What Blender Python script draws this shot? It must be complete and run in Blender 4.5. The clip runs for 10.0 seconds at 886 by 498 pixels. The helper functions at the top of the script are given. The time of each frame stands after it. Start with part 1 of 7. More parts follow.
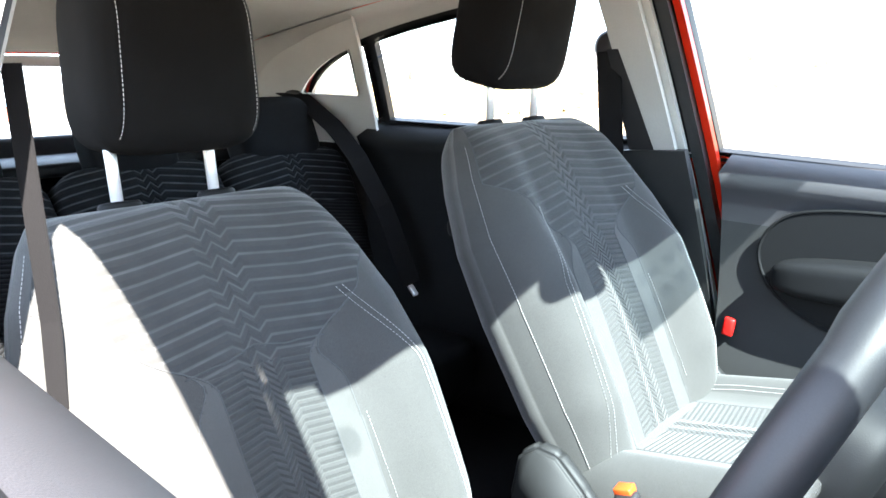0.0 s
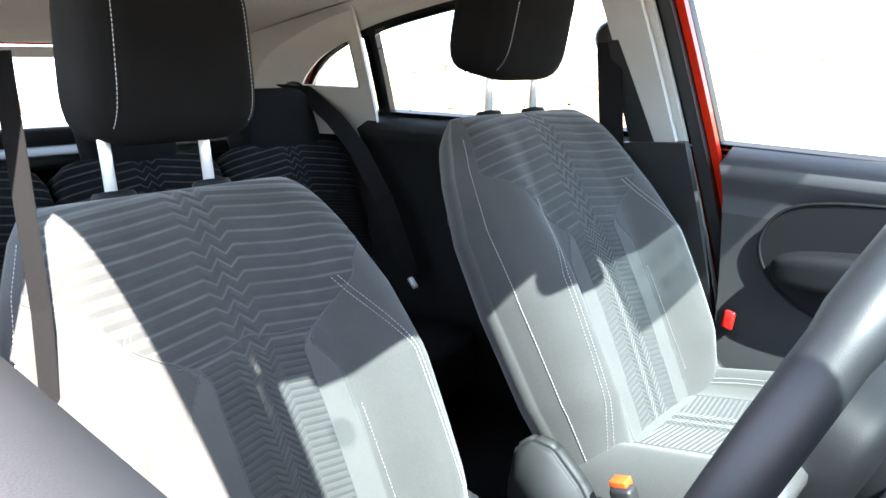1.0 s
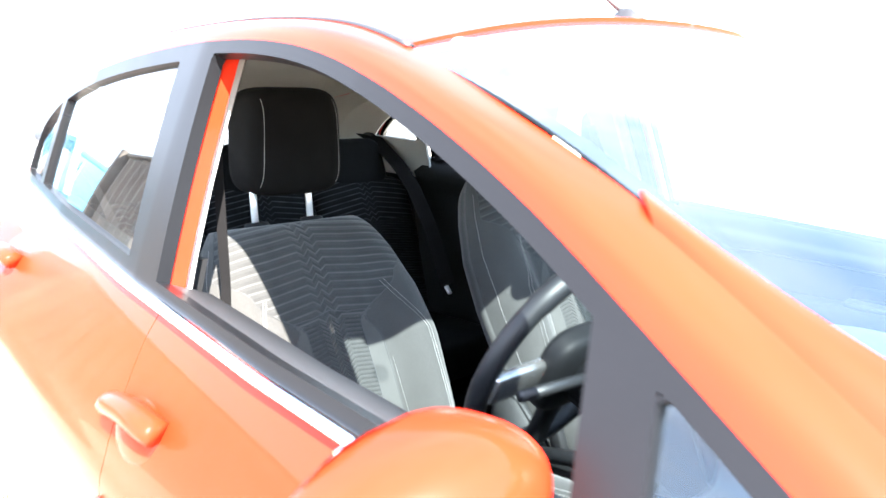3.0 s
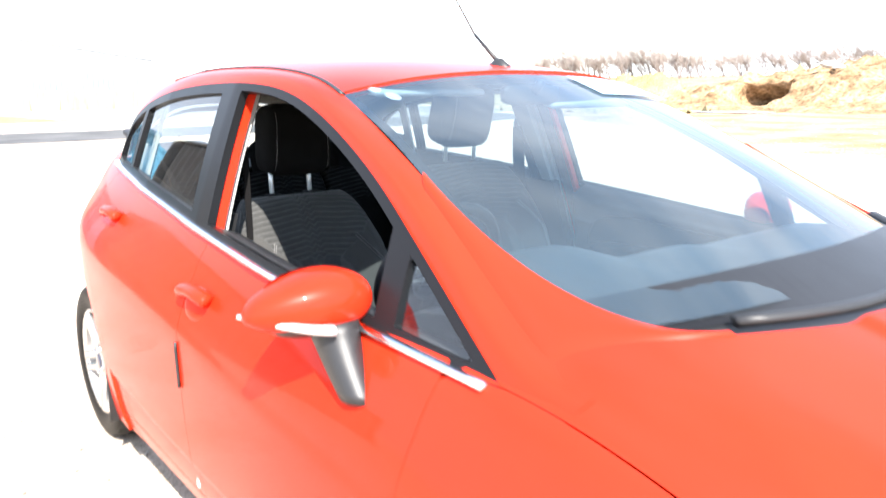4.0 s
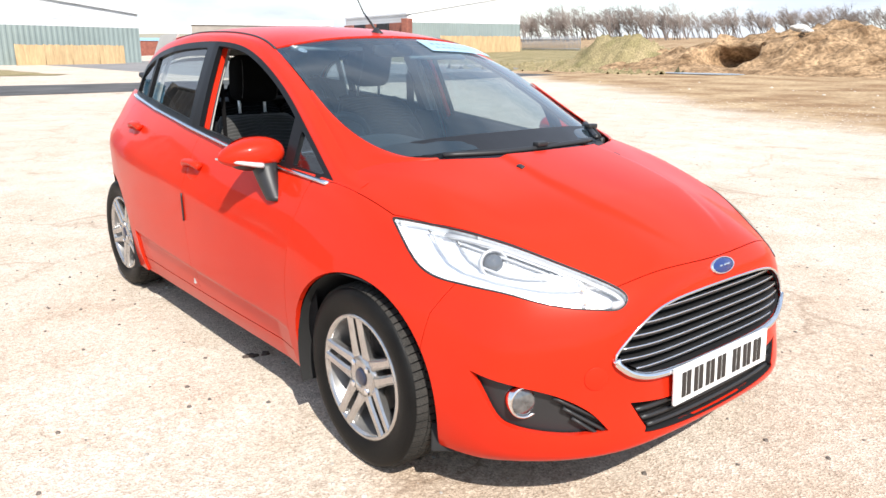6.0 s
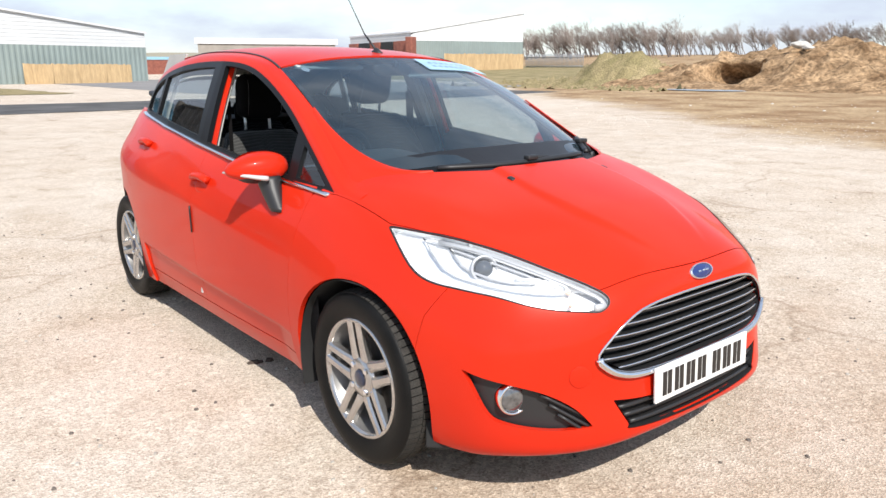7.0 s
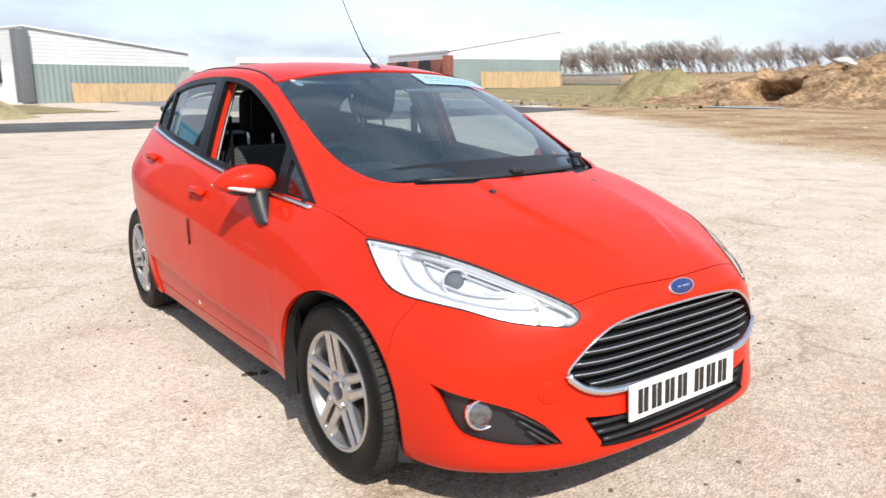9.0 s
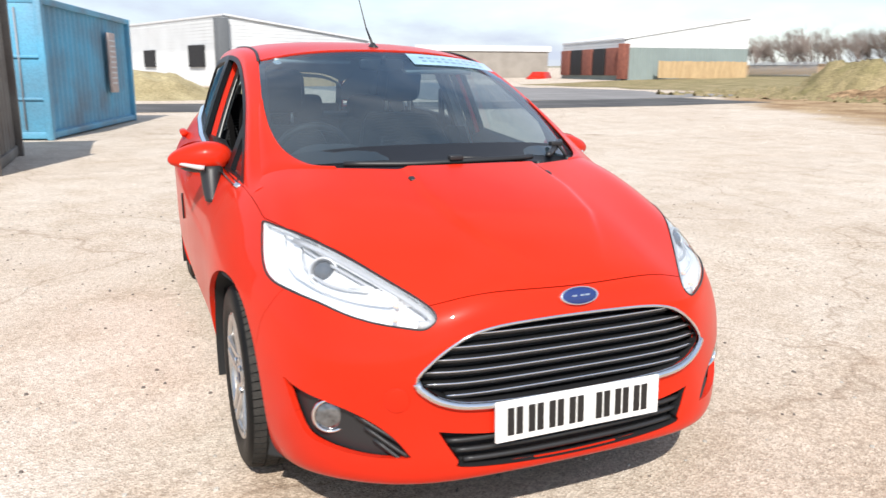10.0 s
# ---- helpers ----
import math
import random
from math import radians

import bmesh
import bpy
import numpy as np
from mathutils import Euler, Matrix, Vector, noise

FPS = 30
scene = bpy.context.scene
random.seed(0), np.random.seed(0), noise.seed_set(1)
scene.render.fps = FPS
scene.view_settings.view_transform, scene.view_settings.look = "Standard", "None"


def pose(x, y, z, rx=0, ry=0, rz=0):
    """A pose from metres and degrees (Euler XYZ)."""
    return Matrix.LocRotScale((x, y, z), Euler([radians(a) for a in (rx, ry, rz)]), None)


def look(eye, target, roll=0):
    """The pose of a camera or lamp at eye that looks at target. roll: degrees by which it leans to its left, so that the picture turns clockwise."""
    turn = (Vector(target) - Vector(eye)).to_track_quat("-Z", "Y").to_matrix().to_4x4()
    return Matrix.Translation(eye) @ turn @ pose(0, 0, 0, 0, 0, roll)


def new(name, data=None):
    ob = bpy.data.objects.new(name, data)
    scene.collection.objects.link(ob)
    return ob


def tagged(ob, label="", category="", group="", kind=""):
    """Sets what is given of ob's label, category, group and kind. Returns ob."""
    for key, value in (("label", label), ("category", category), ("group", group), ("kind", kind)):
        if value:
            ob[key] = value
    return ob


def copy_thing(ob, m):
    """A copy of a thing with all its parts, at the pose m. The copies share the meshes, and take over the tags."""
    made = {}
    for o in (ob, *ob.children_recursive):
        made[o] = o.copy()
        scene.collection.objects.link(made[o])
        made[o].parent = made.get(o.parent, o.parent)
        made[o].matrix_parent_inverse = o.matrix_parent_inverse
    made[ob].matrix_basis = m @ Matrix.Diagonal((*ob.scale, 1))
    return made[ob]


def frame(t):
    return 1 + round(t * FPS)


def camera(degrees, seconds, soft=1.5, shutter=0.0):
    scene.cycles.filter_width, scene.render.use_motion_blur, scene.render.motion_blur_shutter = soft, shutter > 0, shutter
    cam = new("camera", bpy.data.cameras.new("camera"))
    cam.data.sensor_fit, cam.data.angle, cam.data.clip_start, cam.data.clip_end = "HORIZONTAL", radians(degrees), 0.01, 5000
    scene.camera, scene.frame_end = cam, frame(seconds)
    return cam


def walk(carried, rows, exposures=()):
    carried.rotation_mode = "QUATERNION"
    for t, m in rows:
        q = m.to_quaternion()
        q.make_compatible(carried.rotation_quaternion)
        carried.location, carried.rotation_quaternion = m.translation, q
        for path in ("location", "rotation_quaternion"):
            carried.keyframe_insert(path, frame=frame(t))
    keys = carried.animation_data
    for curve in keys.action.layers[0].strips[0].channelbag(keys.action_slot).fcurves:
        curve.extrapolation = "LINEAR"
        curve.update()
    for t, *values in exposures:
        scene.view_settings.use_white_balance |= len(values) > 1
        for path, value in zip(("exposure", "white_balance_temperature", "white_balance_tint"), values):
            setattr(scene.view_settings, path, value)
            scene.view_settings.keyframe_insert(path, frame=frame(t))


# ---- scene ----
cam = camera(61.7, 10.0, soft=1.5, shutter=0.4)
PATH = [
    (0, (-0.765, -0.812, 1.119), (-2.059, 0.66, 0.723), -2.5),
    (0.5, (-0.759, -0.804, 1.114), (-2.056, 0.657, 0.688), -2.1),
    (1, (-0.759, -0.801, 1.114), (-2.061, 0.66, 0.702), -2.4),
    (1.5, (-0.758, -0.802, 1.117), (-2.07, 0.654, 0.721), -2.3),
    (2, (-0.699, -0.855, 1.15), (-2.058, 0.56, 0.758), -2.8),
    (2.2, (-0.661, -0.896, 1.183), (-2.041, 0.504, 0.815), -1.8),
    (3.3, (-0.034, -1.239, 1.262), (-1.516, 0.059, 0.917), -0.8),
    (3.5, (0.12, -1.288, 1.279), (-1.412, -0.034, 0.992), -1.8),
    (4, (0.514, -1.450, 1.325), (-1.007, -0.221, 0.912), -0.4),
    (4.5, (0.975, -1.593, 1.326), (-0.545, -0.393, 0.824), 0.9),
    (5, (1.4, -1.775, 1.33), (-0.073, -0.526, 0.811), -0.0),
    (5.5, (1.697, -1.869, 1.315), (0.197, -0.666, 0.758), 0.7),
    (6, (1.861, -2.012, 1.317), (0.376, -0.773, 0.801), 0.3),
    (7.5, (1.999, -2.078, 1.322), (0.488, -0.85, 0.862), -0.1),
    (8, (2.002, -2.086, 1.321), (0.485, -0.863, 0.865), -0.1),
    (8.5, (2.012, -2.09, 1.321), (0.493, -0.869, 0.873), -0.6),
    (9, (2.1, -1.91, 1.304), (0.529, -0.747, 0.877), -0.1),
    (9.5, (2.265, -1.545, 1.284), (0.583, -0.558, 0.839), 1.7),
    (10, (2.371, -1.093, 1.276), (0.581, -0.325, 0.818), 0.7),
]
EXPOSURES = [(0.0, 4.3), (0.5, 4.15), (1.0, 4.08), (1.5, 4.08), (2.2, 4.08), (3.3, 3.35), (3.7, 2.6), (4.0, 2.2), (4.5, 1.76), (5.0, 1.35), (5.5, 1.08), (6.2, 0.82), (7.3, 0.58), (8.5, .58), (10.0, 0.6)]
walk(cam, [(t, look(eye, target, roll)) for t, eye, target, roll in PATH], EXPOSURES)

# ---- light: bright sun from ahead of the car, thin broken cloud ----
SUN_AZ, SUN_EL = radians(-22), radians(45)
world = bpy.data.worlds.new("sky")
scene.world = world
world.use_nodes = True
wn, wl = world.node_tree.nodes, world.node_tree.links
bg = wn["Background"]
sky = wn.new("ShaderNodeTexSky")
sky.sky_type, sky.sun_disc = "NISHITA", False
sky.sun_elevation, sky.sun_rotation = SUN_EL, radians(90) - SUN_AZ
sky.air_density, sky.dust_density = 1.0, 0.7
wc = wn.new("ShaderNodeTexCoord")
wm = wn.new("ShaderNodeMapping")
wm.inputs["Scale"].default_value = (1.0, 1.0, 3.2)
cloud = wn.new("ShaderNodeTexNoise")
cloud.inputs["Scale"].default_value, cloud.inputs["Detail"].default_value, cloud.inputs["Roughness"].default_value = 2.3, 7, 0.55
ramp = wn.new("ShaderNodeValToRGB")
ramp.color_ramp.elements[0].position, ramp.color_ramp.elements[1].position = 0.32, 0.62
mixer = wn.new("ShaderNodeMix")
mixer.data_type = "RGBA"
mixer.inputs["B"].default_value = (3.4, 3.75, 4.5, 1)
wl.new(wc.outputs["Generated"], wm.inputs["Vector"])
wl.new(wm.outputs["Vector"], cloud.inputs["Vector"])
wl.new(cloud.outputs["Fac"], ramp.inputs["Fac"])
wl.new(ramp.outputs["Color"], mixer.inputs["Factor"])
wl.new(sky.outputs["Color"], mixer.inputs["A"])
wl.new(mixer.outputs["Result"], bg.inputs["Color"])
bg.inputs["Strength"].default_value = 0.135
sun = new("sun", bpy.data.lights.new("sun", "SUN"))
sun.data.energy, sun.data.angle, sun.data.color = 3.9, radians(0.6), (1.0, 0.955, 0.89)
sun.matrix_world = look((0, 0, 0), (-math.cos(SUN_AZ) * math.cos(SUN_EL), -math.sin(SUN_AZ) * math.cos(SUN_EL), -math.sin(SUN_EL)))

# ---- materials ----
def mat(name, base, rough=0.5, metal=0.0, second=None, scale=6.0, fine=0.0, bump=0.0, bscale=300.0, coat=0.0, spec=0.5, stretch=(1, 1, 1), wear=0.1, sheen=0.0):
    """A surface of one colour broken up at two scales, with grain and uneven gloss."""
    m = bpy.data.materials.new(name)
    m.use_nodes = True
    n, l = m.node_tree.nodes, m.node_tree.links
    b = n["Principled BSDF"]
    b.inputs["Metallic"].default_value = metal
    b.inputs["Coat Weight"].default_value = coat
    b.inputs["Coat Roughness"].default_value = 0.04
    b.inputs["Specular IOR Level"].default_value = spec
    b.inputs["Sheen Weight"].default_value = sheen
    tc = n.new("ShaderNodeTexCoord")
    mp = n.new("ShaderNodeMapping")
    mp.inputs["Scale"].default_value = stretch
    l.new(tc.outputs["Object"], mp.inputs["Vector"])
    second = second or tuple(c * (1 - wear) for c in base)
    big = n.new("ShaderNodeTexNoise")
    big.inputs["Scale"].default_value, big.inputs["Detail"].default_value = scale, 6
    l.new(mp.outputs["Vector"], big.inputs["Vector"])
    rp = n.new("ShaderNodeValToRGB")
    rp.color_ramp.elements[0].position, rp.color_ramp.elements[1].position = 0.35, 0.68
    rp.color_ramp.elements[0].color, rp.color_ramp.elements[1].color = (*base, 1), (*second, 1)
    l.new(big.outputs["Fac"], rp.inputs["Fac"])
    col = rp.outputs["Color"]
    grain = n.new("ShaderNodeTexNoise")
    grain.inputs["Scale"].default_value, grain.inputs["Detail"].default_value = bscale, 3
    l.new(mp.outputs["Vector"], grain.inputs["Vector"])
    if fine:
        gm = n.new("ShaderNodeMapRange")
        gm.inputs["From Min"].default_value, gm.inputs["From Max"].default_value = 0.3, 0.7
        gm.inputs["To Min"].default_value, gm.inputs["To Max"].default_value = 1 - fine, 1 + fine
        l.new(grain.outputs["Fac"], gm.inputs["Value"])
        mx = n.new("ShaderNodeVectorMath")
        mx.operation = "MULTIPLY"
        l.new(col, mx.inputs[0])
        l.new(gm.outputs["Result"], mx.inputs[1])
        col = mx.outputs["Vector"]
    l.new(col, b.inputs["Base Color"])
    rr = n.new("ShaderNodeMapRange")
    rr.inputs["To Min"].default_value, rr.inputs["To Max"].default_value = max(0.02, rough * 0.85), min(1, rough * 1.15)
    l.new(big.outputs["Fac"], rr.inputs["Value"])
    l.new(rr.outputs["Result"], b.inputs["Roughness"])
    if bump:
        bp = n.new("ShaderNodeBump")
        bp.inputs["Strength"].default_value, bp.inputs["Distance"].default_value = 1.0, bump
        l.new(grain.outputs["Fac"], bp.inputs["Height"])
        l.new(bp.outputs["Normal"], b.inputs["Normal"])
    return m


def glass(name, tint, mixw=0.1, rough=0.0, haze=0.0):
    """Thin clear glazing: a tinted see-through sheet with a mirror-like surface."""
    m = bpy.data.materials.new(name)
    m.use_nodes = True
    n, l = m.node_tree.nodes, m.node_tree.links
    n.remove(n["Principled BSDF"])
    tr, gl, mx, lw = n.new("ShaderNodeBsdfTransparent"), n.new("ShaderNodeBsdfGlossy"), n.new("ShaderNodeMixShader"), n.new("ShaderNodeLayerWeight")
    tr.inputs["Color"].default_value = (*tint, 1)
    gl.inputs["Roughness"].default_value = rough
    lw.inputs["Blend"].default_value = 0.5
    pw, ml = n.new("ShaderNodeMath"), n.new("ShaderNodeMath")
    pw.operation, ml.operation = "POWER", "MULTIPLY_ADD"
    pw.inputs[1].default_value = 4.0
    ml.inputs[1].default_value, ml.inputs[2].default_value = 0.9, 0.05 + mixw * 0.2
    l.new(lw.outputs["Facing"], pw.inputs[0])
    l.new(pw.outputs[0], ml.inputs[0])
    l.new(ml.outputs[0], mx.inputs["Fac"])
    l.new(tr.outputs["BSDF"], mx.inputs[1])
    l.new(gl.outputs["BSDF"], mx.inputs[2])
    out = mx.outputs["Shader"]
    # pale blue diffuse film: dust and painted sky glare on glass, body on stickers
    if haze:
        df, m2, nz = n.new("ShaderNodeBsdfDiffuse"), n.new("ShaderNodeMixShader"), n.new("ShaderNodeTexNoise")
        df.inputs["Color"].default_value = (0.42, 0.64, 0.80, 1)
        nz.inputs["Scale"].default_value = 2.5
        mr = n.new("ShaderNodeMapRange")
        mr.inputs["To Min"].default_value, mr.inputs["To Max"].default_value = haze * .6, haze * 1.4
        l.new(nz.outputs["Fac"], mr.inputs["Value"])
        l.new(mr.outputs["Result"], m2.inputs["Fac"])
        l.new(out, m2.inputs[1])
        l.new(df.outputs["BSDF"], m2.inputs[2])
        out = m2.outputs["Shader"]
    l.new(out, n["Material Output"].inputs["Surface"])
    return m


PAINT = mat("red_car_paint", (0.56, 0.024, 0.007), 0.32, second=(0.52, 0.021, 0.007), scale=2.0, coat=0.28, spec=0.06, bump=0.00002, bscale=900)
BLACK = mat("black_plastic", (0.018, 0.018, 0.019), 0.45, fine=0.15, bump=0.0002, bscale=900)
GLOSSBLACK = mat("gloss_black_frame", (0.009, 0.0092, 0.0105), 0.35, fine=0.05, spec=0.16)
UNDER = mat("dark_underbody", (0.012, 0.012, 0.012), 0.9)
CHROME = mat("chrome", (0.80, 0.82, 0.84), 0.09, 1.0, wear=0.04)
SILVER = mat("silver_alloy", (0.53, 0.515, 0.50), 0.24, 0.9, wear=0.18, scale=25, fine=0.05)
DARKMETAL = mat("dark_metal", (0.10, 0.095, 0.09), 0.5, 0.7, wear=0.4, scale=30)
RUBBER = mat("tyre_rubber", (0.005, 0.005, 0.005), 0.5, second=(0.009, 0.0088, 0.0085), scale=9, fine=0.2, spec=0.14, bump=0.0005, bscale=250)
# the windscreen's film carries bluish sky glare as well as dust
SCREEN = glass("windscreen_glass", (0.53, 0.64, 0.68), 0.30, haze=0.030)
WINDOW = glass("window_glass", (0.80, 0.86, 0.86), 0.22, haze=0.004)
LENS = glass("headlamp_lens", (0.94, 0.96, 0.97), 0.05)

# ---- ground and distance ----
def softplus(a, s=4.0):
    return s * np.logaddexp(0, np.asarray(a, float) / s)


def ground_z(x, y):
    """The lot is level; the land beyond rises gently away from it."""
    y = np.asarray(y, float)
    z = 0.014 * (softplus(y - 12) - softplus(-12)) + 0.030 * softplus(y - 30)
    return z


def obj(name, verts, faces, material=None, parent=None, label="", smooth=False):
    me = bpy.data.meshes.new(name)
    me.from_pydata([tuple(v) for v in verts], [], [tuple(f) for f in faces])
    me.update()
    if smooth:
        me.polygons.foreach_set("use_smooth", [True] * len(me.polygons))
    if material:
        me.materials.append(material)
    ob = new(name, me)
    if parent:
        ob.parent = parent
    if label:
        ob["label"] = label
    return ob


def part(name, bm, material, parent, label="", smooth=True):
    me = bpy.data.meshes.new(name)
    bmesh.ops.recalc_face_normals(bm, faces=bm.faces)
    bm.to_mesh(me)
    bm.free()
    if smooth:
        me.polygons.foreach_set("use_smooth", [True] * len(me.polygons))
    me.materials.append(material)
    ob = new(name, me)
    ob.parent = parent
    if label:
        ob["label"] = label
    return ob


def box_bm(bm, size, at=(0, 0, 0), turn=(0, 0, 0), bevel=0.0, seg=2):
    """Adds a bevelled box to bm."""
    r = bmesh.ops.create_cube(bm, size=1.0, matrix=pose(*at, *turn) @ Matrix.Diagonal((*size, 1)))
    if bevel:
        edges = list({e for v in r["verts"] for e in v.link_edges})
        bmesh.ops.bevel(bm, geom=edges, offset=bevel, segments=seg, affect="EDGES", profile=0.5)
    return bm


def boxed(name, size, at, material, parent, turn=(0, 0, 0), bevel=0.004, label="", seg=2):
    return part(name, box_bm(bmesh.new(), size, at, turn, bevel, seg), material, parent, label)


GRAVEL = bpy.data.materials.new("gravel_lot")
GRAVEL.use_nodes = True


def ground_material(m):
    """Worn pale concrete and gravel near by, tawny rough grass and earth further off, and the tarmac lane."""
    n, l = m.node_tree.nodes, m.node_tree.links
    b = n["Principled BSDF"]
    b.inputs["Roughness"].default_value = 0.9
    b.inputs["Specular IOR Level"].default_value = 0.2
    tc = n.new("ShaderNodeTexCoord")
    src = tc.outputs["Object"]

    def tex(scale, detail=5, kind="ShaderNodeTexNoise"):
        t = n.new(kind)
        t.inputs["Scale"].default_value = scale
        if kind == "ShaderNodeTexNoise":
            t.inputs["Detail"].default_value = detail
        l.new(src, t.inputs["Vector"])
        return t

    def ramp_(fac, a, bb, p0, p1):
        r = n.new("ShaderNodeValToRGB")
        r.color_ramp.elements[0].position, r.color_ramp.elements[1].position = p0, p1
        r.color_ramp.elements[0].color, r.color_ramp.elements[1].color = (*a, 1), (*bb, 1)
        l.new(fac, r.inputs["Fac"])
        return r.outputs["Color"]

    def mix(fac, a, bb, mode="MIX"):
        x = n.new("ShaderNodeMix")
        x.data_type, x.blend_type = "RGBA", mode
        if isinstance(fac, float):
            x.inputs["Factor"].default_value = fac
        else:
            l.new(fac, x.inputs["Factor"])
        l.new(a, x.inputs["A"])
        l.new(bb, x.inputs["B"])
        return x.outputs["Result"]

    base = ramp_(tex(0.35).outputs["Fac"], (0.53, 0.47, 0.405), (0.585, 0.535, 0.475), 0.35, 0.65)
    patch = ramp_(tex(2.2, 9).outputs["Fac"], (0.90, 0.87, 0.83), (1.04, 1.04, 1.04), 0.32, 0.58)
    col = mix(1.0, base, patch, "MULTIPLY")
    stones = tex(130, 2, "ShaderNodeTexVoronoi")
    col = mix(0.62, col, ramp_(stones.outputs["Color"], (0.55, 0.49, 0.43), (1.36, 1.34, 1.31), 0.15, 0.85), "MULTIPLY")
    gravel = tex(46, 2, "ShaderNodeTexVoronoi")
    loose = ramp_(tex(0.9, 7).outputs["Fac"], (0, 0, 0), (1, 1, 1), 0.42, 0.60)
    col = mix(loose, col, mix(0.42, col, ramp_(gravel.outputs["Color"], (0.52, 0.46, 0.40), (1.38, 1.37, 1.35), 0.1, 0.9), "MULTIPLY"))
    grit = tex(260, 3)
    col = mix(0.5, col, ramp_(grit.outputs["Fac"], (0.62, 0.57, 0.52), (1.3, 1.3, 1.3), 0.36, 0.62), "MULTIPLY")
    # browner trodden earth ahead of the car
    sep = n.new("ShaderNodeSeparateXYZ")
    l.new(src, sep.inputs[0])
    lean = n.new("ShaderNodeMath")
    lean.operation = "MULTIPLY_ADD"
    lean.inputs[1].default_value, lean.inputs[2].default_value = 0.16, -0.02
    l.new(sep.outputs["X"], lean.inputs[0])
    add = n.new("ShaderNodeMath")
    l.new(lean.outputs[0], add.inputs[0])
    l.new(tex(0.7, 8).outputs["Fac"], add.inputs[1])
    col = mix(0.75, col, ramp_(add.outputs[0], (1, 1, 1), (0.74, 0.62, 0.52), 0.48, 0.72), "MULTIPLY")
    stain = ramp_(tex(1.1, 10).outputs["Fac"], (0.40, 0.34, 0.29), (1, 1, 1), 0.26, 0.33)
    col = mix(0.8, col, stain, "MULTIPLY")
    coarse = ramp_(tex(16, 6).outputs["Fac"], (0.80, 0.76, 0.71), (1.12, 1.12, 1.12), 0.36, 0.60)
    col = mix(0.32, col, coarse, "MULTIPLY")
    crack = n.new("ShaderNodeTexVoronoi")
    crack.feature = "DISTANCE_TO_EDGE"
    crack.inputs["Scale"].default_value = 0.30
    wob = n.new("ShaderNodeVectorMath")
    wob.operation = "MULTIPLY_ADD"
    wob.inputs[1].default_value = (0.9, 0.9, 0.0)
    l.new(tex(1.6, 6).outputs["Color"], wob.inputs[0])
    l.new(src, wob.inputs[2])
    l.new(wob.outputs["Vector"], crack.inputs["Vector"])
    col = mix(0.55, col, ramp_(crack.outputs["Distance"], (0.55, 0.48, 0.42), (1, 1, 1), 0.0, 0.006), "MULTIPLY")

    def num(kind, a, c):
        q = n.new("ShaderNodeMath")
        q.operation = kind
        for k, v in enumerate((a, c)):
            if isinstance(v, float):
                q.inputs[k].default_value = v
            else:
                l.new(v, q.inputs[k])
        return q.outputs[0]

    # bare brown earth and thin grass beyond a ragged line across the lot
    edge = num("ADD", num("ADD", sep.outputs["Y"], num("MULTIPLY", sep.outputs["X"], 0.62)), num("MULTIPLY", num("SUBTRACT", tex(0.22, 8).outputs["Fac"], 0.5), 9.0))
    mask = n.new("ShaderNodeMapRange")
    mask.interpolation_type = "SMOOTHSTEP"
    mask.inputs["From Min"].default_value, mask.inputs["From Max"].default_value = 8.6, 11.4
    l.new(edge, mask.inputs["Value"])
    soil = ramp_(tex(0.55, 9).outputs["Fac"], (0.25, 0.155, 0.085), (0.42, 0.31, 0.19), 0.36, 0.62)
    soil = mix(0.6, soil, ramp_(tex(7.0, 8).outputs["Fac"], (0.62, 0.58, 0.5), (1.25, 1.25, 1.2), 0.36, 0.62), "MULTIPLY")
    col = mix(mask.outputs["Result"], col, soil)
    l.new(col, b.inputs["Base Color"])
    bp = n.new("ShaderNodeBump")
    bp.inputs["Strength"].default_value, bp.inputs["Distance"].default_value = 0.8, 0.004
    l.new(stones.outputs["Distance"], bp.inputs["Height"])
    l.new(bp.outputs["Normal"], b.inputs["Normal"])


ground_material(GRAVEL)
EARTH = mat("tawny_earth", (0.37, 0.25, 0.145), 0.95, second=(0.15, 0.092, 0.05), scale=1.3, fine=0.5, bump=0.07, bscale=6, spec=0.1)
GRASS = mat("rough_grass", (0.31, 0.25, 0.14), 0.95, second=(0.19, 0.165, 0.08), scale=0.8, fine=0.4, bump=0.03, bscale=14, spec=0.1)
TARMAC = mat("grey_tarmac", (0.115, 0.112, 0.11), 0.9, second=(0.066, 0.065, 0.065), scale=0.6, fine=0.2, bump=0.004, bscale=120, spec=0.2)


def sheet(name, x0, x1, y0, y1, step, lift, material, label, category, wob=0.0, seed=0):
    """A strip of ground that follows the lie of the land, with an uneven outline."""
    nx, ny = max(2, int((x1 - x0) / step) + 1), max(2, int((y1 - y0) / step) + 1)
    xs, ys = np.linspace(x0, x1, nx), np.linspace(y0, y1, ny)
    vs, fs = [], []
    for i in range(nx):
        for j in range(ny):
            px, py = xs[i], ys[j]
            if wob:
                px += wob * noise.noise((xs[i] * 0.15, ys[j] * 0.25, seed)) * (i in (0, nx - 1)) * 2
                py += wob * noise.noise((xs[i] * 0.25, ys[j] * 0.15, seed + 9)) * (j in (0, ny - 1)) * 2
            vs.append((px, py, float(ground_z(px, py)) + lift))
    for i in range(nx - 1):
        for j in range(ny - 1):
            a = i * ny + j
            fs.append((a, a + ny, a + ny + 1, a + 1))
    return tagged(obj(name, vs, fs, material, smooth=True), label, category, kind="structure")


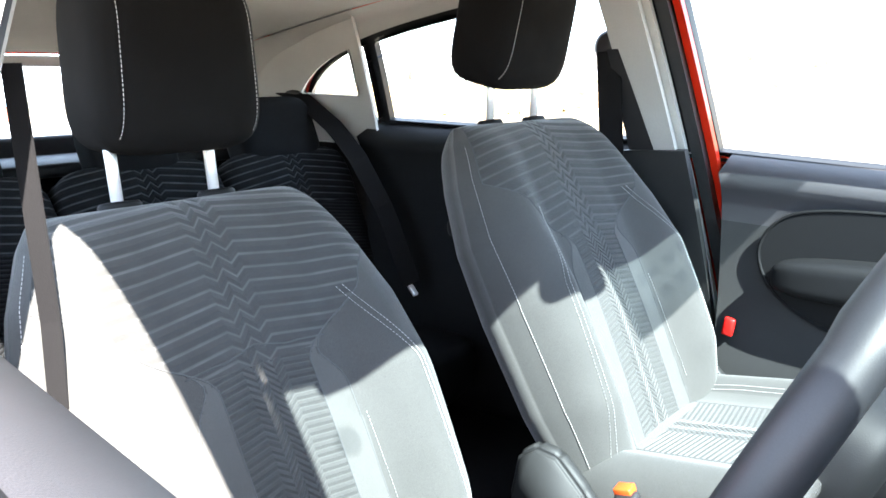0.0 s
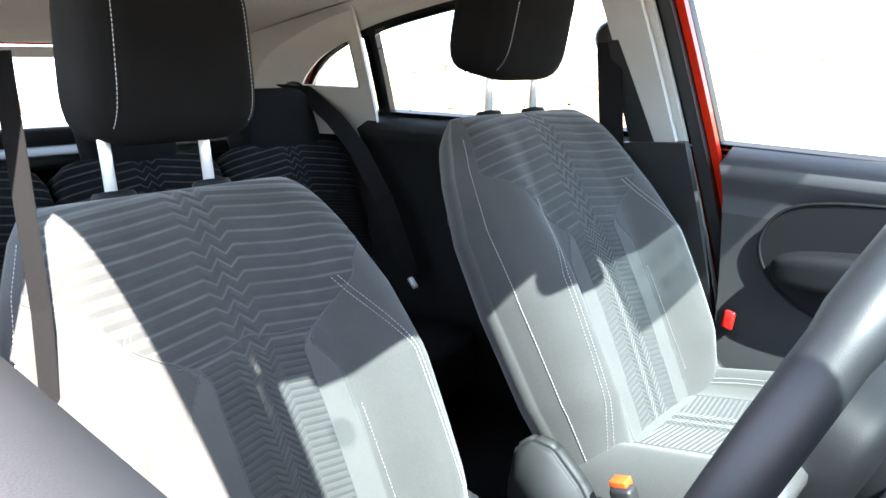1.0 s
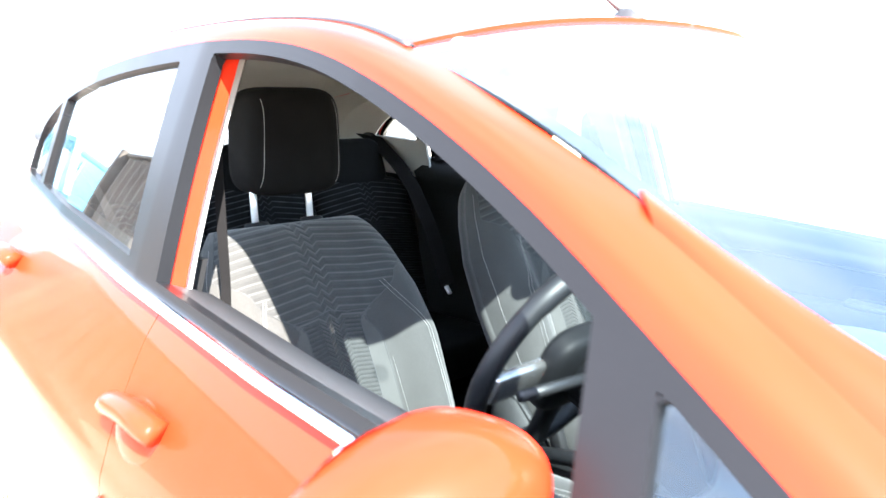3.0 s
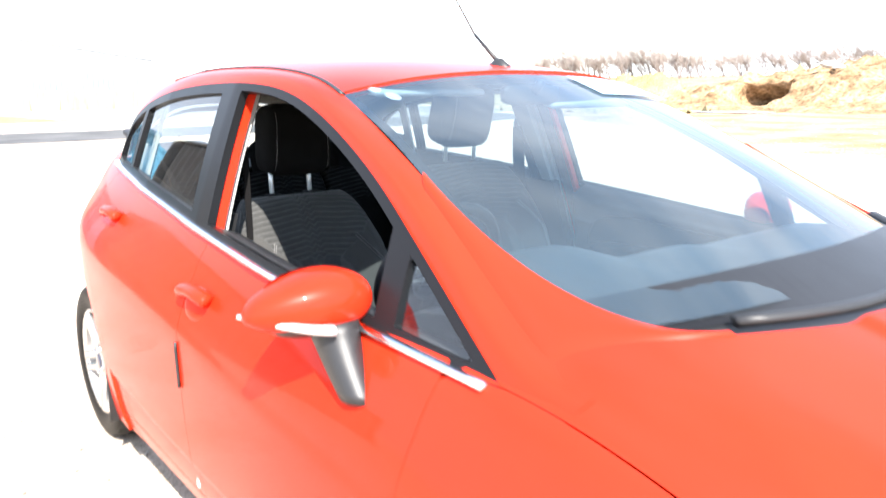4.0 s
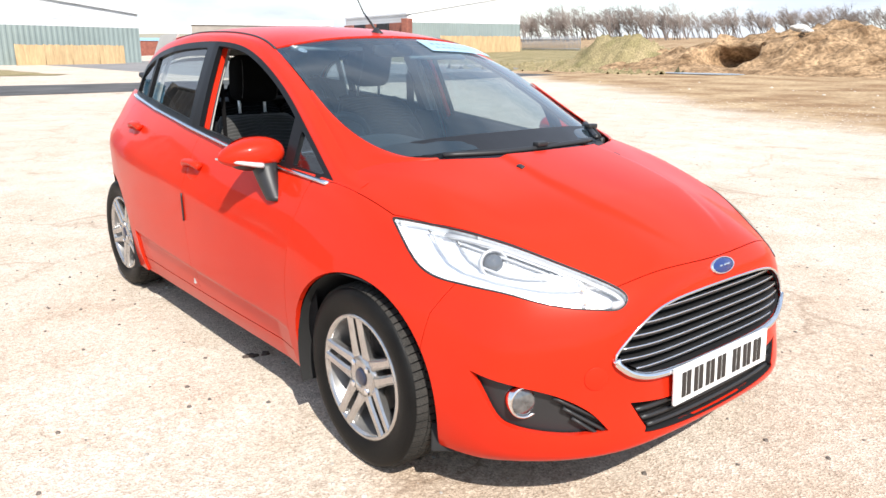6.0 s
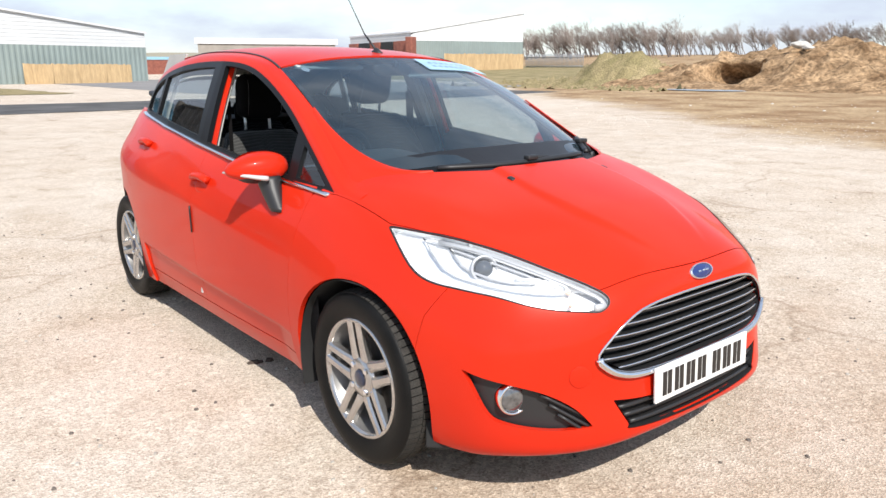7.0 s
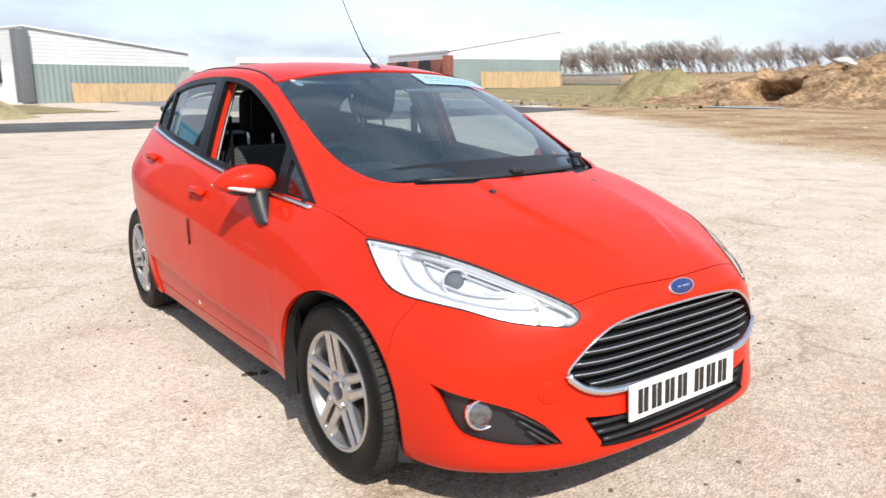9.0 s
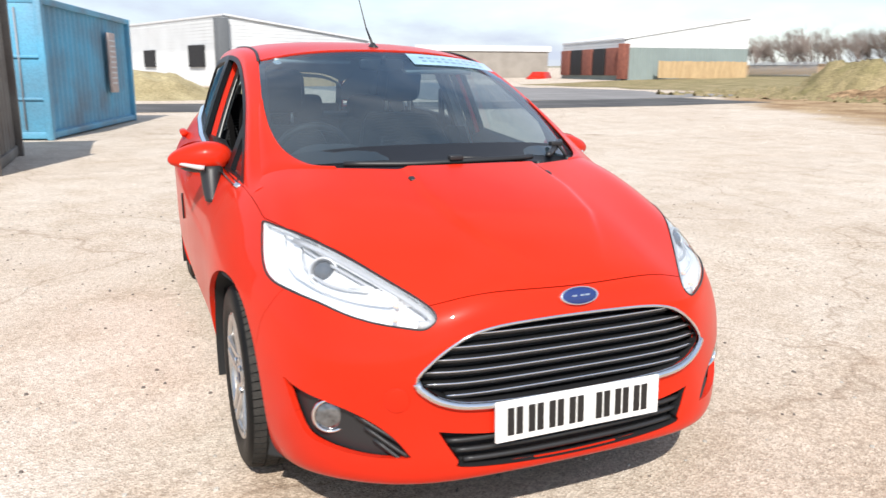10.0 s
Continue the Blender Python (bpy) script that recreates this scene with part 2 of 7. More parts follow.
def build_ground():
    ring = [0, 6, 12, 18, 24, 32, 42, 55, 75, 100, 150, 260, 500, 1000, 2000, 3500]
    vs, fs = [(0, 0, 0)], []
    k = 72
    for r in ring[1:]:
        for a in range(k):
            px, py = r * math.cos(a * math.tau / k), r * math.sin(a * math.tau / k)
            vs.append((px, py, float(min(ground_z(px, py), 4.0))))
    fs += [(0, 1 + a, 1 + (a + 1) % k) for a in range(k)]
    for i in range(len(ring) - 2):
        for a in range(k):
            b0, b1 = 1 + i * k, 1 + (i + 1) * k
            fs.append((b0 + a, b1 + a, b1 + (a + 1) % k, b0 + (a + 1) % k))
    tagged(obj("ground", vs, fs, GRAVEL, smooth=True), "pale dusty gravel and worn concrete lot in sunlight", "ground", kind="structure")


build_ground()
sheet("road", -29.5, -23.0, -60, 26, 2.0, 0.012, TARMAC, "grey tarmac lane past the lot", "road", 0.25, 1)

# ---- the car's outer skin as smooth master surfaces ----
def basis(n, t, mirror):
    """Weights of a uniform cubic B-spline through n control values at t; mirror: the curve runs on, mirrored, past that end."""
    t = np.clip(np.asarray(t, float), 0, n - 1)
    i = np.minimum(t.astype(int), n - 2)
    f = t - i
    w = np.stack([(1 - f) ** 3, 3 * f ** 3 - 6 * f ** 2 + 4, -3 * f ** 3 + 3 * f ** 2 + 3 * f + 1, f ** 3], 1) / 6
    return i, w


def pad(c, axis, mirror0, mirror1):
    """Control grid with one phantom row at either end."""
    c = np.moveaxis(c, axis, 0)
    flip = np.array([1, -1, 1])
    a = c[1] * flip if mirror0 else 2 * c[0] - c[1]
    b = c[-2] * flip if mirror1 else 2 * c[-1] - c[-2]
    return np.moveaxis(np.concatenate([a[None], c, b[None]]), 0, axis)


def spline_surface(ctrl, mirror_u=(False, False)):
    """S(u, v) over a control grid [u][v] of points (x, half width, height)."""
    c0 = np.array(ctrl, float)

    def raw(c, u, v):
        p = pad(pad(c, 0, *mirror_u), 1, False, False)
        iu, wu = basis(c.shape[0], u, None)
        iv, wv = basis(c.shape[1], v, None)
        out = np.zeros((len(iu), 3))
        for a in range(4):
            for b in range(4):
                out += (wu[:, a] * wv[:, b])[:, None] * p[iu + a, iv + b]
        return out

    nu, nv = c0.shape[:2]
    uu, vv = [g.ravel() for g in np.meshgrid(np.arange(nu), np.arange(nv), indexing="ij")]
    c = c0 + 0.75 * (c0 - raw(c0, uu, vv).reshape(c0.shape))
    c = c + 0.5 * (c0 - raw(c, uu, vv).reshape(c0.shape))
    return lambda u, v: raw(c, np.atleast_1d(np.asarray(u, float)), np.atleast_1d(np.asarray(v, float)))


def curve(points):
    """C(t), t from 0 to 1, through points."""
    s = spline_surface([[p, p] for p in points])
    n = len(points) - 1
    return lambda t: s(np.atleast_1d(t) * n, np.zeros(np.size(t)))


# stations round the lower body, each from the sill or bumper lip up to the belt line or the scuttle
NOSE = [[(.745, 0, .222), (.797, 0, .246), (.795, 0, .31), (.772, 0, .40), (.772, 0, .53), (.768, 0, .64), (.742, 0, .72), (.655, 0, .785), (.42, 0, .885), (.03, 0, .985)],
        [(.735, .26, .220), (.788, .26, .244), (.786, .26, .31), (.768, .26, .40), (.768, .26, .53), (.760, .26, .64), (.732, .25, .715), (.635, .23, .785), (.40, .215, .883), (.015, .20, .982)],
        [(.672, .48, .204), (.736, .48, .232), (.742, .47, .305), (.732, .455, .40), (.732, .45, .52), (.720, .43, .62), (.685, .405, .690), (.57, .37, .772), (.33, .345, .882), (-.03, .345, .984)],
        [(.535, .65, .188), (.585, .665, .225), (.585, .67, .32), (.592, .66, .43), (.602, .63, .54), (.597, .585, .63), (.555, .545, .715), (.43, .505, .803), (.22, .465, .895), (-.085, .465, .980)],
        [(.38, .745, .19), (.40, .76, .24), (.42, .765, .34), (.435, .755, .46), (.44, .735, .57), (.43, .705, .665), (.385, .665, .755), (.26, .625, .835), (.085, .582, .915), (-.15, .565, .970)],
        [(0, .79, .19), (0, .815, .25), (0, .848, .35), (0, .858, .47), (0, .850, .58), (0, .825, .68), (-.01, .780, .765), (-.04, .74, .843), (-.12, .690, .908), (-.21, .648, .945)],
        [(-.42, .795, .19), (-.42, .815, .25), (-.42, .835, .34), (-.42, .848, .45), (-.42, .852, .57), (-.42, .845, .67), (-.415, .825, .755), (-.39, .79, .825), (-.34, .757, .872), (-.275, .722, .905)]]


def side_station(x, belt_w, belt_z, sill=0.80, full=0.857, lean=0.0, sh=1.0):
    """A section of the flank at x: sill, bulge and shoulder up to the belt line."""
    zs = (0.0, .085, .195, .335, .475, .61, .735, .85, .94, 1.0)
    ws = (0.0, .45, .75, .93, 1.0, 1.0, .95, None, None, None)
    out = []
    for i in range(10):
        z = .19 + (belt_z - .19) * zs[i]
        if ws[i] is not None:
            w = sill + (full - sill) * ws[i]
        else:
            f = (.68, .34, 0.0)[i - 7]
            w = belt_w + (full - .012 - belt_w) * f * sh
        out.append((x - lean * zs[i], w, z))
    return out


FLANK = [side_station(-.90, .745, .935), side_station(-1.42, .738, .985, full=.858), side_station(-1.95, .692, 1.03, full=.848),
         side_station(-2.40, .632, 1.065, .78, .806), side_station(-2.72, .562, 1.09, .69, .722, -.01, .9), side_station(-2.95, .475, 1.08, .56, .60, -.02, .8),
         side_station(-3.09, .44, 1.05, .47, .52, -.05), side_station(-3.16, .22, 1.035, .28, .31, -.06), side_station(-3.17, 0, 1.035, 0, 0, -.06)]
body_skin = spline_surface(NOSE + FLANK, (True, True))

# windscreen, roof and the rails over the doors
screen_skin = spline_surface([[(0.000, 0.000, 0.985), (-0.330, 0.000, 1.168), (-0.620, 0.000, 1.276), (-0.900, 0.000, 1.378)],
                              [(-0.020, 0.220, 0.983), (-0.350, 0.215, 1.163), (-0.640, 0.212, 1.271), (-0.912, 0.202, 1.374)],
                              [(-0.070, 0.430, 0.975), (-0.410, 0.420, 1.142), (-0.695, 0.405, 1.266), (-0.945, 0.388, 1.356)],
                              [(-0.200, 0.640, 0.946), (-0.480, 0.606, 1.100), (-0.745, 0.570, 1.240), (-1.000, 0.530, 1.326)]], (True, False))
roof_skin = spline_surface([[(-0.900, 0.000, 1.380), (-1.250, 0.000, 1.421), (-1.700, 0.000, 1.436), (-2.150, 0.000, 1.421), (-2.600, 0.000, 1.369), (-2.850, 0.000, 1.316)],
                            [(-0.912, 0.202, 1.376), (-1.250, 0.210, 1.417), (-1.700, 0.210, 1.432), (-2.150, 0.210, 1.417), (-2.600, 0.200, 1.364), (-2.850, 0.190, 1.311)],
                            [(-0.945, 0.388, 1.358), (-1.250, 0.390, 1.401), (-1.700, 0.390, 1.417), (-2.150, 0.385, 1.401), (-2.600, 0.345, 1.342), (-2.850, 0.300, 1.280)],
                            [(-1.000, 0.526, 1.327), (-1.250, 0.514, 1.375), (-1.700, 0.508, 1.395), (-2.150, 0.497, 1.379), (-2.600, 0.440, 1.310), (-2.850, 0.370, 1.240)]], (True, False))
rear_skin = spline_surface([[(-2.850, 0.000, 1.318), (-2.970, 0.000, 1.250), (-3.060, 0.000, 1.105), (-3.120, 0.000, 1.030)],
                            [(-2.850, 0.190, 1.313), (-2.965, 0.200, 1.250), (-3.055, 0.210, 1.105), (-3.115, 0.220, 1.030)],
                            [(-2.850, 0.300, 1.282), (-2.950, 0.310, 1.230), (-3.030, 0.325, 1.105), (-3.080, 0.335, 1.030)],
                            [(-2.850, 0.372, 1.242), (-2.930, 0.385, 1.205), (-2.990, 0.400, 1.10), (-3.020, 0.410, 1.030)]], (True, False))
BELT = ((-.25, .726, .888), (-.60, .742, .910), (-1.0, .748, .945), (-1.42, .736, .985), (-1.95, .692, 1.030), (-2.40, .632, 1.065), (-2.72, .562, 1.090))
belt_x = np.array([p[0] for p in BELT][::-1])
belt_ws = np.array([p[1] for p in BELT][::-1])
belt_zs = np.array([p[2] for p in BELT][::-1])


def belt_z(x):
    return np.interp(x, belt_x, belt_zs)


def side_w(x, z):
    """Half width of the glazed upper side at x and z: leaning in, slightly bowed."""
    k = np.interp(x, (-2.7, -2.2, -1.4, -.9, -.4), (.42, .38, .40, .46, .56))
    d = z - belt_z(x)
    return np.interp(x, belt_x, belt_ws) - k * d * (0.80 + 0.45 * d)


# the outline of the side glazing in (x, z): belt line below, arch above
ARCH_PTS = ((-.25, .890), (-.41, .985), (-.56, 1.074), (-.71, 1.160), (-.92, 1.258), (-1.116, 1.321), (-1.30, 1.346), (-1.50, 1.351), (-1.72, 1.346), (-1.957, 1.329), (-2.288, 1.278), (-2.471, 1.177), (-2.53, 1.052))
ARCH = curve([(x, 0, z) for x, z in ARCH_PTS])

# ---- trimming: panels are cut from the master surfaces along outlines ----
def signed(poly, pts):
    """Signed distance of 2D points to a closed outline, positive inside."""
    poly, pts = np.asarray(poly, float), np.asarray(pts, float)
    a, b = poly, np.roll(poly, -1, 0)
    d = np.full(len(pts), 1e9)
    inside = np.zeros(len(pts), bool)
    for p, q in zip(a, b):
        e = q - p
        t = np.clip(((pts - p) @ e) / max(e @ e, 1e-12), 0, 1)
        d = np.minimum(d, np.linalg.norm(pts - p - t[:, None] * e, axis=1))
        cross = ((p[1] > pts[:, 1]) != (q[1] > pts[:, 1])) & (pts[:, 0] < (q[0] - p[0]) * (pts[:, 1] - p[1]) / ((q[1] - p[1]) or 1e-12) + p[0])
        inside ^= cross
    return np.where(inside, d, -d)


def smooth_outline(pts, n=8):
    """A closed outline with its corners rounded by a closed spline; repeat a point to keep a sharp corner."""
    p = np.asarray(pts, float)
    m = len(p)
    out = []
    for i in range(m):
        p0, p1, p2, p3 = p[i - 1], p[i], p[(i + 1) % m], p[(i + 2) % m]
        if np.allclose(p1, p2):
            continue
        for t in np.linspace(0, 1, n, endpoint=False):
            out.append(0.5 * (2 * p1 + (p2 - p0) * t + (2 * p0 - 5 * p1 + 4 * p2 - p3) * t ** 2 + (3 * p1 - p0 - 3 * p2 + p3) * t ** 3))
    return np.array(out)


def grid_tris(nu, nv):
    i, j = np.meshgrid(np.arange(nu - 1), np.arange(nv - 1), indexing="ij")
    a = (i * nv + j).ravel()
    return np.concatenate([np.stack([a, a + nv, a + nv + 1], 1), np.stack([a, a + nv + 1, a + 1], 1)])


def clip(pts, tris, field):
    """The part of a triangle mesh where field > 0, cut cleanly along field = 0."""
    pts, f = list(map(tuple, pts)), np.asarray(field)
    pos = f > 0
    count = pos[tris].sum(1)
    keep = [tuple(t) for t in tris[count == 3]]
    made = {}

    def cut(a, b):
        key = (min(a, b), max(a, b))
        if key not in made:
            t = f[a] / (f[a] - f[b])
            made[key] = len(pts)
            pts.append(tuple(pts[a][k] + t * (pts[b][k] - pts[a][k]) for k in range(len(pts[a]))))
        return made[key]

    for t in tris[(count == 1) | (count == 2)]:
        poly = []
        for k in range(3):
            a, b = int(t[k]), int(t[(k + 1) % 3])
            if pos[a]:
                poly.append(a)
            if pos[a] != pos[b]:
                poly.append(cut(a, b))
        keep += [(poly[0], poly[k], poly[k + 1]) for k in range(1, len(poly) - 1)]
    keep = np.array(keep, int).reshape(-1, 3)
    used, inv = np.unique(keep, return_inverse=True)
    return np.array(pts)[used], inv.reshape(-1, 3)


def skin(surface, u0, u1, v0, v1, nu, nv, fields=()):
    """Points and triangles of a stretch of a master surface, trimmed by fields of (points, u, v)."""
    uu, vv = [g.ravel() for g in np.meshgrid(np.linspace(u0, u1, nu), np.linspace(v0, v1, nv), indexing="ij")]
    pts = np.concatenate([surface(uu, vv), uu[:, None], vv[:, None]], 1)
    tris = grid_tris(nu, nv)
    for fn in fields:
        if len(tris):
            pts, tris = clip(pts, tris, fn(pts[:, :3], pts[:, 3], pts[:, 4]))
    return pts[:, :3], tris


def normals(pts, tris):
    n = np.zeros_like(pts)
    fn = np.cross(pts[tris[:, 1]] - pts[tris[:, 0]], pts[tris[:, 2]] - pts[tris[:, 0]])
    for k in range(3):
        np.add.at(n, tris[:, k], fn)
    return n / np.maximum(np.linalg.norm(n, axis=1, keepdims=True), 1e-12)


def shell(name, pts, tris, thick, material, parent, sides=(-1,), label="", offset=0.0, centre=(-1.2, 0, .5)):
    """A panel with folded-in edges, on the given sides of the car (-1: the driver's side, 1: the other, both: one piece)."""
    n = normals(pts, tris)
    mid = pts[tris].mean(1)
    out = mid - np.array(centre)
    fn = np.cross(pts[tris[:, 1]] - pts[tris[:, 0]], pts[tris[:, 2]] - pts[tris[:, 0]])
    if (fn * out).sum() < 0:
        n, tris = -n, tris[:, ::-1]
    pts = pts + n * offset
    e = np.concatenate([tris[:, [0, 1]], tris[:, [1, 2]], tris[:, [2, 0]]])
    key = np.sort(e, 1)
    _, first, cnt = np.unique(key, axis=0, return_index=True, return_counts=True)
    rim = e[first[cnt == 1]]
    vs, fs = [], []
    for s in sides:
        o = len(vs)
        m = np.array([1, s, 1])
        vs += list(map(tuple, pts * m))
        fs += [tuple(o + k for k in (t if s > 0 else t[::-1])) for t in tris.tolist()]
        if thick:
            rim_ = [r for r in rim if not (len(sides) > 1 and abs(pts[r[0], 1]) < 1e-6 and abs(pts[r[1], 1]) < 1e-6)]
            ids = {int(k): i for i, k in enumerate(dict.fromkeys(int(k) for r in rim_ for k in r))}
            o2 = len(vs)
            ks = list(ids)
            vs += [tuple(pts[k] * m) for k in ks] + [tuple((pts[k] - n[k] * thick) * m) for k in ks]
            for a, b in rim_:
                a, b = ids[int(a)] + o2, ids[int(b)] + o2
                q = (b, a, a + len(ks), b + len(ks))
                fs.append(q if s > 0 else q[::-1])
    bm = bmesh.new()
    bv = [bm.verts.new(v) for v in vs]
    for f_ in fs:
        if len(set(f_)) == len(f_):
            try:
                bm.faces.new([bv[k] for k in f_])
            except ValueError:
                pass
    if len(sides) > 1:
        seam = [v for v in bm.verts if abs(v.co.y) < 1e-5]
        bmesh.ops.remove_doubles(bm, verts=seam, dist=1e-5)
    me = bpy.data.meshes.new(name)
    bm.to_mesh(me)
    bm.free()
    me.polygons.foreach_set("use_smooth", [True] * len(me.polygons))
    me.materials.append(material)
    ob = new(name, me)
    ob.parent = parent
    if label:
        ob["label"] = label
    return ob


def tube(name, pts, radius, material, parent, label="", sides=8, closed=False, flat=1.0, taper=None):
    """A rod swept along points; flat squashes it, taper gives the radius at its far end as a share."""
    pts = [Vector(p) for p in pts]
    k = len(pts)
    vs, fs = [], []
    prev = None
    for i, p in enumerate(pts):
        a = pts[i - 1] if (i or closed) else p
        b = pts[(i + 1) % k] if (i < k - 1 or closed) else p
        d = (b - a).normalized()
        ref = Vector((0, 0, 1)) if abs(d.z) < 0.9 else Vector((1, 0, 0))
        s = d.cross(ref).normalized() if prev is None else (prev - d * prev.dot(d)).normalized()
        prev = s
        t = d.cross(s)
        r = radius * (1 + ((taper or 1) - 1) * i / max(1, k - 1))
        for j in range(sides):
            g = j * math.tau / sides
            vs.append(p + s * math.cos(g) * r + t * math.sin(g) * r * flat)
    for i in range(k if closed else k - 1):
        for j in range(sides):
            fs.append((i * sides + j, i * sides + (j + 1) % sides, ((i + 1) % k) * sides + (j + 1) % sides, ((i + 1) % k) * sides + j))
    if not closed:
        fs += [tuple(range(sides))[::-1], tuple(range((k - 1) * sides, k * sides))]
    return obj(name, vs, fs, material, parent, label, smooth=True)


car = tagged(new("car"), "red five-door hatchback with dusty silver alloy wheels, driver's window down", "car")

# ---- outlines of the openings and joints ----
ARCH_F = [(0.004 + .352 * math.cos(a), .300 + .352 * math.sin(a)) for a in np.linspace(0, math.tau, 72, endpoint=False)]
ARCH_R = [(-2.486 + .350 * math.cos(a), .300 + .350 * math.sin(a)) for a in np.linspace(0, math.tau, 72, endpoint=False)]
# headlamp in plan (x, half width)
LAMP = smooth_outline([(.066, .718), (.066, .718), (.20, .672), (.36, .600), (.52, .505), (.655, .420), (.705, .395), (.712, .415), (.692, .455), (.62, .545), (.53, .628), (.40, .700), (.24, .745)], 6)
# front openings in elevation (half width, z)
GRILLE = smooth_outline([(-.20, .651), (0, .656), (.20, .651), (.30, .636), (.36, .608), (.41, .57), (.452, .522), (.44, .495), (.385, .462), (.28, .445), (0, .440), (-.28, .445), (-.385, .462), (-.44, .495), (-.452, .522), (-.41, .57), (-.36, .608), (-.30, .636)], 6)
LOWER = smooth_outline([(-.405, .375), (-.405, .375), (-.2, .355), (.2, .355), (.405, .375), (.405, .375), (.36, .30), (.33, .275), (0, .262), (-.33, .275), (-.36, .30)], 6)
FOG = smooth_outline([(.745, .468), (.745, .468), (.715, .452), (.60, .415), (.52, .365), (.472, .306), (.472, .306), (.58, .300), (.675, .315), (.715, .35)], 6)


def xz(p):
    return p[:, [0, 2]]


def xy(p):
    return p[:, [0, 1]]


def yz(p):
    return p[:, [1, 2]]


def bonnet_edge(p):
    """Positive on the bonnet: behind its leading edge and inboard of the lamps and wings."""
    lead = .7365 - .28 * p[:, 1] ** 2 - .45 * np.abs(p[:, 1]) ** 4 - p[:, 0]
    wing = np.interp(p[:, 0], (-.34, -.24, .066, .20, .36, .52, .655, .705), (.742, .728, .712, .670, .597, .502, .418, .398)) - p[:, 1]
    return np.minimum(lead, wing)


def bumper_joint(p):
    """Positive behind the joint between wing and bumper, which runs from the lamp to the wheel arch."""
    return np.interp(p[:, 2], (.2, .50, .60, .70, .76), (.30, .30, .315, .37, .43)) - p[:, 0]


GAP = 0.0010
front = lambda fields, nu=190, nv=170: skin(body_skin, 0, 6, 0, 9, nu, nv, fields)

pts, tris = front([lambda p, u, v: np.minimum(bonnet_edge(p) - GAP, v - 5.2), lambda p, u, v: 8.86 - v])
line = np.interp(pts[:, 0], (-.05, .06, .27, .445, .60, .70), (.235, .245, .255, .233, .17, .12))
fade = np.clip((pts[:, 0] + .06) / .12, 0, 1) * np.clip((.70 - pts[:, 0]) / .25, 0, 1)
pts = pts.copy()
pts[:, 2] += fade * .012 / (1 + np.exp(-(line - np.abs(pts[:, 1])) / .006))
shell("bonnet", pts, tris, .018, PAINT, car, (-1, 1), "red painted bonnet with two raised creases")

pts, tris = front([lambda p, u, v: np.maximum(-bonnet_edge(p) - GAP, 5.2 - v), lambda p, u, v: -bumper_joint(p) - GAP,
                   lambda p, u, v: np.where(v > 3.5, -signed(LAMP, xy(p)), .1) - GAP,
                   lambda p, u, v: -signed(GRILLE, yz(p)), lambda p, u, v: -signed(LOWER, yz(p)),
                   lambda p, u, v: -signed(FOG, yz(p)) + np.where(p[:, 0] < .3, 1, 0), lambda p, u, v: -signed(ARCH_F, xz(p))])
shell("front_bumper", pts, tris, .02, PAINT, car, (-1, 1), "red painted front bumper with grille openings")

pts, tris = front([lambda p, u, v: np.maximum(-bonnet_edge(p) - GAP, 5.2 - v), lambda p, u, v: bumper_joint(p) - GAP,
                   lambda p, u, v: np.where(v > 3.5, -signed(LAMP, xy(p)), .1) - GAP, lambda p, u, v: -signed(ARCH_F, xz(p)),
                   lambda p, u, v: p[:, 0] + .36 + .05 * np.clip((.8 - p[:, 2]) / .5, 0, 1) - GAP, lambda p, u, v: 8.97 - v])
for s in (-1, 1):
    shell("front_wing", pts, tris, .018, PAINT, car, (s,))


def door_front(p):
    return -(p[:, 0] + .36 + .05 * np.clip((.8 - p[:, 2]) / .5, 0, 1))


def b_joint(p):
    return p[:, 0] + 1.285 - .02 * np.clip((.8 - p[:, 2]) / .5, -.5, 1)


def rear_joint(p):
    """Positive ahead of the rear edge of the rear door, which follows the wheel arch."""
    return np.interp(p[:, 2], (.2, .35, .5, .65, .8, .95, 1.1), (2.02, 2.04, 2.09, 2.20, 2.31, 2.36, 2.37)) + p[:, 0]


flank = lambda fields: skin(body_skin, 5.6, 14, 0, 9, 260, 110, fields)
SILL = lambda p, u, v: p[:, 2] - .272
p1 = flank([lambda p, u, v: door_front(p) - GAP, lambda p, u, v: b_joint(p) - GAP, SILL])
p2 = flank([lambda p, u, v: -b_joint(p) - GAP, lambda p, u, v: rear_joint(p) - GAP, SILL, lambda p, u, v: -signed(ARCH_R, xz(p))])
p3 = flank([lambda p, u, v: -rear_joint(p) - GAP, lambda p, u, v: -signed(ARCH_R, xz(p))])
p4 = flank([lambda p, u, v: .268 - GAP - p[:, 2], lambda p, u, v: rear_joint(p) - GAP, lambda p, u, v: door_front(p) - GAP, lambda p, u, v: -signed(ARCH_R, xz(p))])


def tuck(pts):
    """Tucks the foot of the doors and the sill in below a long, nearly level edge."""
    q = pts.copy()
    d = np.interp(q[:, 0], (-2.2, -.4), (.415, .365)) - q[:, 2]
    fade = np.clip((q[:, 0] + 2.25) / .35, 0, 1) * np.clip((-.40 - q[:, 0]) / .12, 0, 1)
    k = np.clip(d / .022, 0, 1)
    q[:, 1] -= .016 * fade * k * k * (3 - 2 * k)
    return q


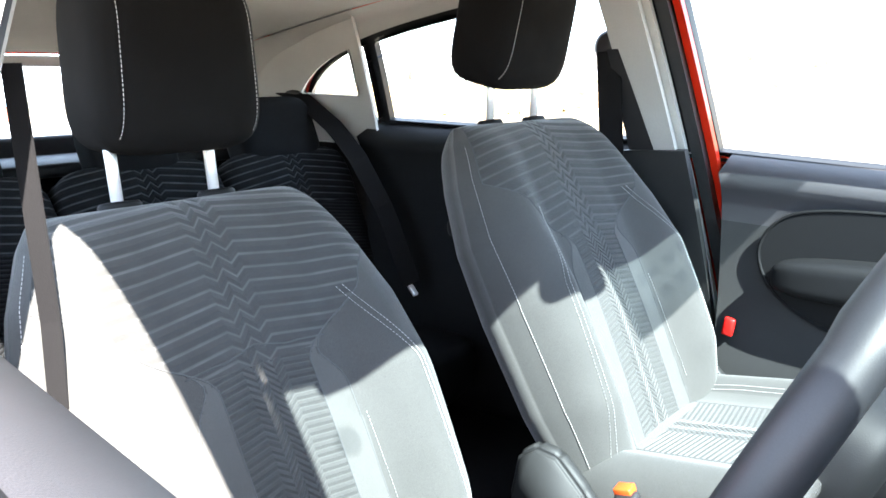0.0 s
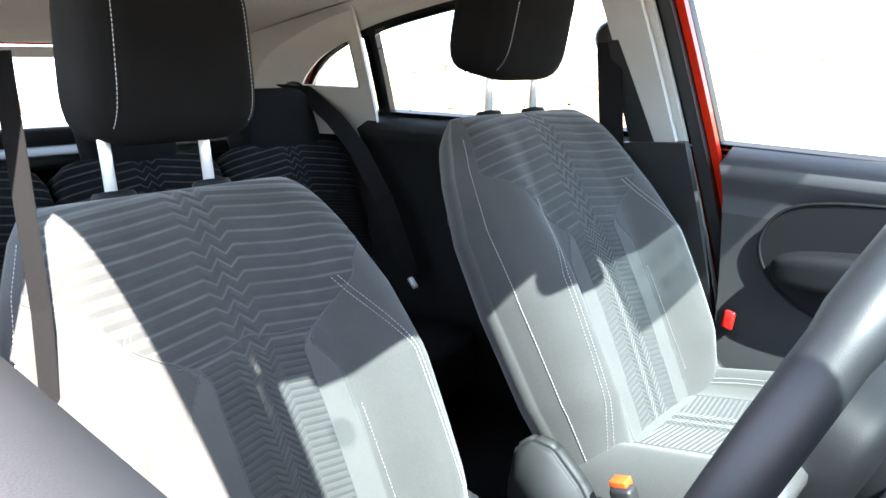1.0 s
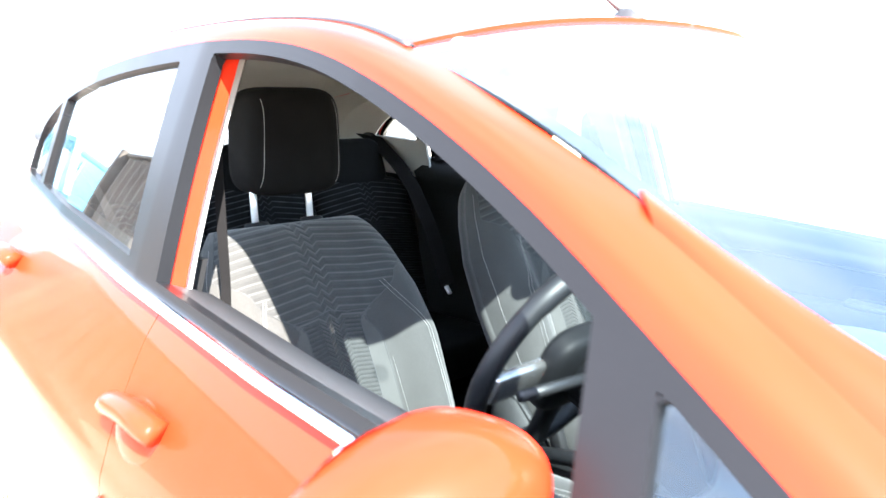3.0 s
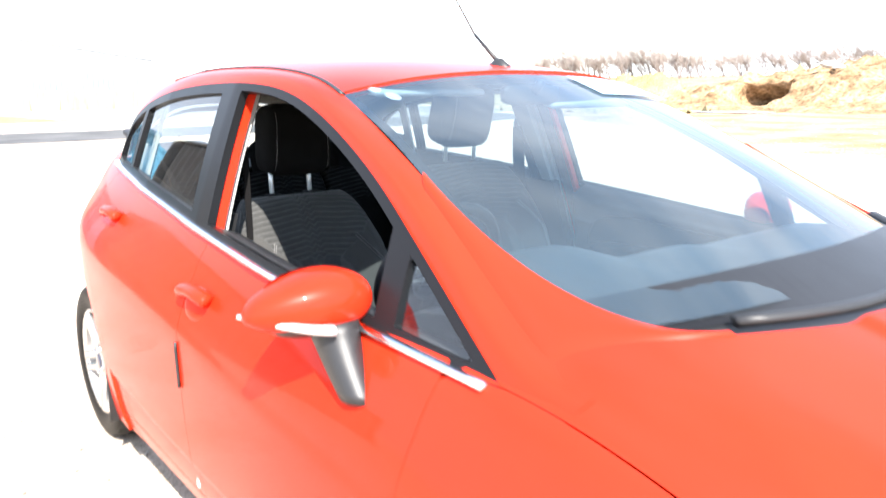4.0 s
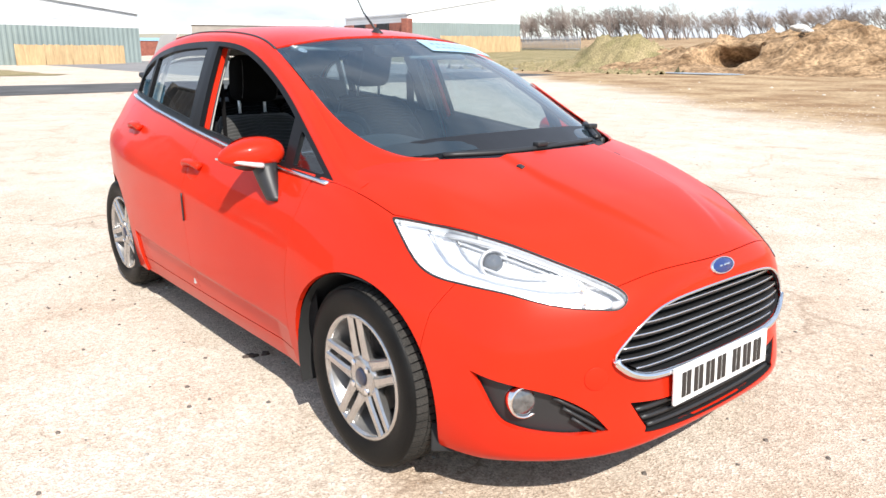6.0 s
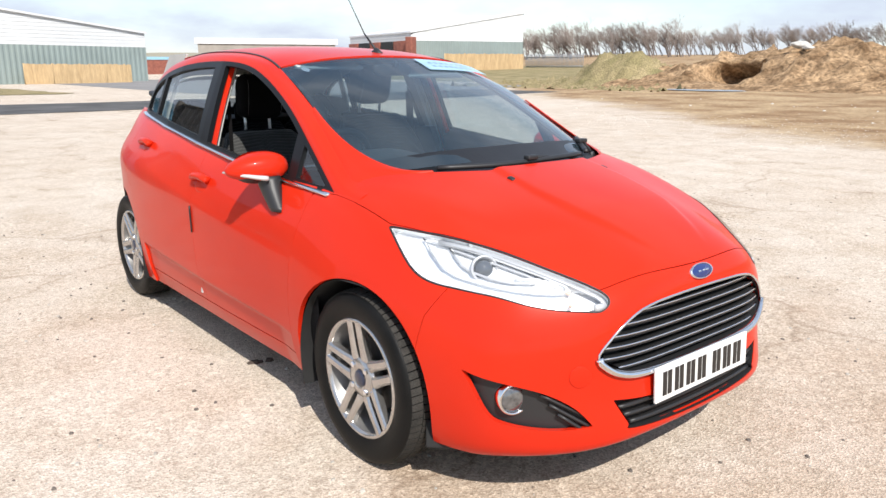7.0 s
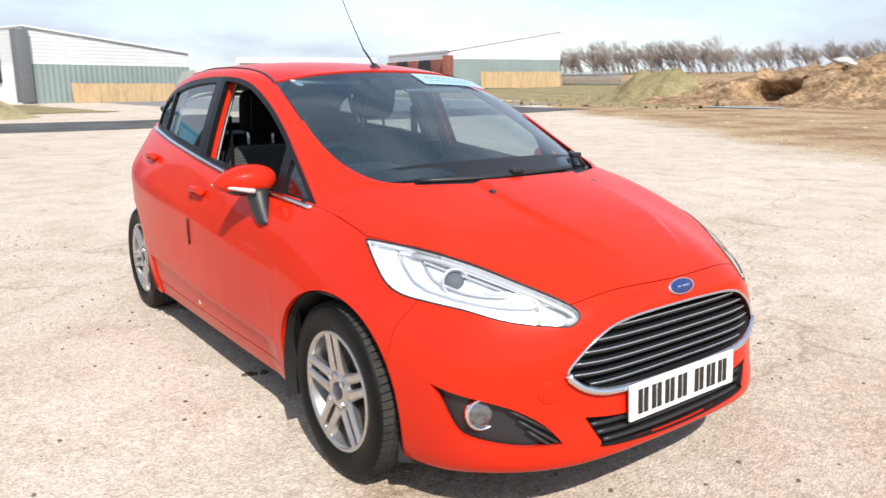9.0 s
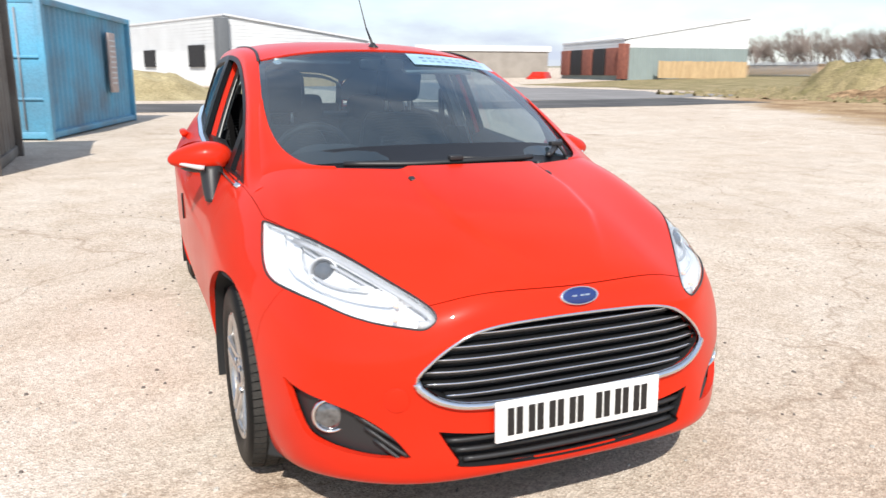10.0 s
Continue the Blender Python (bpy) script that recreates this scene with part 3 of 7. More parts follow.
def swage(pts):
    """Presses the soft rising crease into the lower door."""
    q = pts.copy()
    d = q[:, 2] - np.interp(q[:, 0], (-2.2, -1.58, -.82, -.29), (.90, .81, .715, .67))
    fade = np.clip((q[:, 0] + 2.1) / .5, 0, 1) * np.clip((-.30 - q[:, 0]) / .25, 0, 1)
    q[:, 1] -= .0045 * fade * np.where(d > 0, np.exp(-(d / .07) ** 2), np.exp(-(d / .022) ** 2))
    return tuck(q)


p1, p2, p4 = (swage(p1[0]), p1[1]), (swage(p2[0]), p2[1]), (tuck(p4[0]), p4[1])
doors = {}
for s in (-1, 1):
    doors["front", s] = shell("front_door", *p1, .02, PAINT, car, (s,), "red front door with a chrome belt strip")
    doors["rear", s] = shell("rear_door", *p2, .02, PAINT, car, (s,), "red rear door")
    shell("sill", *p4, .02, PAINT, car, (s,))
shell("rear_quarter", *p3, .02, PAINT, car, (-1, 1), "red rear quarters and tail")

# ---- roof, rails, glazing ----
shell("roof", *skin(roof_skin, 0, 2.97, 0, 5, 70, 110, ()), .02, PAINT, car, (-1, 1), "red painted roof")
shell("tailgate", *skin(rear_skin, 0, 3, 0, 3, 60, 60, [lambda p, u, v: np.maximum(np.maximum(u - 2.55, .35 - v), v - 2.6)]), .02, PAINT, car, (-1, 1))
shell("rear_window", *skin(rear_skin, 0, 2.6, .3, 2.65, 40, 40), 0, WINDOW, car, (-1, 1), offset=-.006).visible_shadow = False
scr = shell("windscreen", *skin(screen_skin, 0, 3, 0.05, 3, 60, 60), 0, SCREEN, car, (-1, 1), "tinted windscreen reflecting the sky", offset=-.004)
# black frit band round the glass
def screen_inset(u, v):
    """Metres inside the clear part of the windscreen, whose lower corners are rounded."""
    a, b, r = (2.90 - .02 * v - u) * .19, (v - .07) * .37, .055
    d = np.where((a < r) & (b < r), r - np.hypot(r - a, r - b), np.minimum(a, b))
    return np.minimum(d, (2.93 - v) * .3)


pts, tris = skin(screen_skin, 0, 3, 0, 3, 120, 120, [lambda p, u, v: -screen_inset(u, v)])
shell("frit_band", pts, tris, 0, GLOSSBLACK, car, (-1, 1), "black band round the windscreen", offset=-.008)

RAIL_TOP = ((-0.225, 0.652, 0.946), (-0.440, 0.618, 1.072), (-0.590, 0.592, 1.155), (-0.750, 0.567, 1.228), (-0.990, 0.532, 1.325), (-1.150, 0.516, 1.367), (-1.320, 0.511, 1.387),
            (-1.490, 0.508, 1.396), (-1.720, 0.505, 1.399), (-1.970, 0.496, 1.388), (-2.400, 0.462, 1.337), (-2.830, 0.374, 1.243), (-3.000, 0.402, 1.095))
rail_rows = []
for (ax, az), e in zip(ARCH_PTS, RAIL_TOP):
    f = (ax, float(side_w(ax, az)) + .001, az)
    rail_rows.append([e, tuple(.5 * e[k] + .5 * f[k] + (0, .016, .010)[k] for k in range(3)), f])
rail_rows.insert(0, [(-.10, .672, .912), (-.11, .705, .895), (-.14, .738, .850)])
rail_skin = spline_surface(rail_rows)
pts, tris = skin(rail_skin, 0, 13, 0, 2, 230, 16)
for s in (-1, 1):
    shell("roof_rail", pts, tris, .02, PAINT, car, (s,), "red pillar and roof rail over the doors", centre=(-1.2, 0, 1.0))

# painted foot of the pillar, closing the rounded lower corner of the screen to bonnet and wing
sk = lambda f, u, v: f(np.array([u]), np.array([v]))[0]
b0, b3 = sk(body_skin, 2.9, 8.88), sk(screen_skin, 2.985, 1.5)
b1, b2 = np.array([-.150, .606, .962]), sk(screen_skin, 2.965, .62)
ts = np.linspace(0, 1, 25)
inner = [(1 - t) ** 3 * b0 + 3 * t * (1 - t) ** 2 * b1 + 3 * t * t * (1 - t) * b2 + t ** 3 * b3 + np.array([0, 0, .002]) for t in ts]
outer = [sk(body_skin, 2.9 + 2.3 * t / .5, 8.85) if t <= .5 else sk(rail_skin, .85 + 2.15 * (t - .5) / .5, .25) for t in ts]
outer = [o_ + np.array([0, .012, -.012]) * math.exp(-((t - .52) / .09) ** 2) for o_, t in zip(outer, ts)]
foot_pts = np.array([i_ * (1 - k) + o_ * k + np.array([0, .002, .005]) * math.sin(math.pi * k) for i_, o_ in zip(inner, outer) for k in np.linspace(0, 1, 7)])
for s in (-1, 1):
    shell("pillar_foot", foot_pts, grid_tris(25, 7), .004, PAINT, car, (s,), centre=(-1.2, 0, .5))

for s in (-1, 1):
    shell("cowl_corner", *skin(body_skin, 4.2, 6, 8.70, 9, 30, 12), 0, PAINT, car, (s,), offset=-.007)

a_ = ARCH(np.linspace(0, 1, 60))
DLO = np.concatenate([a_[:, [0, 2]], np.array([[x, float(belt_z(x)) + .002] for x in np.linspace(-2.52, -.26, 30)])])


def side_sheet(fields, off=0.0):
    """A piece of the glazed side as points and triangles; fields work on (x, z)."""
    nx, nz = 300, 80
    xs, zs = [g.ravel() for g in np.meshgrid(np.linspace(-2.66, -.22, nx), np.linspace(.86, 1.40, nz), indexing="ij")]
    p = np.stack([xs, side_w(xs, zs) + off, zs], 1)
    t = grid_tris(nx, nz)
    for fn in fields:
        p, t = clip(p, t, fn(p))
    return p, t


def in_dlo(d):
    return lambda p: signed(DLO, xz(p)) - d


# window openings cut out of the black frame, in (x, z)
def window_field(x_front, x_rear, lean_f, lean_r, inset, sill=.012):
    """Positive inside one window: between two leaning posts, under the arch, above the belt."""
    return lambda p: np.minimum(np.minimum(x_front + lean_f * (p[:, 2] - 1) - p[:, 0], p[:, 0] - x_rear - lean_r * (p[:, 2] - 1)),
                                np.minimum(signed(DLO, xz(p)) - inset, p[:, 2] - belt_z(p[:, 0]) - sill))


W_QUARTER = window_field(-.262, -.525, 0, -.16, .014, .010)
W_FRONT = window_field(-.585, -1.340, -.20, -.11, .016)
W_REAR = window_field(-1.465, -2.215, -.09, .12, .024)
W_BACK = window_field(-2.255, -2.9, .12, 0, .020)
frame_pts = side_sheet([in_dlo(-.004), lambda p: -np.maximum.reduce([w(p) for w in (W_QUARTER, W_FRONT, W_REAR, W_BACK)])], .003)
for s in (-1, 1):
    shell("window_frame", *frame_pts, .022, GLOSSBLACK, car, (s,), "black window frames and door posts", centre=(-1.2, 0, 1.0))
    for nm, w in (("quarter_light", W_QUARTER), ("front_window", W_FRONT), ("rear_window", W_REAR), ("rear_quarter_light", W_BACK)):
        if nm == "front_window" and s < 0:
            continue
        g = shell(nm, *side_sheet([lambda p, w=w: w(p) + .006], -.008), 0, WINDOW, doors["rear", s] if "rear" in nm else doors["front", s], (s,), centre=(-1.2, 0, 1.0))
        g.visible_shadow = False
    # bright strip along the belt
    bs = [(x, s * (float(side_w(x, belt_z(x))) + .008), float(belt_z(x)) - .002) for x in np.linspace(-.27, -2.51, 60)]
    tube("belt_strip", bs, .016, CHROME, car, "chrome strip under the side windows", 8, flat=.45)

# ---- finding places on the skin ----
gu, gv = [g.ravel() for g in np.meshgrid(np.linspace(0, 14, 900), np.linspace(0, 9, 260), indexing="ij")]
skin_cloud = body_skin(gu, gv)


def on_skin(axes, a, b, umin=0, umax=14, vmin=0, vmax=9, lift=0.0):
    """The place on the body skin whose two coordinates (axes) are nearest to (a, b), pushed out by lift."""
    ok = (gu >= umin) & (gu <= umax) & (gv >= vmin) & (gv <= vmax)
    idx = np.where(ok)[0]
    d = (skin_cloud[idx, axes[0]] - a) ** 2 + (skin_cloud[idx, axes[1]] - b) ** 2
    k = idx[d.argmin()]
    p = skin_cloud[k].copy()
    e = 1e-3
    du = body_skin(gu[k] + e, gv[k])[0] - body_skin(gu[k] - e, gv[k])[0]
    dv = body_skin(gu[k], gv[k] + e)[0] - body_skin(gu[k], gv[k] - e)[0]
    n = np.cross(du, dv)
    n /= np.linalg.norm(n)
    if n @ (p - np.array([-.6, 0, .5])) < 0:
        n = -n
    p[axes[0]], p[axes[1]] = a, b
    return p + n * lift, n


def nose(w, z, lift=0.0):
    """A place on the front of the car at half width w and height z."""
    p, n = on_skin((1, 2), abs(w), z, 0, 3.9, 0, 7, lift)
    s = -1 if w < 0 else 1
    return Vector((p[0], p[1] * s, p[2])), Vector((n[0], n[1] * s, n[2]))


def flank_at(x, z, lift=0.0, s=-1):
    p, n = on_skin((0, 2), x, z, 4.5, 13, 0, 9, lift)
    return Vector((p[0], p[1] * s, p[2])), Vector((n[0], n[1] * s, n[2]))


def top_at(x, w, lift=0.0):
    p, n = on_skin((0, 1), x, abs(w), 0, 6, 5.5, 9, lift)
    s = -1 if w < 0 else 1
    return Vector((p[0], p[1] * s, p[2])), Vector((n[0], n[1] * s, n[2]))


def facing(p, n, up=(0, 0, 1)):
    """A frame at p whose z looks along n and whose y leans up."""
    n = Vector(n).normalized()
    x = Vector(up).cross(n).normalized()
    y = n.cross(x)
    return Matrix.Translation(p) @ Matrix((x, y, n)).transposed().to_4x4()


def lathe(bm, profile, seg=32, m=Matrix.Identity(4)):
    """Turns a profile of (radius, height) round z."""
    rings = []
    for r, h in profile:
        rings.append([bm.verts.new(m @ Vector((r * math.cos(a * math.tau / seg), r * math.sin(a * math.tau / seg), h))) for a in range(seg)])
    for a, b in zip(rings, rings[1:]):
        for i in range(seg):
            bm.faces.new((a[i], a[(i + 1) % seg], b[(i + 1) % seg], b[i]))
    return bm


# ---- wheels ----
TYRE_R, RIM_R = .303, .205
TREAD = mat("dusty_tread", (0.050, 0.047, 0.043), 0.9, second=(0.028, 0.027, 0.025), scale=14, fine=0.3, spec=0.1)
# inner barrel, darker and less metallic than the rim's silver
BARREL = mat("dark_rim_barrel", (0.24, 0.235, 0.23), 0.45, 0.5, wear=0.3, scale=12)


def wheel_parts(parent_car, x, s, spin):
    """One wheel: tyre with tread, alloy with five twin spokes, hub, nuts and brake disc. Its z looks outward."""
    yc = .722 if x > -1 else .683
    m = Matrix.Translation((x, s * yc, .303)) @ Matrix.Rotation(radians(-90 * s), 4, "X")
    m = m @ Matrix.Rotation(radians(spin), 4, "Z")
    bm = bmesh.new()
    prof = [(RIM_R - .004, .078), (RIM_R + .006, .088), (RIM_R + .030, .097), (.255, .0995), (.276, .097), (.290, .090), (.2955, .080)]
    prof += [(.2965, .058), (.2965, -.058), (.2955, -.070), (.290, -.090), (.255, -.0995), (RIM_R, -.088)]
    lathe(bm, prof, 72)
    bm.transform(m)
    wheel = part("wheel", bm, RUBBER, parent_car, "dusty black tyre on a silver twin-spoke alloy wheel")
    # tread: four ribs of blocks with cross grooves, the outer ones rounded down to the shoulders
    vs, fs = [], []
    for k in range(72):
        for z0, z1, skew in ((-.083, -.046, -.010), (-.041, -.003, .006), (.003, .041, .006), (.046, .083, -.010)):
            a0 = (k + (.5 if abs(skew) > .008 else 0)) * math.tau / 72
            o = len(vs)
            for z_ in (z0, (z0 + z1) / 2, z1):
                top = .3038 - .0075 * max(0, (abs(z_) - .045) / .038) ** 2
                for da, r_ in ((.006, .292), (.006, top), (.078, top), (.078, .292)):
                    g = a0 + da + skew * (z_ - z0) / (z1 - z0)
                    vs.append(m @ Vector((r_ * math.cos(g), r_ * math.sin(g), z_)))
            for i in (0, 4):
                fs += [(o + i + j, o + i + j + 1, o + i + j + 5, o + i + j + 4) for j in range(3)]
            fs += [(o, o + 3, o + 2, o + 1), (o + 8, o + 9, o + 10, o + 11)]
    obj("tread", vs, fs, TREAD, wheel, "dusty grey tread blocks")
    bm = bmesh.new()
    lathe(bm, [(RIM_R + .004, .086), (RIM_R + .001, .091), (RIM_R - .008, .090), (RIM_R - .013, .078)], 72)
    bm.transform(m)
    part("rim", bm, SILVER, wheel, "silver alloy rim")
    bm = bmesh.new()
    lathe(bm, [(RIM_R - .013, .078), (RIM_R - .020, .050), (RIM_R - .034, .020), (RIM_R - .036, -.07)], 72)
    bm.transform(m)
    part("rim_barrel", bm, BARREL, wheel, "darker inner barrel of the rim")
    for k in range(5):
        for side in (-1, 1):
            bm = bmesh.new()
            a = k * math.tau / 5
            sec = [(.030, .0215, .062, .0215), (.068, .0270, .074, .0215), (.095, .0272, .077, .0178), (.140, .0258, .081, .0160), (.180, .0250, .084, .0158), (.199, .0255, .086, .0185)]
            rows = []
            for r, off, h, hw in sec:
                c = off * side
                rows.append([bm.verts.new((r, c - hw, h - .022)), bm.verts.new((r, c - hw, h)), bm.verts.new((r, c - hw * .55, h + .006)), bm.verts.new((r, c + hw * .55, h + .006)), bm.verts.new((r, c + hw, h)), bm.verts.new((r, c + hw, h - .022))])
            for r0, r1 in zip(rows, rows[1:]):
                for i in range(6):
                    bm.faces.new((r0[i], r0[(i + 1) % 6], r1[(i + 1) % 6], r1[i]))
            bm.faces.new(rows[0])
            bm.faces.new(rows[-1])
            bm.transform(m @ Matrix.Rotation(a, 4, "Z"))
            part("spoke", bm, SILVER, wheel, smooth=False)
    bm = bmesh.new()
    lathe(bm, [(.074, .030), (.074, .066), (.068, .078), (.050, .084), (.034, .084), (.031, .080), (.0, .080)], 40)
    bm.transform(m)
    part("hub", bm, SILVER, wheel)
    bm = bmesh.new()
    lathe(bm, [(.029, .080), (.028, .085), (.022, .0875), (.0, .0885)], 28)
    bm.transform(m)
    part("hub_cap", bm, mat("hub_cap_blue", (0.016, 0.022, 0.050), 0.3, coat=0.5), wheel, "dark blue hub cap")
    for k in range(4):
        bm = bmesh.new()
        lathe(bm, [(.0115, .070), (.0115, .086), (.0085, .0885), (.0, .0885)], 6)
        bm.transform(m @ Matrix.Rotation(k * math.tau / 4 + .3, 4, "Z") @ Matrix.Translation((.053, 0, .001)))
        part("wheel_nut", bm, CHROME, wheel, smooth=False)
    bm = bmesh.new()
    lathe(bm, [(.0, .020), (.128, .020), (.130, .016), (.130, .002), (.0, .002)], 40)
    bm.transform(m)
    part("brake_disc", bm, DARKMETAL, wheel, "worn brake disc")
    box = box_bm(bmesh.new(), (.06, .12, .06), (.10, 0, .015), (0, 0, 0), .01)
    box.transform(m @ Matrix.Rotation(radians(150), 4, "Z"))
    part("brake_caliper", box, DARKMETAL, wheel)


BADGEBLUE = mat("badge_blue", (0.012, 0.030, 0.14), 0.25, coat=0.6)
for x_, sp in ((.004, 25), (-2.486, 52)):
    for s in (-1, 1):
        wheel_parts(car, x_, s, sp)
        # arch liner
        bm = bmesh.new()
        k = 28
        rows = []
        for i in range(k + 1):
            a = -.36 + (math.pi + .72) * i / k
            rows.append([bm.verts.new((x_ + .347 * math.cos(a), s * w_, .300 + .347 * math.sin(a))) for w_ in ((.838 - .10 * max(0, math.cos(a)) if x_ > -1 else .783 + (.045 if math.cos(a) > 0 else .09) * math.cos(a)), .60, .45)])
        for r0, r1 in zip(rows, rows[1:]):
            for j in range(2):
                bm.faces.new((r0[j], r0[j + 1], r1[j + 1], r1[j]))
        bm.faces.new([r[2] for r in rows])
        part("arch_liner", bm, UNDER, car, "black wheel arch liner")
# mud flaps behind the front wheels' tyres and under the bumper corners
for s in (-1, 1):
    boxed("splash_guard", (.022, .09, .085), (.338, s * .725, .205), UNDER, car, (0, -28, s * 40), .006, "black rubber splash guard")

# floor pan closing the underside
bm = bmesh.new()
box_bm(bm, (1.50, 1.50, .05), (-1.24, 0, .205), bevel=.015)
part("floor_pan", bm, UNDER, car, "dark underbody")
boxed("engine_tray", (.62, .88, .05), (.32, 0, .222), UNDER, car, bevel=.015)
lip = [body_skin(np.array([u_]), np.array([.35]))[0] for u_ in np.linspace(0, 4.4, 23)]
bm = bmesh.new()
ring_ = [bm.verts.new((p[0] - .02, sg * max(0, p[1] - .02), p[2] + .004)) for sg, seq in ((1, lip), (-1, lip[::-1][:-1])) for p in seq]
bm.faces.new(ring_)
bmesh.ops.triangulate(bm, faces=bm.faces)
part("bumper_tray", bm, UNDER, car, "dark tray under the front bumper", smooth=False)
boxed("rear_tray", (.60, .95, .06), (-2.80, 0, .26), UNDER, car, bevel=.015)
boxed("engine_bay", (.50, .90, .42), (.22, 0, .48), UNDER, car, bevel=.03)

# ---- headlamps ----
def edge_loop(pts, tris):
    """The longest loop of edges round an open sheet, evened out."""
    e = np.concatenate([tris[:, [0, 1]], tris[:, [1, 2]], tris[:, [2, 0]]])
    _, first, cnt = np.unique(np.sort(e, 1), axis=0, return_index=True, return_counts=True)
    follow = {int(a): int(b) for a, b in e[first[cnt == 1]]}
    best = []
    while follow:
        start = next(iter(follow))
        loop, k = [], start
        while k in follow:
            loop.append(k)
            k = follow.pop(k)
        best = max(best, loop, key=len)
    p = pts[best]
    for _ in range(6):
        p = (np.roll(p, 1, 0) + 2 * p + np.roll(p, -1, 0)) / 4
    return p[::2]


LAMPCHROME = mat("lamp_reflector", (0.88, 0.89, 0.90), 0.25, 0.35, wear=0.06, scale=14)
LAMPGREY = mat("lamp_bezel", (0.55, 0.56, 0.58), 0.3, 0.3)
AMBER = mat("amber_lens", (0.82, 0.58, 0.46), 0.25)
for s in (-1, 1):
    inside = lambda p, u, v: np.where(v > 3.5, signed(LAMP, xy(p)), -.1) + .0005
    pts, tris = front([inside])
    edge_pts = edge_loop(pts, tris)
    lamp = shell("headlamp", pts, tris, .004, LENS, car, (s,), "clear swept-back headlamp with chrome reflector", offset=-.001)
    lamp.visible_shadow = False
    pts, tris = front([lambda p, u, v: inside(p, u, v) - .002], 110, 100)
    shell("lamp_bowl", pts, tris, -.029, LAMPCHROME, lamp, (s,), "bright chrome reflector bowl", offset=-.034)
    tube("lamp_edge", [(x_, y_ * s, z_) for x_, y_, z_ in edge_pts], .0026, BLACK, lamp, "black seal round the lens", 6, closed=True)
    # dark brow along the upper edge
    brow = [top_at(float(a), (float(b) + .012) * s, -.016)[0] for a, b in LAMP[8:42:2]]
    tube("lamp_brow", brow, .012, LAMPGREY, lamp, "grey brow strip", 8, flat=.5)
    pc, pn = on_skin((0, 1), .425, .628, 2, 6, 4, 9, -.022)
    pc, pn = Vector((pc[0], pc[1] * s, pc[2])), Vector((.80, -.42 * -s * -1, .40))
    pn = Vector((.80, s * .42, .30))
    fm = facing(pc, pn)
    bm = bmesh.new()
    lathe(bm, [(.041, -.03), (.043, -.006), (.040, .000), (.036, -.002), (.032, -.010), (.029, -.02)], 36, fm)
    part("projector_ring", bm, LAMPGREY, lamp, "chrome ring round the projector")
    bm = bmesh.new()
    lathe(bm, [(.030, -.016), (.028, -.008), (.023, .000), (.016, .004), (.008, .0065), (.0005, .007)], 32, fm)
    part("projector_lens", bm, mat("projector_glass", (0.10, 0.11, 0.125), 0.04, coat=1.0), lamp, "dark glass projector lens")
    # light guide round the projector, and fine ribs in the bowl
    for k_, lift_, nm in ((.66, -.018, "light_guide"), (.40, -.024, "bowl_step")):
        c0 = np.array([.44, .615])
        loop = [c0 + (np.array(p_) - c0) * k_ for p_ in LAMP[::3]]
        tube(nm, [top_at(float(a), float(b) * s, lift_)[0] for a, b in loop], .0045, LAMPGREY if nm == "bowl_step" else LAMPCHROME, lamp, "", 6, closed=True)
    for i in range(9):
        bx = .53 + .016 * i
        q, _ = on_skin((0, 1), bx, .575 - .95 * (bx - .50), 1.5, 6, 4, 9, -.026)
        box = box_bm(bmesh.new(), (.003, .075 - .004 * i, .012), (0, 0, 0), bevel=.001)
        box.transform(Matrix.Translation((q[0], q[1] * s, q[2])) @ Matrix.Rotation(radians(s * 40), 4, "Z") @ Matrix.Rotation(radians(20), 4, "Y"))
        part("lamp_rib", box, LAMPCHROME, lamp)
    for bx, bw in ((.628, .478), (.652, .492)):
        q, _ = on_skin((0, 1), bx, bw, 1.5, 5, 4, 9, -.016)
        bm = bmesh.new()
        bmesh.ops.create_uvsphere(bm, u_segments=16, v_segments=10, radius=.0075, matrix=Matrix.Translation((q[0], q[1] * s, q[2])) @ Matrix.Diagonal((1.2, 1.0, .8, 1)))
        part("indicator_bulb", bm, AMBER, lamp, "amber indicator bulb")

# ---- grilles ----
def opening_lining(outline, middle, parent, label):
    """Black plastic lining of an opening in the bumper, running inward from its edge."""
    loop = [(middle[0] + (a - middle[0]) * .985, middle[1] + (b - middle[1]) * .975) for a, b in outline]
    n = len(loop)
    vs = []
    for a, b in loop:
        p = nose(float(a), float(b), -.001)[0]
        vs += [p, p + Vector((-.055, 0, 0))]
    return obj("opening_lining", vs, [(2 * i, 2 * ((i + 1) % n), 2 * ((i + 1) % n) + 1, 2 * i + 1) for i in range(n)], BLACK, parent, label, smooth=True)


MESH = mat("grille_mesh", (0.010, 0.010, 0.011), 0.6, fine=0.3, bscale=400)
grille = shell("grille", *front([lambda p, u, v: signed(GRILLE, yz(p)) + .035, lambda p, u, v: 7 - v]), 0, MESH, car, (-1, 1), "black radiator grille with chrome-edged slats", offset=-.045)
opening_lining(GRILLE, (0, .545), grille, "black lining of the grille opening")
rim = [nose(float(a), float(b), .004)[0] for a, b in GRILLE[::2]]
tube("grille_surround", rim, .0042, CHROME, grille, "chrome grille surround", 8, closed=True)
low = [nose(float(a), float(b) - .008, .006)[0] for a, b in GRILLE if b < .525]
low.sort(key=lambda p: p.y)
tube("grille_lip", low, .011, CHROME, grille, "broad chrome lower edge", 8)
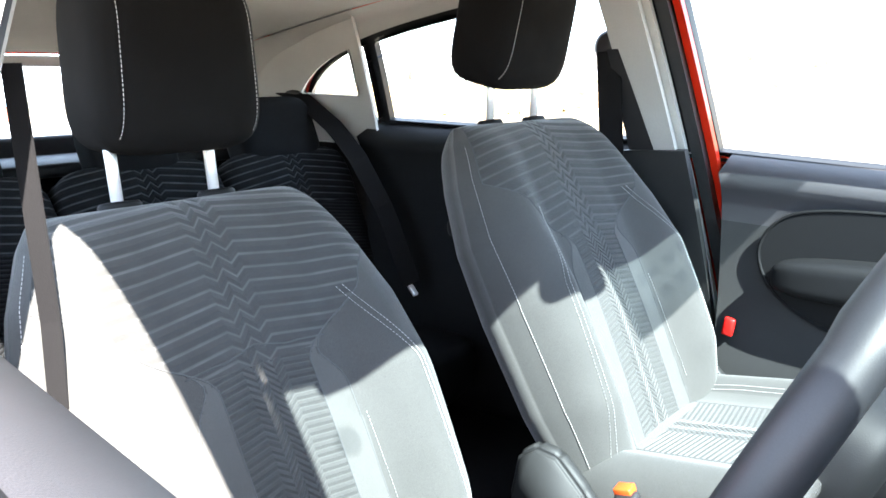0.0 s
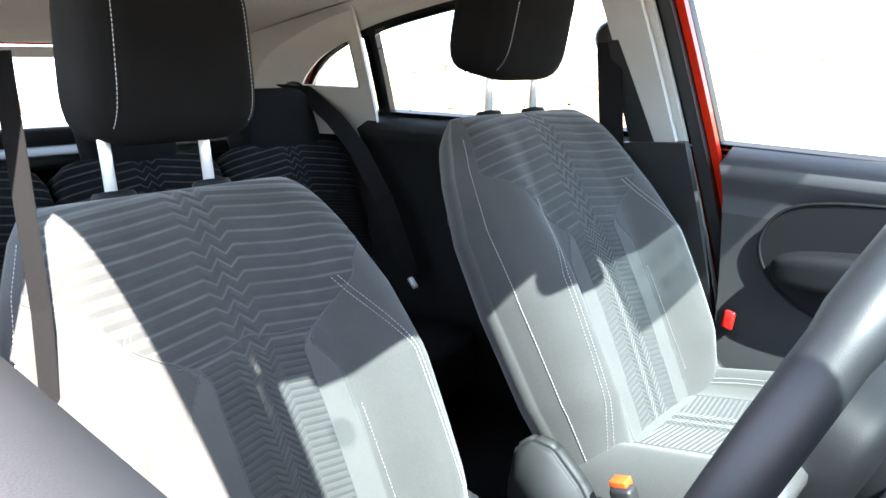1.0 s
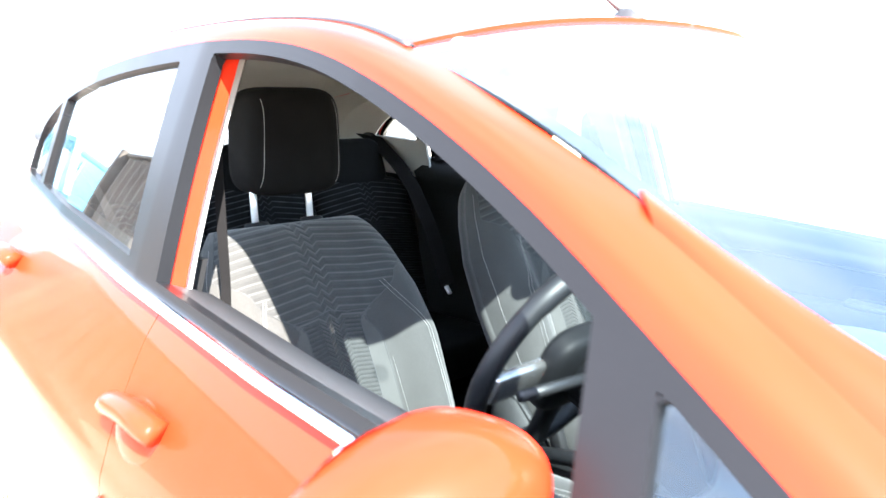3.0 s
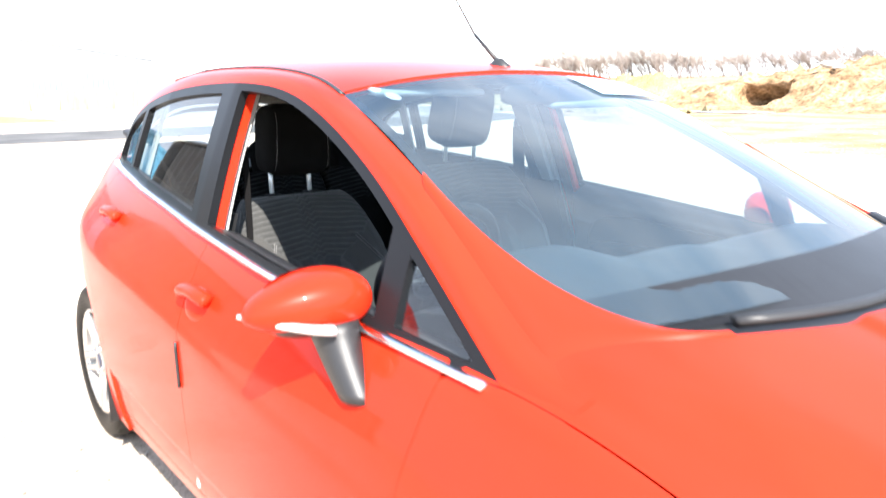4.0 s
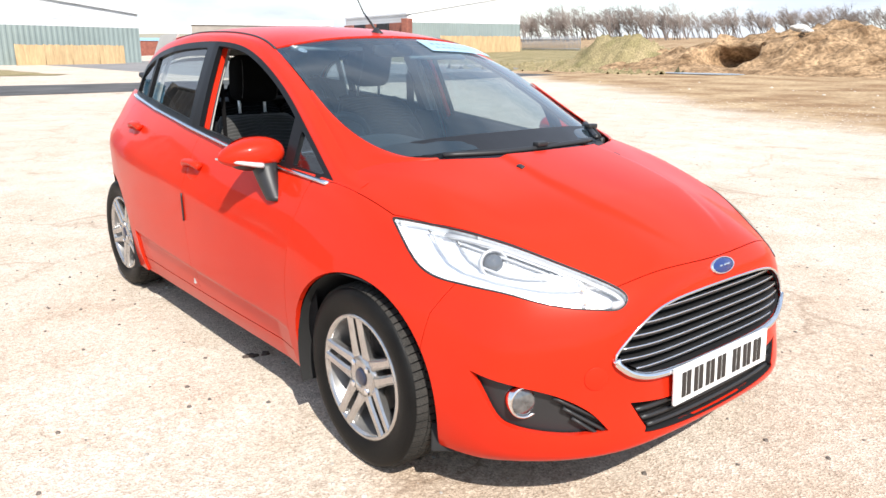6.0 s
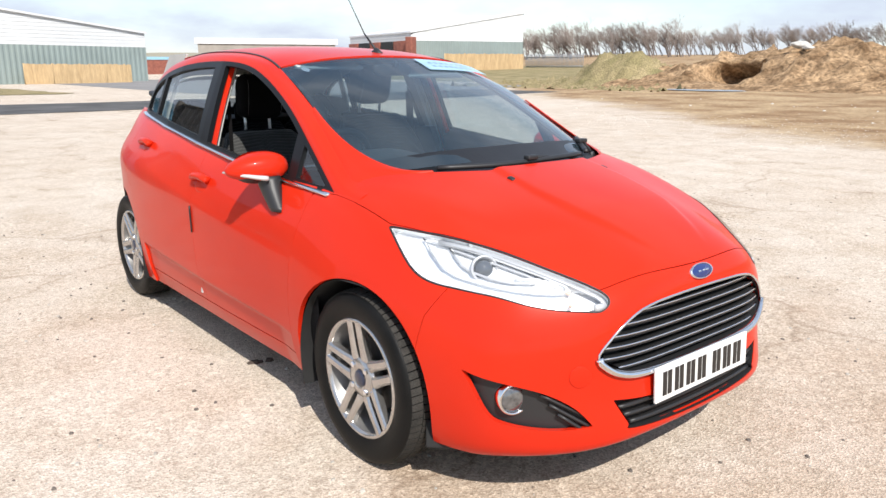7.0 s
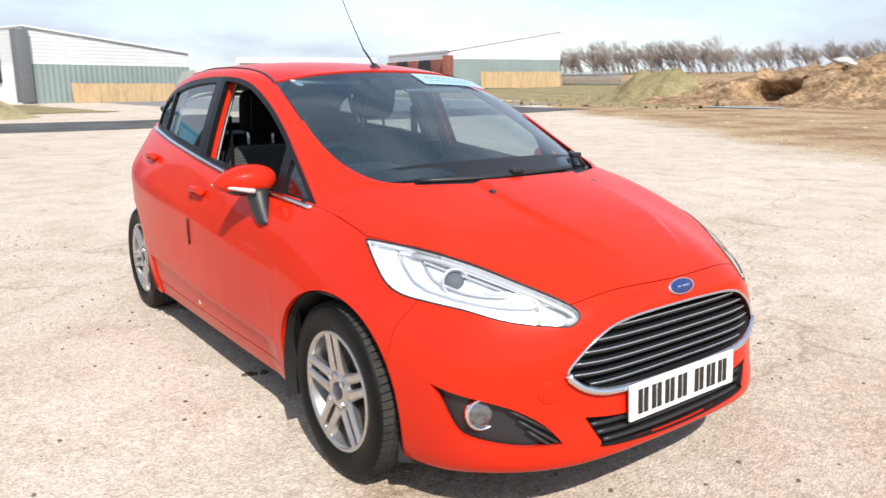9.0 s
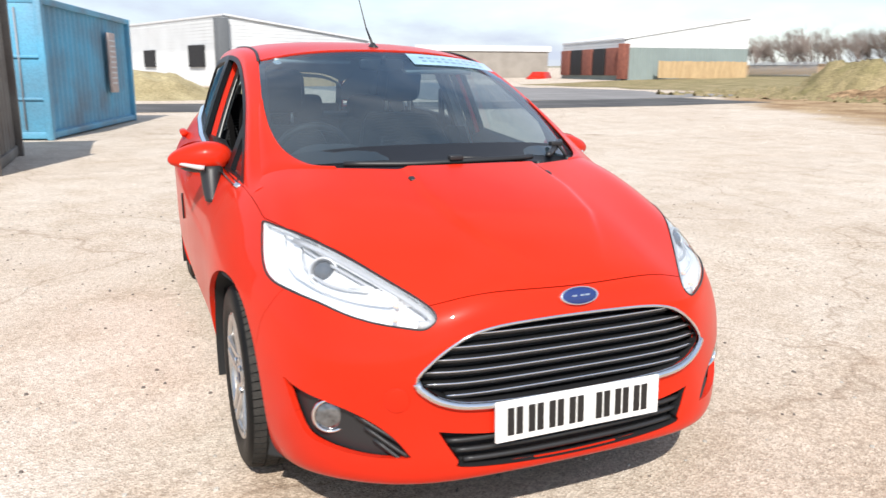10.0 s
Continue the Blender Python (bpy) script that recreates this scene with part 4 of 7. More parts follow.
for i in range(6):
    z = .629 - i * .0325
    half = float(np.interp(z, (.44, .47, .495, .522, .57, .608, .636, .651), (.28, .40, .44, .452, .41, .36, .30, .20))) - .003
    line = [nose(w_, z, -.012)[0] for w_ in np.linspace(-half, half, 33)]
    bm = bmesh.new()
    rows = []
    for p in line:
        rows.append([bm.verts.new(p + Vector(d)) for d in ((.004, 0, .004), (.006, 0, -.003), (-.004, 0, -.011), (-.030, 0, -.012), (-.030, 0, .004))])
    for r0, r1 in zip(rows, rows[1:]):
        for j in range(5):
            bm.faces.new((r0[j], r0[(j + 1) % 5], r1[(j + 1) % 5], r1[j]))
    bar = part("slat", bm, BLACK, grille)
    tube("slat_edge", [p + Vector((.004, 0, .003)) for p in line], .0028, CHROME, grille, "thin chrome slat edge", 6)
lower = shell("lower_grille", *front([lambda p, u, v: signed(LOWER, yz(p)) + .03, lambda p, u, v: 5 - v]), 0, MESH, car, (-1, 1), "black lower air intake", offset=-.04)
opening_lining(LOWER, (0, .32), lower, "black lining of the lower intake")
for i in range(3):
    z = .345 - i * .026
    half = .385 - i * .022
    tube("intake_bar", [nose(w_, z, -.016)[0] for w_ in np.linspace(-half, half, 25)], .008, BLACK, lower, "", 6)

# fog lamp recesses
for s in (-1, 1):
    pts, tris = front([lambda p, u, v: signed(FOG, yz(p)) + .003 - np.where(p[:, 0] < .3, 1, 0), lambda p, u, v: 5 - v])
    rec = shell("fog_recess", pts, tris, 0, BLACK, car, (s,), "black fog lamp recess with ribs", offset=-.028)
    fp, fn = nose(.660 * s, .388, -.024)
    fm = facing(fp, (fn.x + .5, fn.y * .6, fn.z))
    bm = bmesh.new()
    lathe(bm, [(.050, -.045), (.050, .002), (.046, .007), (.041, .004), (.040, -.004)], 36, fm)
    fog = part("fog_lamp", bm, CHROME, rec, "round fog lamp with a chrome rim")
    bm = bmesh.new()
    lathe(bm, [(.041, -.002), (.034, .004), (.018, .008), (.0005, .009)], 32, fm)
    part("fog_lens", bm, mat("fog_glass", (0.20, 0.21, 0.22), 0.12, 0.6, coat=1.0, scale=60, wear=.5), rec, "clear ribbed fog lamp glass")
    for i in range(3):
        tube("recess_rib", [nose(s * w_, z_, -.012)[0] for w_, z_ in [((.60 - .02 * i) - .045 * t, .405 - .030 * i - (.028 + .004 * i) * t) for t in (0, .5, 1, 1.5, 2, 2.4 - .2 * i)]], .006, BLACK, rec, "", 6)
    # tow-eye cover
    if s < 0:
        tp, tn = nose(.503 * s, .459, .0008)
        bm = bmesh.new()
        lathe(bm, [(.0335, -.004), (.0335, .0006), (.0325, .0010), (.0005, .0012)], 36, facing(tp, tn))
        part("tow_eye_cover", bm, PAINT, car, "round red tow-eye cover")

# ---- number plate, badge ----
PLATEW = mat("plate_white", (0.82, 0.82, 0.80), 0.25, wear=0.05)
PLATEK = mat("plate_black", (0.015, 0.015, 0.016), 0.3)
pl = part("number_plate", box_bm(bmesh.new(), (.010, .522, .113), (.792, 0, .392), (0, -3, 0), .003), PLATEW, car, "white number plate with dark bars", smooth=False)
for i, yy in enumerate((-.205, -.142, -.079, -.016, .070, .133, .196)):
    for dy in (-.013, .013):
        part("plate_bar", box_bm(bmesh.new(), (.002, .020, .076), (.7985, yy + dy, .392), (0, -3, 0), 0), PLATEK, pl, smooth=False)
bp_, bn_ = nose(.0, .700, .004)
bm = bmesh.new()
lathe(bm, [(.060, -.006), (.0605, .002), (.057, .006), (.053, .0045)], 48, facing(bp_, bn_) @ Matrix.Diagonal((1, .42, 1, 1)))
badge = part("badge", bm, CHROME, car, "chrome-rimmed oval badge")
bm = bmesh.new()
lathe(bm, [(.054, .003), (.040, .0065), (.0005, .008)], 48, facing(bp_, bn_) @ Matrix.Diagonal((1, .40, 1, 1)))
part("badge_face", bm, BADGEBLUE, badge, "blue badge face")
for dx in (-.018, .006, .022):
    part("badge_bar", box_bm(bmesh.new(), (.014, .005, .002), bevel=.0008), CHROME, badge).matrix_local = facing(bp_, bn_) @ Matrix.Translation((dx, 0, .0078))

# ---- bonnet details ----
for s in (-1, 1):
    q, qn = top_at(.150, .25 * s, .0)
    bm = bmesh.new()
    box_bm(bm, (.022, .030, .012), (0, 0, .004), bevel=.005)
    bm.transform(facing(q, qn, (1, 0, 0)))
    part("washer_jet", bm, BLACK, car, "black washer jet")
    # soft crease along the bonnet
bm = bmesh.new()
rows = []
for w_ in np.linspace(-.565, .565, 41):
    b = body_skin(np.interp(abs(w_), (0, .20, .345, .465, .565, .648, .722), (0, 1, 2, 3, 4, 5, 6)), 8.80)[0]
    c = screen_skin(np.clip(np.interp(abs(w_), (0, .22, .43, .61), (0, 1, 2, 3)), 0, 3), 0.30)[0]
    rows.append([bm.verts.new((b[0] + .004, w_, b[2] - .014)), bm.verts.new((b[0] - .03, w_, b[2] - .026)), bm.verts.new((c[0] + .008, w_, c[2] - .008)), bm.verts.new((c[0], w_, c[2] - .03))])
for r0, r1 in zip(rows, rows[1:]):
    for j in range(3):
        bm.faces.new((r0[j], r0[j + 1], r1[j + 1], r1[j]))
part("scuttle", bm, BLACK, car, "black plastic scuttle panel under the windscreen")


def screen_at(w, v, lift):
    p = screen_skin(np.clip(np.interp(abs(w), (0, .215, .42, .60), (0, 1, 2, 3)), 0, 3), v)[0]
    return Vector((p[0] + lift * .45, w, p[2] + lift * .9))


def bonnet_rear(w):
    """The rear edge of the bonnet at half width w."""
    u_ = float(np.interp(abs(w), (0, .20, .345, .465, .565, .648, .722), (0, 1, 2, 3, 4, 5, 6)))
    p = body_skin(np.array([u_]), np.array([8.86]))[0]
    return Vector((p[0], w, p[2]))


def wiper(blade, pivot, reach):
    """A wiper: flat blade with a spine, arm and pivot."""
    w = tube("wiper", blade, .013, BLACK, car, "black flat-blade windscreen wiper", 6, flat=.8)
    mid = blade[reach] + Vector((.004, 0, .014))
    tube("wiper_arm", [pivot, pivot.lerp(mid, .3) + Vector((0, 0, .006)), pivot.lerp(mid, .7) + Vector((0, 0, .006)), mid], .011, BLACK, w, "", 6, flat=.7, taper=.7)
    boxed("blade_clip", (.030, .05, .018), tuple(mid), BLACK, w, bevel=.004)
    bm = bmesh.new()
    lathe(bm, [(.015, -.03), (.015, .004), (.010, .010), (.0, .010)], 20, Matrix.Translation(pivot))
    part("wiper_pivot", bm, BLACK, w)


wiper([bonnet_rear(-.42 + .68 * t) + Vector((-.035, 0, .010 + .012 * t)) for t in np.linspace(0, 1, 16)], bonnet_rear(.30) + Vector((-.04, 0, -.006)), 8)
wiper([(bonnet_rear(.36) + Vector((-.045, 0, .018))).lerp(screen_at(.535, .30, .014), t) for t in np.linspace(0, 1, 10)], bonnet_rear(.50) + Vector((-.05, 0, -.006)), 5)

# aerial on the roof
ab = Vector((-1.03, 0, 1.385))
bm = bmesh.new()
lathe(bm, [(.026, -.004), (.024, .010), (.012, .024), (.008, .030), (.0, .032)], 20, Matrix.Translation(ab) @ Matrix.Diagonal((1.7, 1, 1, 1)))
aer = part("aerial", bm, BLACK, car, "black whip aerial on the roof")
tube("aerial_mast", [ab + Vector((0, 0, .02)), ab + Vector((-.10, .0, .10))], .0065, BLACK, aer, "", 8, taper=.6)
tube("aerial_whip", [ab + Vector((-.10, 0, .10)), ab + Vector((-.26, 0, .30)), ab + Vector((-.34, 0, .42))], .003, DARKMETAL, aer, "", 6, taper=.6)
# dark joint strips along the roof
for s in (-1, 1):
    tube("roof_joint", [(*(rail_skin(np.array([u_]), np.array([0.0]))[0] * np.array([1, s, 1]) + np.array([0, 0, .001])),) for u_ in np.linspace(5.0, 12.0, 50)], .007, BLACK, car, "black roof joint strip", 6, flat=.6)

# ---- mirrors, handles ----
for s in (-1, 1):
    c = Vector((-.630, s * .825, .955))
    bm = bmesh.new()
    bmesh.ops.create_uvsphere(bm, u_segments=40, v_segments=24, radius=1.0)
    for v in bm.verts:
        x, y, z = v.co
        t = max(0.0, (y + 1) / 2)
        hx = .085 * (1 - .42 * t ** 2)
        hz = .070 * (1 - .36 * t ** 1.6)
        q = lambda a, e: math.copysign(abs(a) ** e, a)
        xx = q(x, .80)
        v.co = (max(xx, -.35) * hx - .045 * t, y * .116, q(z, .88) * hz * (1.0 if z > 0 else .80) - .012 * t)
        v.co.y *= s
    bm.transform(Matrix.Translation(c) @ Matrix.Rotation(radians(-8 * s), 4, "Z"))
    mir = part("door_mirror", bm, PAINT, car, "red door mirror with a clear indicator on a black stalk")
    tube("mirror_indicator", [c + Vector((.062 - .125 * t ** 2.2, s * (-.01 + .126 * t), -.036 + .020 * t)) for t in np.linspace(.05, 1, 12)], .015, mat("indicator_lens", (0.55, 0.55, 0.54), 0.15, coat=1.0), mir, "clear indicator lens", 8, flat=.7, taper=.45)
    puff_ = bmesh.new()
    bmesh.ops.create_uvsphere(puff_, u_segments=32, v_segments=16, radius=1.0, matrix=Matrix.Translation(c + Vector((-.016, s * .0, -.026))) @ Matrix.Diagonal((.050, .088, .036, 1)))
    part("mirror_underside", puff_, BLACK, mir, "black lower mirror shell")
    bm = bmesh.new()
    rings = []
    for t in np.linspace(0, 1, 9):
        cx, cy, cz = -.632 + .098 * t ** 1.2, .790 + .010 * t, .925 - .125 * t
        hx, hy = .060 - .018 * t, .047 - .018 * t
        rings.append([bm.verts.new((cx + hx * math.cos(a), s * (cy + hy * math.sin(a)), cz)) for a in np.linspace(0, math.tau, 20, endpoint=False)])
    for r0, r1 in zip(rings, rings[1:]):
        for k in range(20):
            bm.faces.new((r0[k], r0[(k + 1) % 20], r1[(k + 1) % 20], r1[k]))
    bm.faces.new(rings[0])
    bm.faces.new(rings[-1])
    part("mirror_base", bm, BLACK, mir, "black mirror stalk")
    bm = bmesh.new()
    lathe(bm, [(.0, 0), (.055, 0), (.058, -.006)], 28, Matrix.Translation(c + Vector((-.048, s * .0, 0))) @ Matrix.Rotation(radians(-90), 4, "Y") @ Matrix.Diagonal((1, 1.6, 1, 1)))
    part("mirror_glass", bm, mat("mirror", (0.9, 0.9, 0.9), 0.02, 1.0), mir)
    for hx, hz, door in ((-1.215, .834, doors["front", s]), (-2.06, .925, doors["rear", s])):
        hp, hn = flank_at(hx, hz, .0, s)
        tilt = Matrix.Rotation(radians(5), 4, "Z")
        bm = bmesh.new()
        bmesh.ops.create_uvsphere(bm, u_segments=28, v_segments=14, radius=1.0, matrix=Matrix.Diagonal((.074, .050, .008, 1)))
        bm.transform(facing(hp + hn * -.006, hn))
        part("handle_cup", bm, PAINT, door)
        bar = [facing(hp, hn) @ Vector((t * .074, .008 + .008 * (1 - t * t), .008 + .014 * (1 - t ** 4))) for t in np.linspace(-1, 1, 15)]
        tube("door_handle", bar, .022, PAINT, door, "red pull door handle", 10, flat=.75)
# protector strip on the rear edge of the front door
for s in (-1, 1):
    tube("door_edge_guard", [flank_at(-1.277, z_, .004, s)[0] for z_ in np.linspace(.60, .72, 8)], .0042, BLACK, doors["front", s], "dark scuffed door edge guard", 6)

# ---- interior ----
def fabric_pattern(name, base, line, pitch=.0185, sheen=0.15):
    """Dark seat cloth with thin pale zigzag ribs, in the seat's own frame: y across, z along."""
    m = mat(name, base, 0.92, fine=0.18, bump=0.0003, bscale=1500, scale=18, sheen=sheen, spec=0.12)
    n, l = m.node_tree.nodes, m.node_tree.links
    b = n["Principled BSDF"]
    old = b.inputs["Base Color"].links[0].from_socket
    tc = n.new("ShaderNodeTexCoord")
    sx = n.new("ShaderNodeSeparateXYZ")
    l.new(tc.outputs["Object"], sx.inputs[0])

    def op(kind, a, c=None):
        q = n.new("ShaderNodeMath")
        q.operation = kind
        for i, v in enumerate((a, c)):
            if v is None:
                continue
            if isinstance(v, (int, float)):
                q.inputs[i].default_value = v
            else:
                l.new(v, q.inputs[i])
        return q.outputs[0]

    w = op("ABSOLUTE", sx.outputs["Y"])
    near = op("ADD", op("MULTIPLY", op("MINIMUM", w, .014), -1.0), op("MULTIPLY", op("MINIMUM", op("MAXIMUM", op("SUBTRACT", w, .014), 0.0), .014), .7))
    far = op("MULTIPLY", op("MAXIMUM", op("SUBTRACT", w, .028), 0.0), -.15)
    h = op("SUBTRACT", sx.outputs["Z"], op("ADD", near, far))
    # a second, wider chevron shifts the ribs on one side
    # the ribs stand twice as close in the narrow lower part
    close = op("ADD", 1.0, op("LESS_THAN", sx.outputs["Z"], .362))
    f = op("FRACT", op("MULTIPLY", op("DIVIDE", op("ADD", 2.0, h), pitch), close))
    tri = op("ABSOLUTE", op("SUBTRACT", f, .5))
    mr = n.new("ShaderNodeMapRange")
    mr.interpolation_type = "SMOOTHSTEP"
    mr.inputs["From Min"].default_value, mr.inputs["From Max"].default_value = .05, .15
    mr.inputs["To Min"].default_value, mr.inputs["To Max"].default_value = 1.0, 0.0
    l.new(tri, mr.inputs["Value"])
    nz = n.new("ShaderNodeTexNoise")
    nz.inputs["Scale"].default_value = 22
    l.new(tc.outputs["Object"], nz.inputs["Vector"])
    mask = op("MULTIPLY", mr.outputs["Result"], op("MULTIPLY", nz.outputs["Fac"], op("SUBTRACT", 2.0, op("MULTIPLY", close, .7))))
    mx = n.new("ShaderNodeMix")
    mx.data_type = "RGBA"
    mx.inputs["B"].default_value = (*line, 1)
    l.new(mask, mx.inputs["Factor"])
    l.new(old, mx.inputs["A"])
    l.new(mx.outputs["Result"], b.inputs["Base Color"])
    bp = n.new("ShaderNodeBump")
    bp.inputs["Strength"].default_value, bp.inputs["Distance"].default_value = 1.0, .0022
    l.new(op("MULTIPLY", tri, 2.0), bp.inputs["Height"])
    prev = b.inputs["Normal"].links[0].from_socket
    l.new(prev, bp.inputs["Normal"])
    l.new(bp.outputs["Normal"], b.inputs["Normal"])
    return m


RIBBED = fabric_pattern("ribbed_seat_cloth", (0.046, 0.046, 0.045), (0.090, 0.090, 0.088))
# the front seats' ribbed cloth again, with the rear cabin's shade in its colour
RIBBEDREAR = fabric_pattern("shaded_ribbed_cloth", (0.006, 0.0063, 0.007), (0.045, 0.048, 0.052), sheen=0.0)
BAND = mat("smooth_seat_cloth", (0.072, 0.071, 0.068), 0.9, fine=0.15, bump=0.0003, bscale=1400, scale=14, sheen=0.2, spec=0.15)
BOLSTER = mat("bolster_cloth", (0.054, 0.053, 0.051), 0.92, fine=0.22, bump=0.0004, bscale=1100, scale=10, sheen=0.2, spec=0.15)
HEADCLOTH = mat("headrest_cloth", (0.0055, 0.0052, 0.0052), 0.9, fine=0.25, bump=0.0003, bscale=1600, scale=20, spec=0.1)
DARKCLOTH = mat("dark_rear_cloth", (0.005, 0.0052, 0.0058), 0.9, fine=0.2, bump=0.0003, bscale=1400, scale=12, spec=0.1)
THREAD = mat("pale_thread", (0.40, 0.39, 0.38), 0.8)
SEAM = mat("seam_shadow_cloth", (0.060, 0.061, 0.062), 0.95)
LINER = mat("headliner_cloth", (0.42, 0.415, 0.39), 0.95, fine=0.12, bump=0.0005, bscale=900, scale=5, spec=0.1)
TRIMPALE = mat("pale_pillar_trim", (0.44, 0.44, 0.42), 0.6, fine=0.08, bump=0.0002, bscale=800, scale=6)
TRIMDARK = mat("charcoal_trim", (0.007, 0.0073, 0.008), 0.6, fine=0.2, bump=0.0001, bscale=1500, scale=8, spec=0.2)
TRIMMID = mat("grey_door_trim", (0.024, 0.0245, 0.025), 0.6, fine=0.18, bump=0.00015, bscale=1300, scale=8, spec=0.35)
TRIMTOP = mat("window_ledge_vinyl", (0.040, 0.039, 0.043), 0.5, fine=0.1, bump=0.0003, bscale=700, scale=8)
LEATHER = mat("wheel_leather", (0.012, 0.0125, 0.014), 0.48, fine=0.2, bump=0.00007, bscale=1500, spec=0.35)
STRAP = mat("belt_webbing", (0.008, 0.0076, 0.008), 0.8, fine=0.12, bump=0.0002, bscale=900, spec=0.08)
BUCKLE = mat("orange_buckle", (0.75, 0.09, 0.015), 0.4)
REFLECT = mat("red_reflector", (0.70, 0.015, 0.012), 0.2, coat=1.0)
CARPET = mat("dark_carpet", (0.010, 0.010, 0.011), 1.0, fine=0.4, bump=0.002, bscale=500, spec=0.05)
POSTM = mat("polished_post", (0.85, 0.85, 0.85), 0.3, 0.45)


def stitched(name, pts, normals_, parent, dash=.0034, pitch=.0054, width=.0007):
    """A row of thread dashes along a path laid on a surface."""
    vs, fs = [], []
    path = [Vector(p) for p in pts]
    acc = [0.0]
    for a, b in zip(path, path[1:]):
        acc.append(acc[-1] + (b - a).length)
    for k in range(int(acc[-1] / pitch)):
        ends = []
        for d in (k * pitch, k * pitch + dash):
            i = max(0, min(len(path) - 2, int(np.searchsorted(acc, d)) - 1))
            t = (d - acc[i]) / max(1e-9, acc[i + 1] - acc[i])
            ends.append((path[i].lerp(path[i + 1], min(1, t)), Vector(normals_[i])))
        (a, n), (b, _) = ends
        side = (b - a).cross(n)
        if side.length < 1e-9:
            continue
        side = side.normalized() * width / 2
        up = n * .0009
        o = len(vs)
        vs += [a - side, a + side, b + side, b - side, a - side * .4 + up, a + side * .4 + up, b + side * .4 + up, b - side * .4 + up]
        fs += [(o + 4, o + 5, o + 6, o + 7), (o, o + 1, o + 5, o + 4), (o + 1, o + 2, o + 6, o + 5), (o + 2, o + 3, o + 7, o + 6), (o + 3, o, o + 4, o + 7)]
    return obj(name, vs, fs, THREAD, parent, "pale stitching")


SL = .60  # length of a backrest


def back_half(s):
    return float(np.interp(s, (0, .12, .28, .40, .50, .57, .60), (.222, .248, .260, .256, .230, .200, .180)))


def back_front(r, s):
    """How far the front of the backrest stands out at share r of its half width and length s along it."""
    a = abs(r)
    q = min(1, max(0, (a - .42) / .34))
    bol = float(np.interp(s, (0, .1, .3, .42, .55, .6), (.030, .052, .052, .030, .010, 0))) * q * q * (3 - 2 * q)
    body = .050 + .018 * math.sin(math.pi * min(1, s / SL)) - .010 * max(0, .5 - a)
    top = math.sqrt(max(0, 1 - (max(0, s - (SL - .075)) / .0755) ** 2))
    return (body + bol) * math.sqrt(max(0, 1 - a ** 9)) * (.12 + .88 * top) - .004


def back_point(w, s, lift=0.0):
    """A place on the front of the backrest and its outward direction, in the seat's frame."""
    e = .004
    f = lambda w_, s_: back_front(max(-.999, min(.999, w_ / back_half(s_))), s_)
    n = Vector((1, -(f(w + e, s) - f(w - e, s)) / (2 * e), -(f(w, min(SL, s + e)) - f(w, max(0, s - e))) / (2 * e))).normalized()
    return Vector((f(w, s), w, s)) + n * lift, n


def ease(a, b, x):
    t = min(1, max(0, (x - a) / (b - a)))
    return t * t * (3 - 2 * t)


def insert_edge(s):
    """Half width of the ribbed insert: broad between the shoulders, narrow below."""
    return min(.95 * back_half(s), .066 + .104 * ease(.345, .430, s) + .060 * ease(.425, .50, s))


def band_edge(s):
    """Outer half width of the smooth strip beside the narrow part of the insert."""
    return insert_edge(s) + .042 * (1 - ease(.30, .385, s))


def grid_mesh(name, fn, nu, nv, materials, pick, parent, closed_u=True, label="", cap=True):
    vs = [fn(i, j) for i in range(nu) for j in range(nv)]
    fs, mi = [], []
    for i in range(nu if closed_u else nu - 1):
        for j in range(nv - 1):
            a, b = i * nv + j, ((i + 1) % nu) * nv + j
            fs.append((a, b, b + 1, a + 1))
            mi.append(pick(i, j))
    if cap and closed_u:
        fs += [tuple(i * nv for i in range(nu))[::-1], tuple(i * nv + nv - 1 for i in range(nu))]
        mi += [0, 0]
    ob = obj(name, vs, fs, materials[0], parent, label, smooth=True)
    for m in materials[1:]:
        ob.data.materials.append(m)
    ob.data.polygons.foreach_set("material_index", mi)
    bm = bmesh.new()
    bm.from_mesh(ob.data)
    bmesh.ops.recalc_face_normals(bm, faces=bm.faces)
    bm.to_mesh(ob.data)
    bm.free()
    return ob


def puff(name, half, e, at, material, parent, label="", lean=0.0, taper=0.0, seg=(48, 32), swell=0.0):
    """A padded block with rounded edges (a superellipsoid)."""
    bm = bmesh.new()
    bmesh.ops.create_uvsphere(bm, u_segments=seg[0], v_segments=seg[1], radius=1.0)
    for v in bm.verts:
        c = [math.copysign(abs(k) ** e, k) for k in v.co]
        f = max(abs(k) for k in v.co)
        g = [k / f for k in v.co]
        c = [math.copysign(1, k) * abs(k) for k in g]
        r = sum(abs(k) ** (2 / e) for k in g) ** (-e / 2)
        c = [k * r for k in g]
        sc = 1 - taper * (c[2] + 1) / 2
        v.co = (c[0] * half[0] * (1 + swell * (1 - c[1] ** 2)), c[1] * half[1] * sc, c[2] * half[2])
    bm.transform(Matrix.Translation(at) @ Matrix.Rotation(lean, 4, "Y"))
    return part(name, bm, material, parent, label)


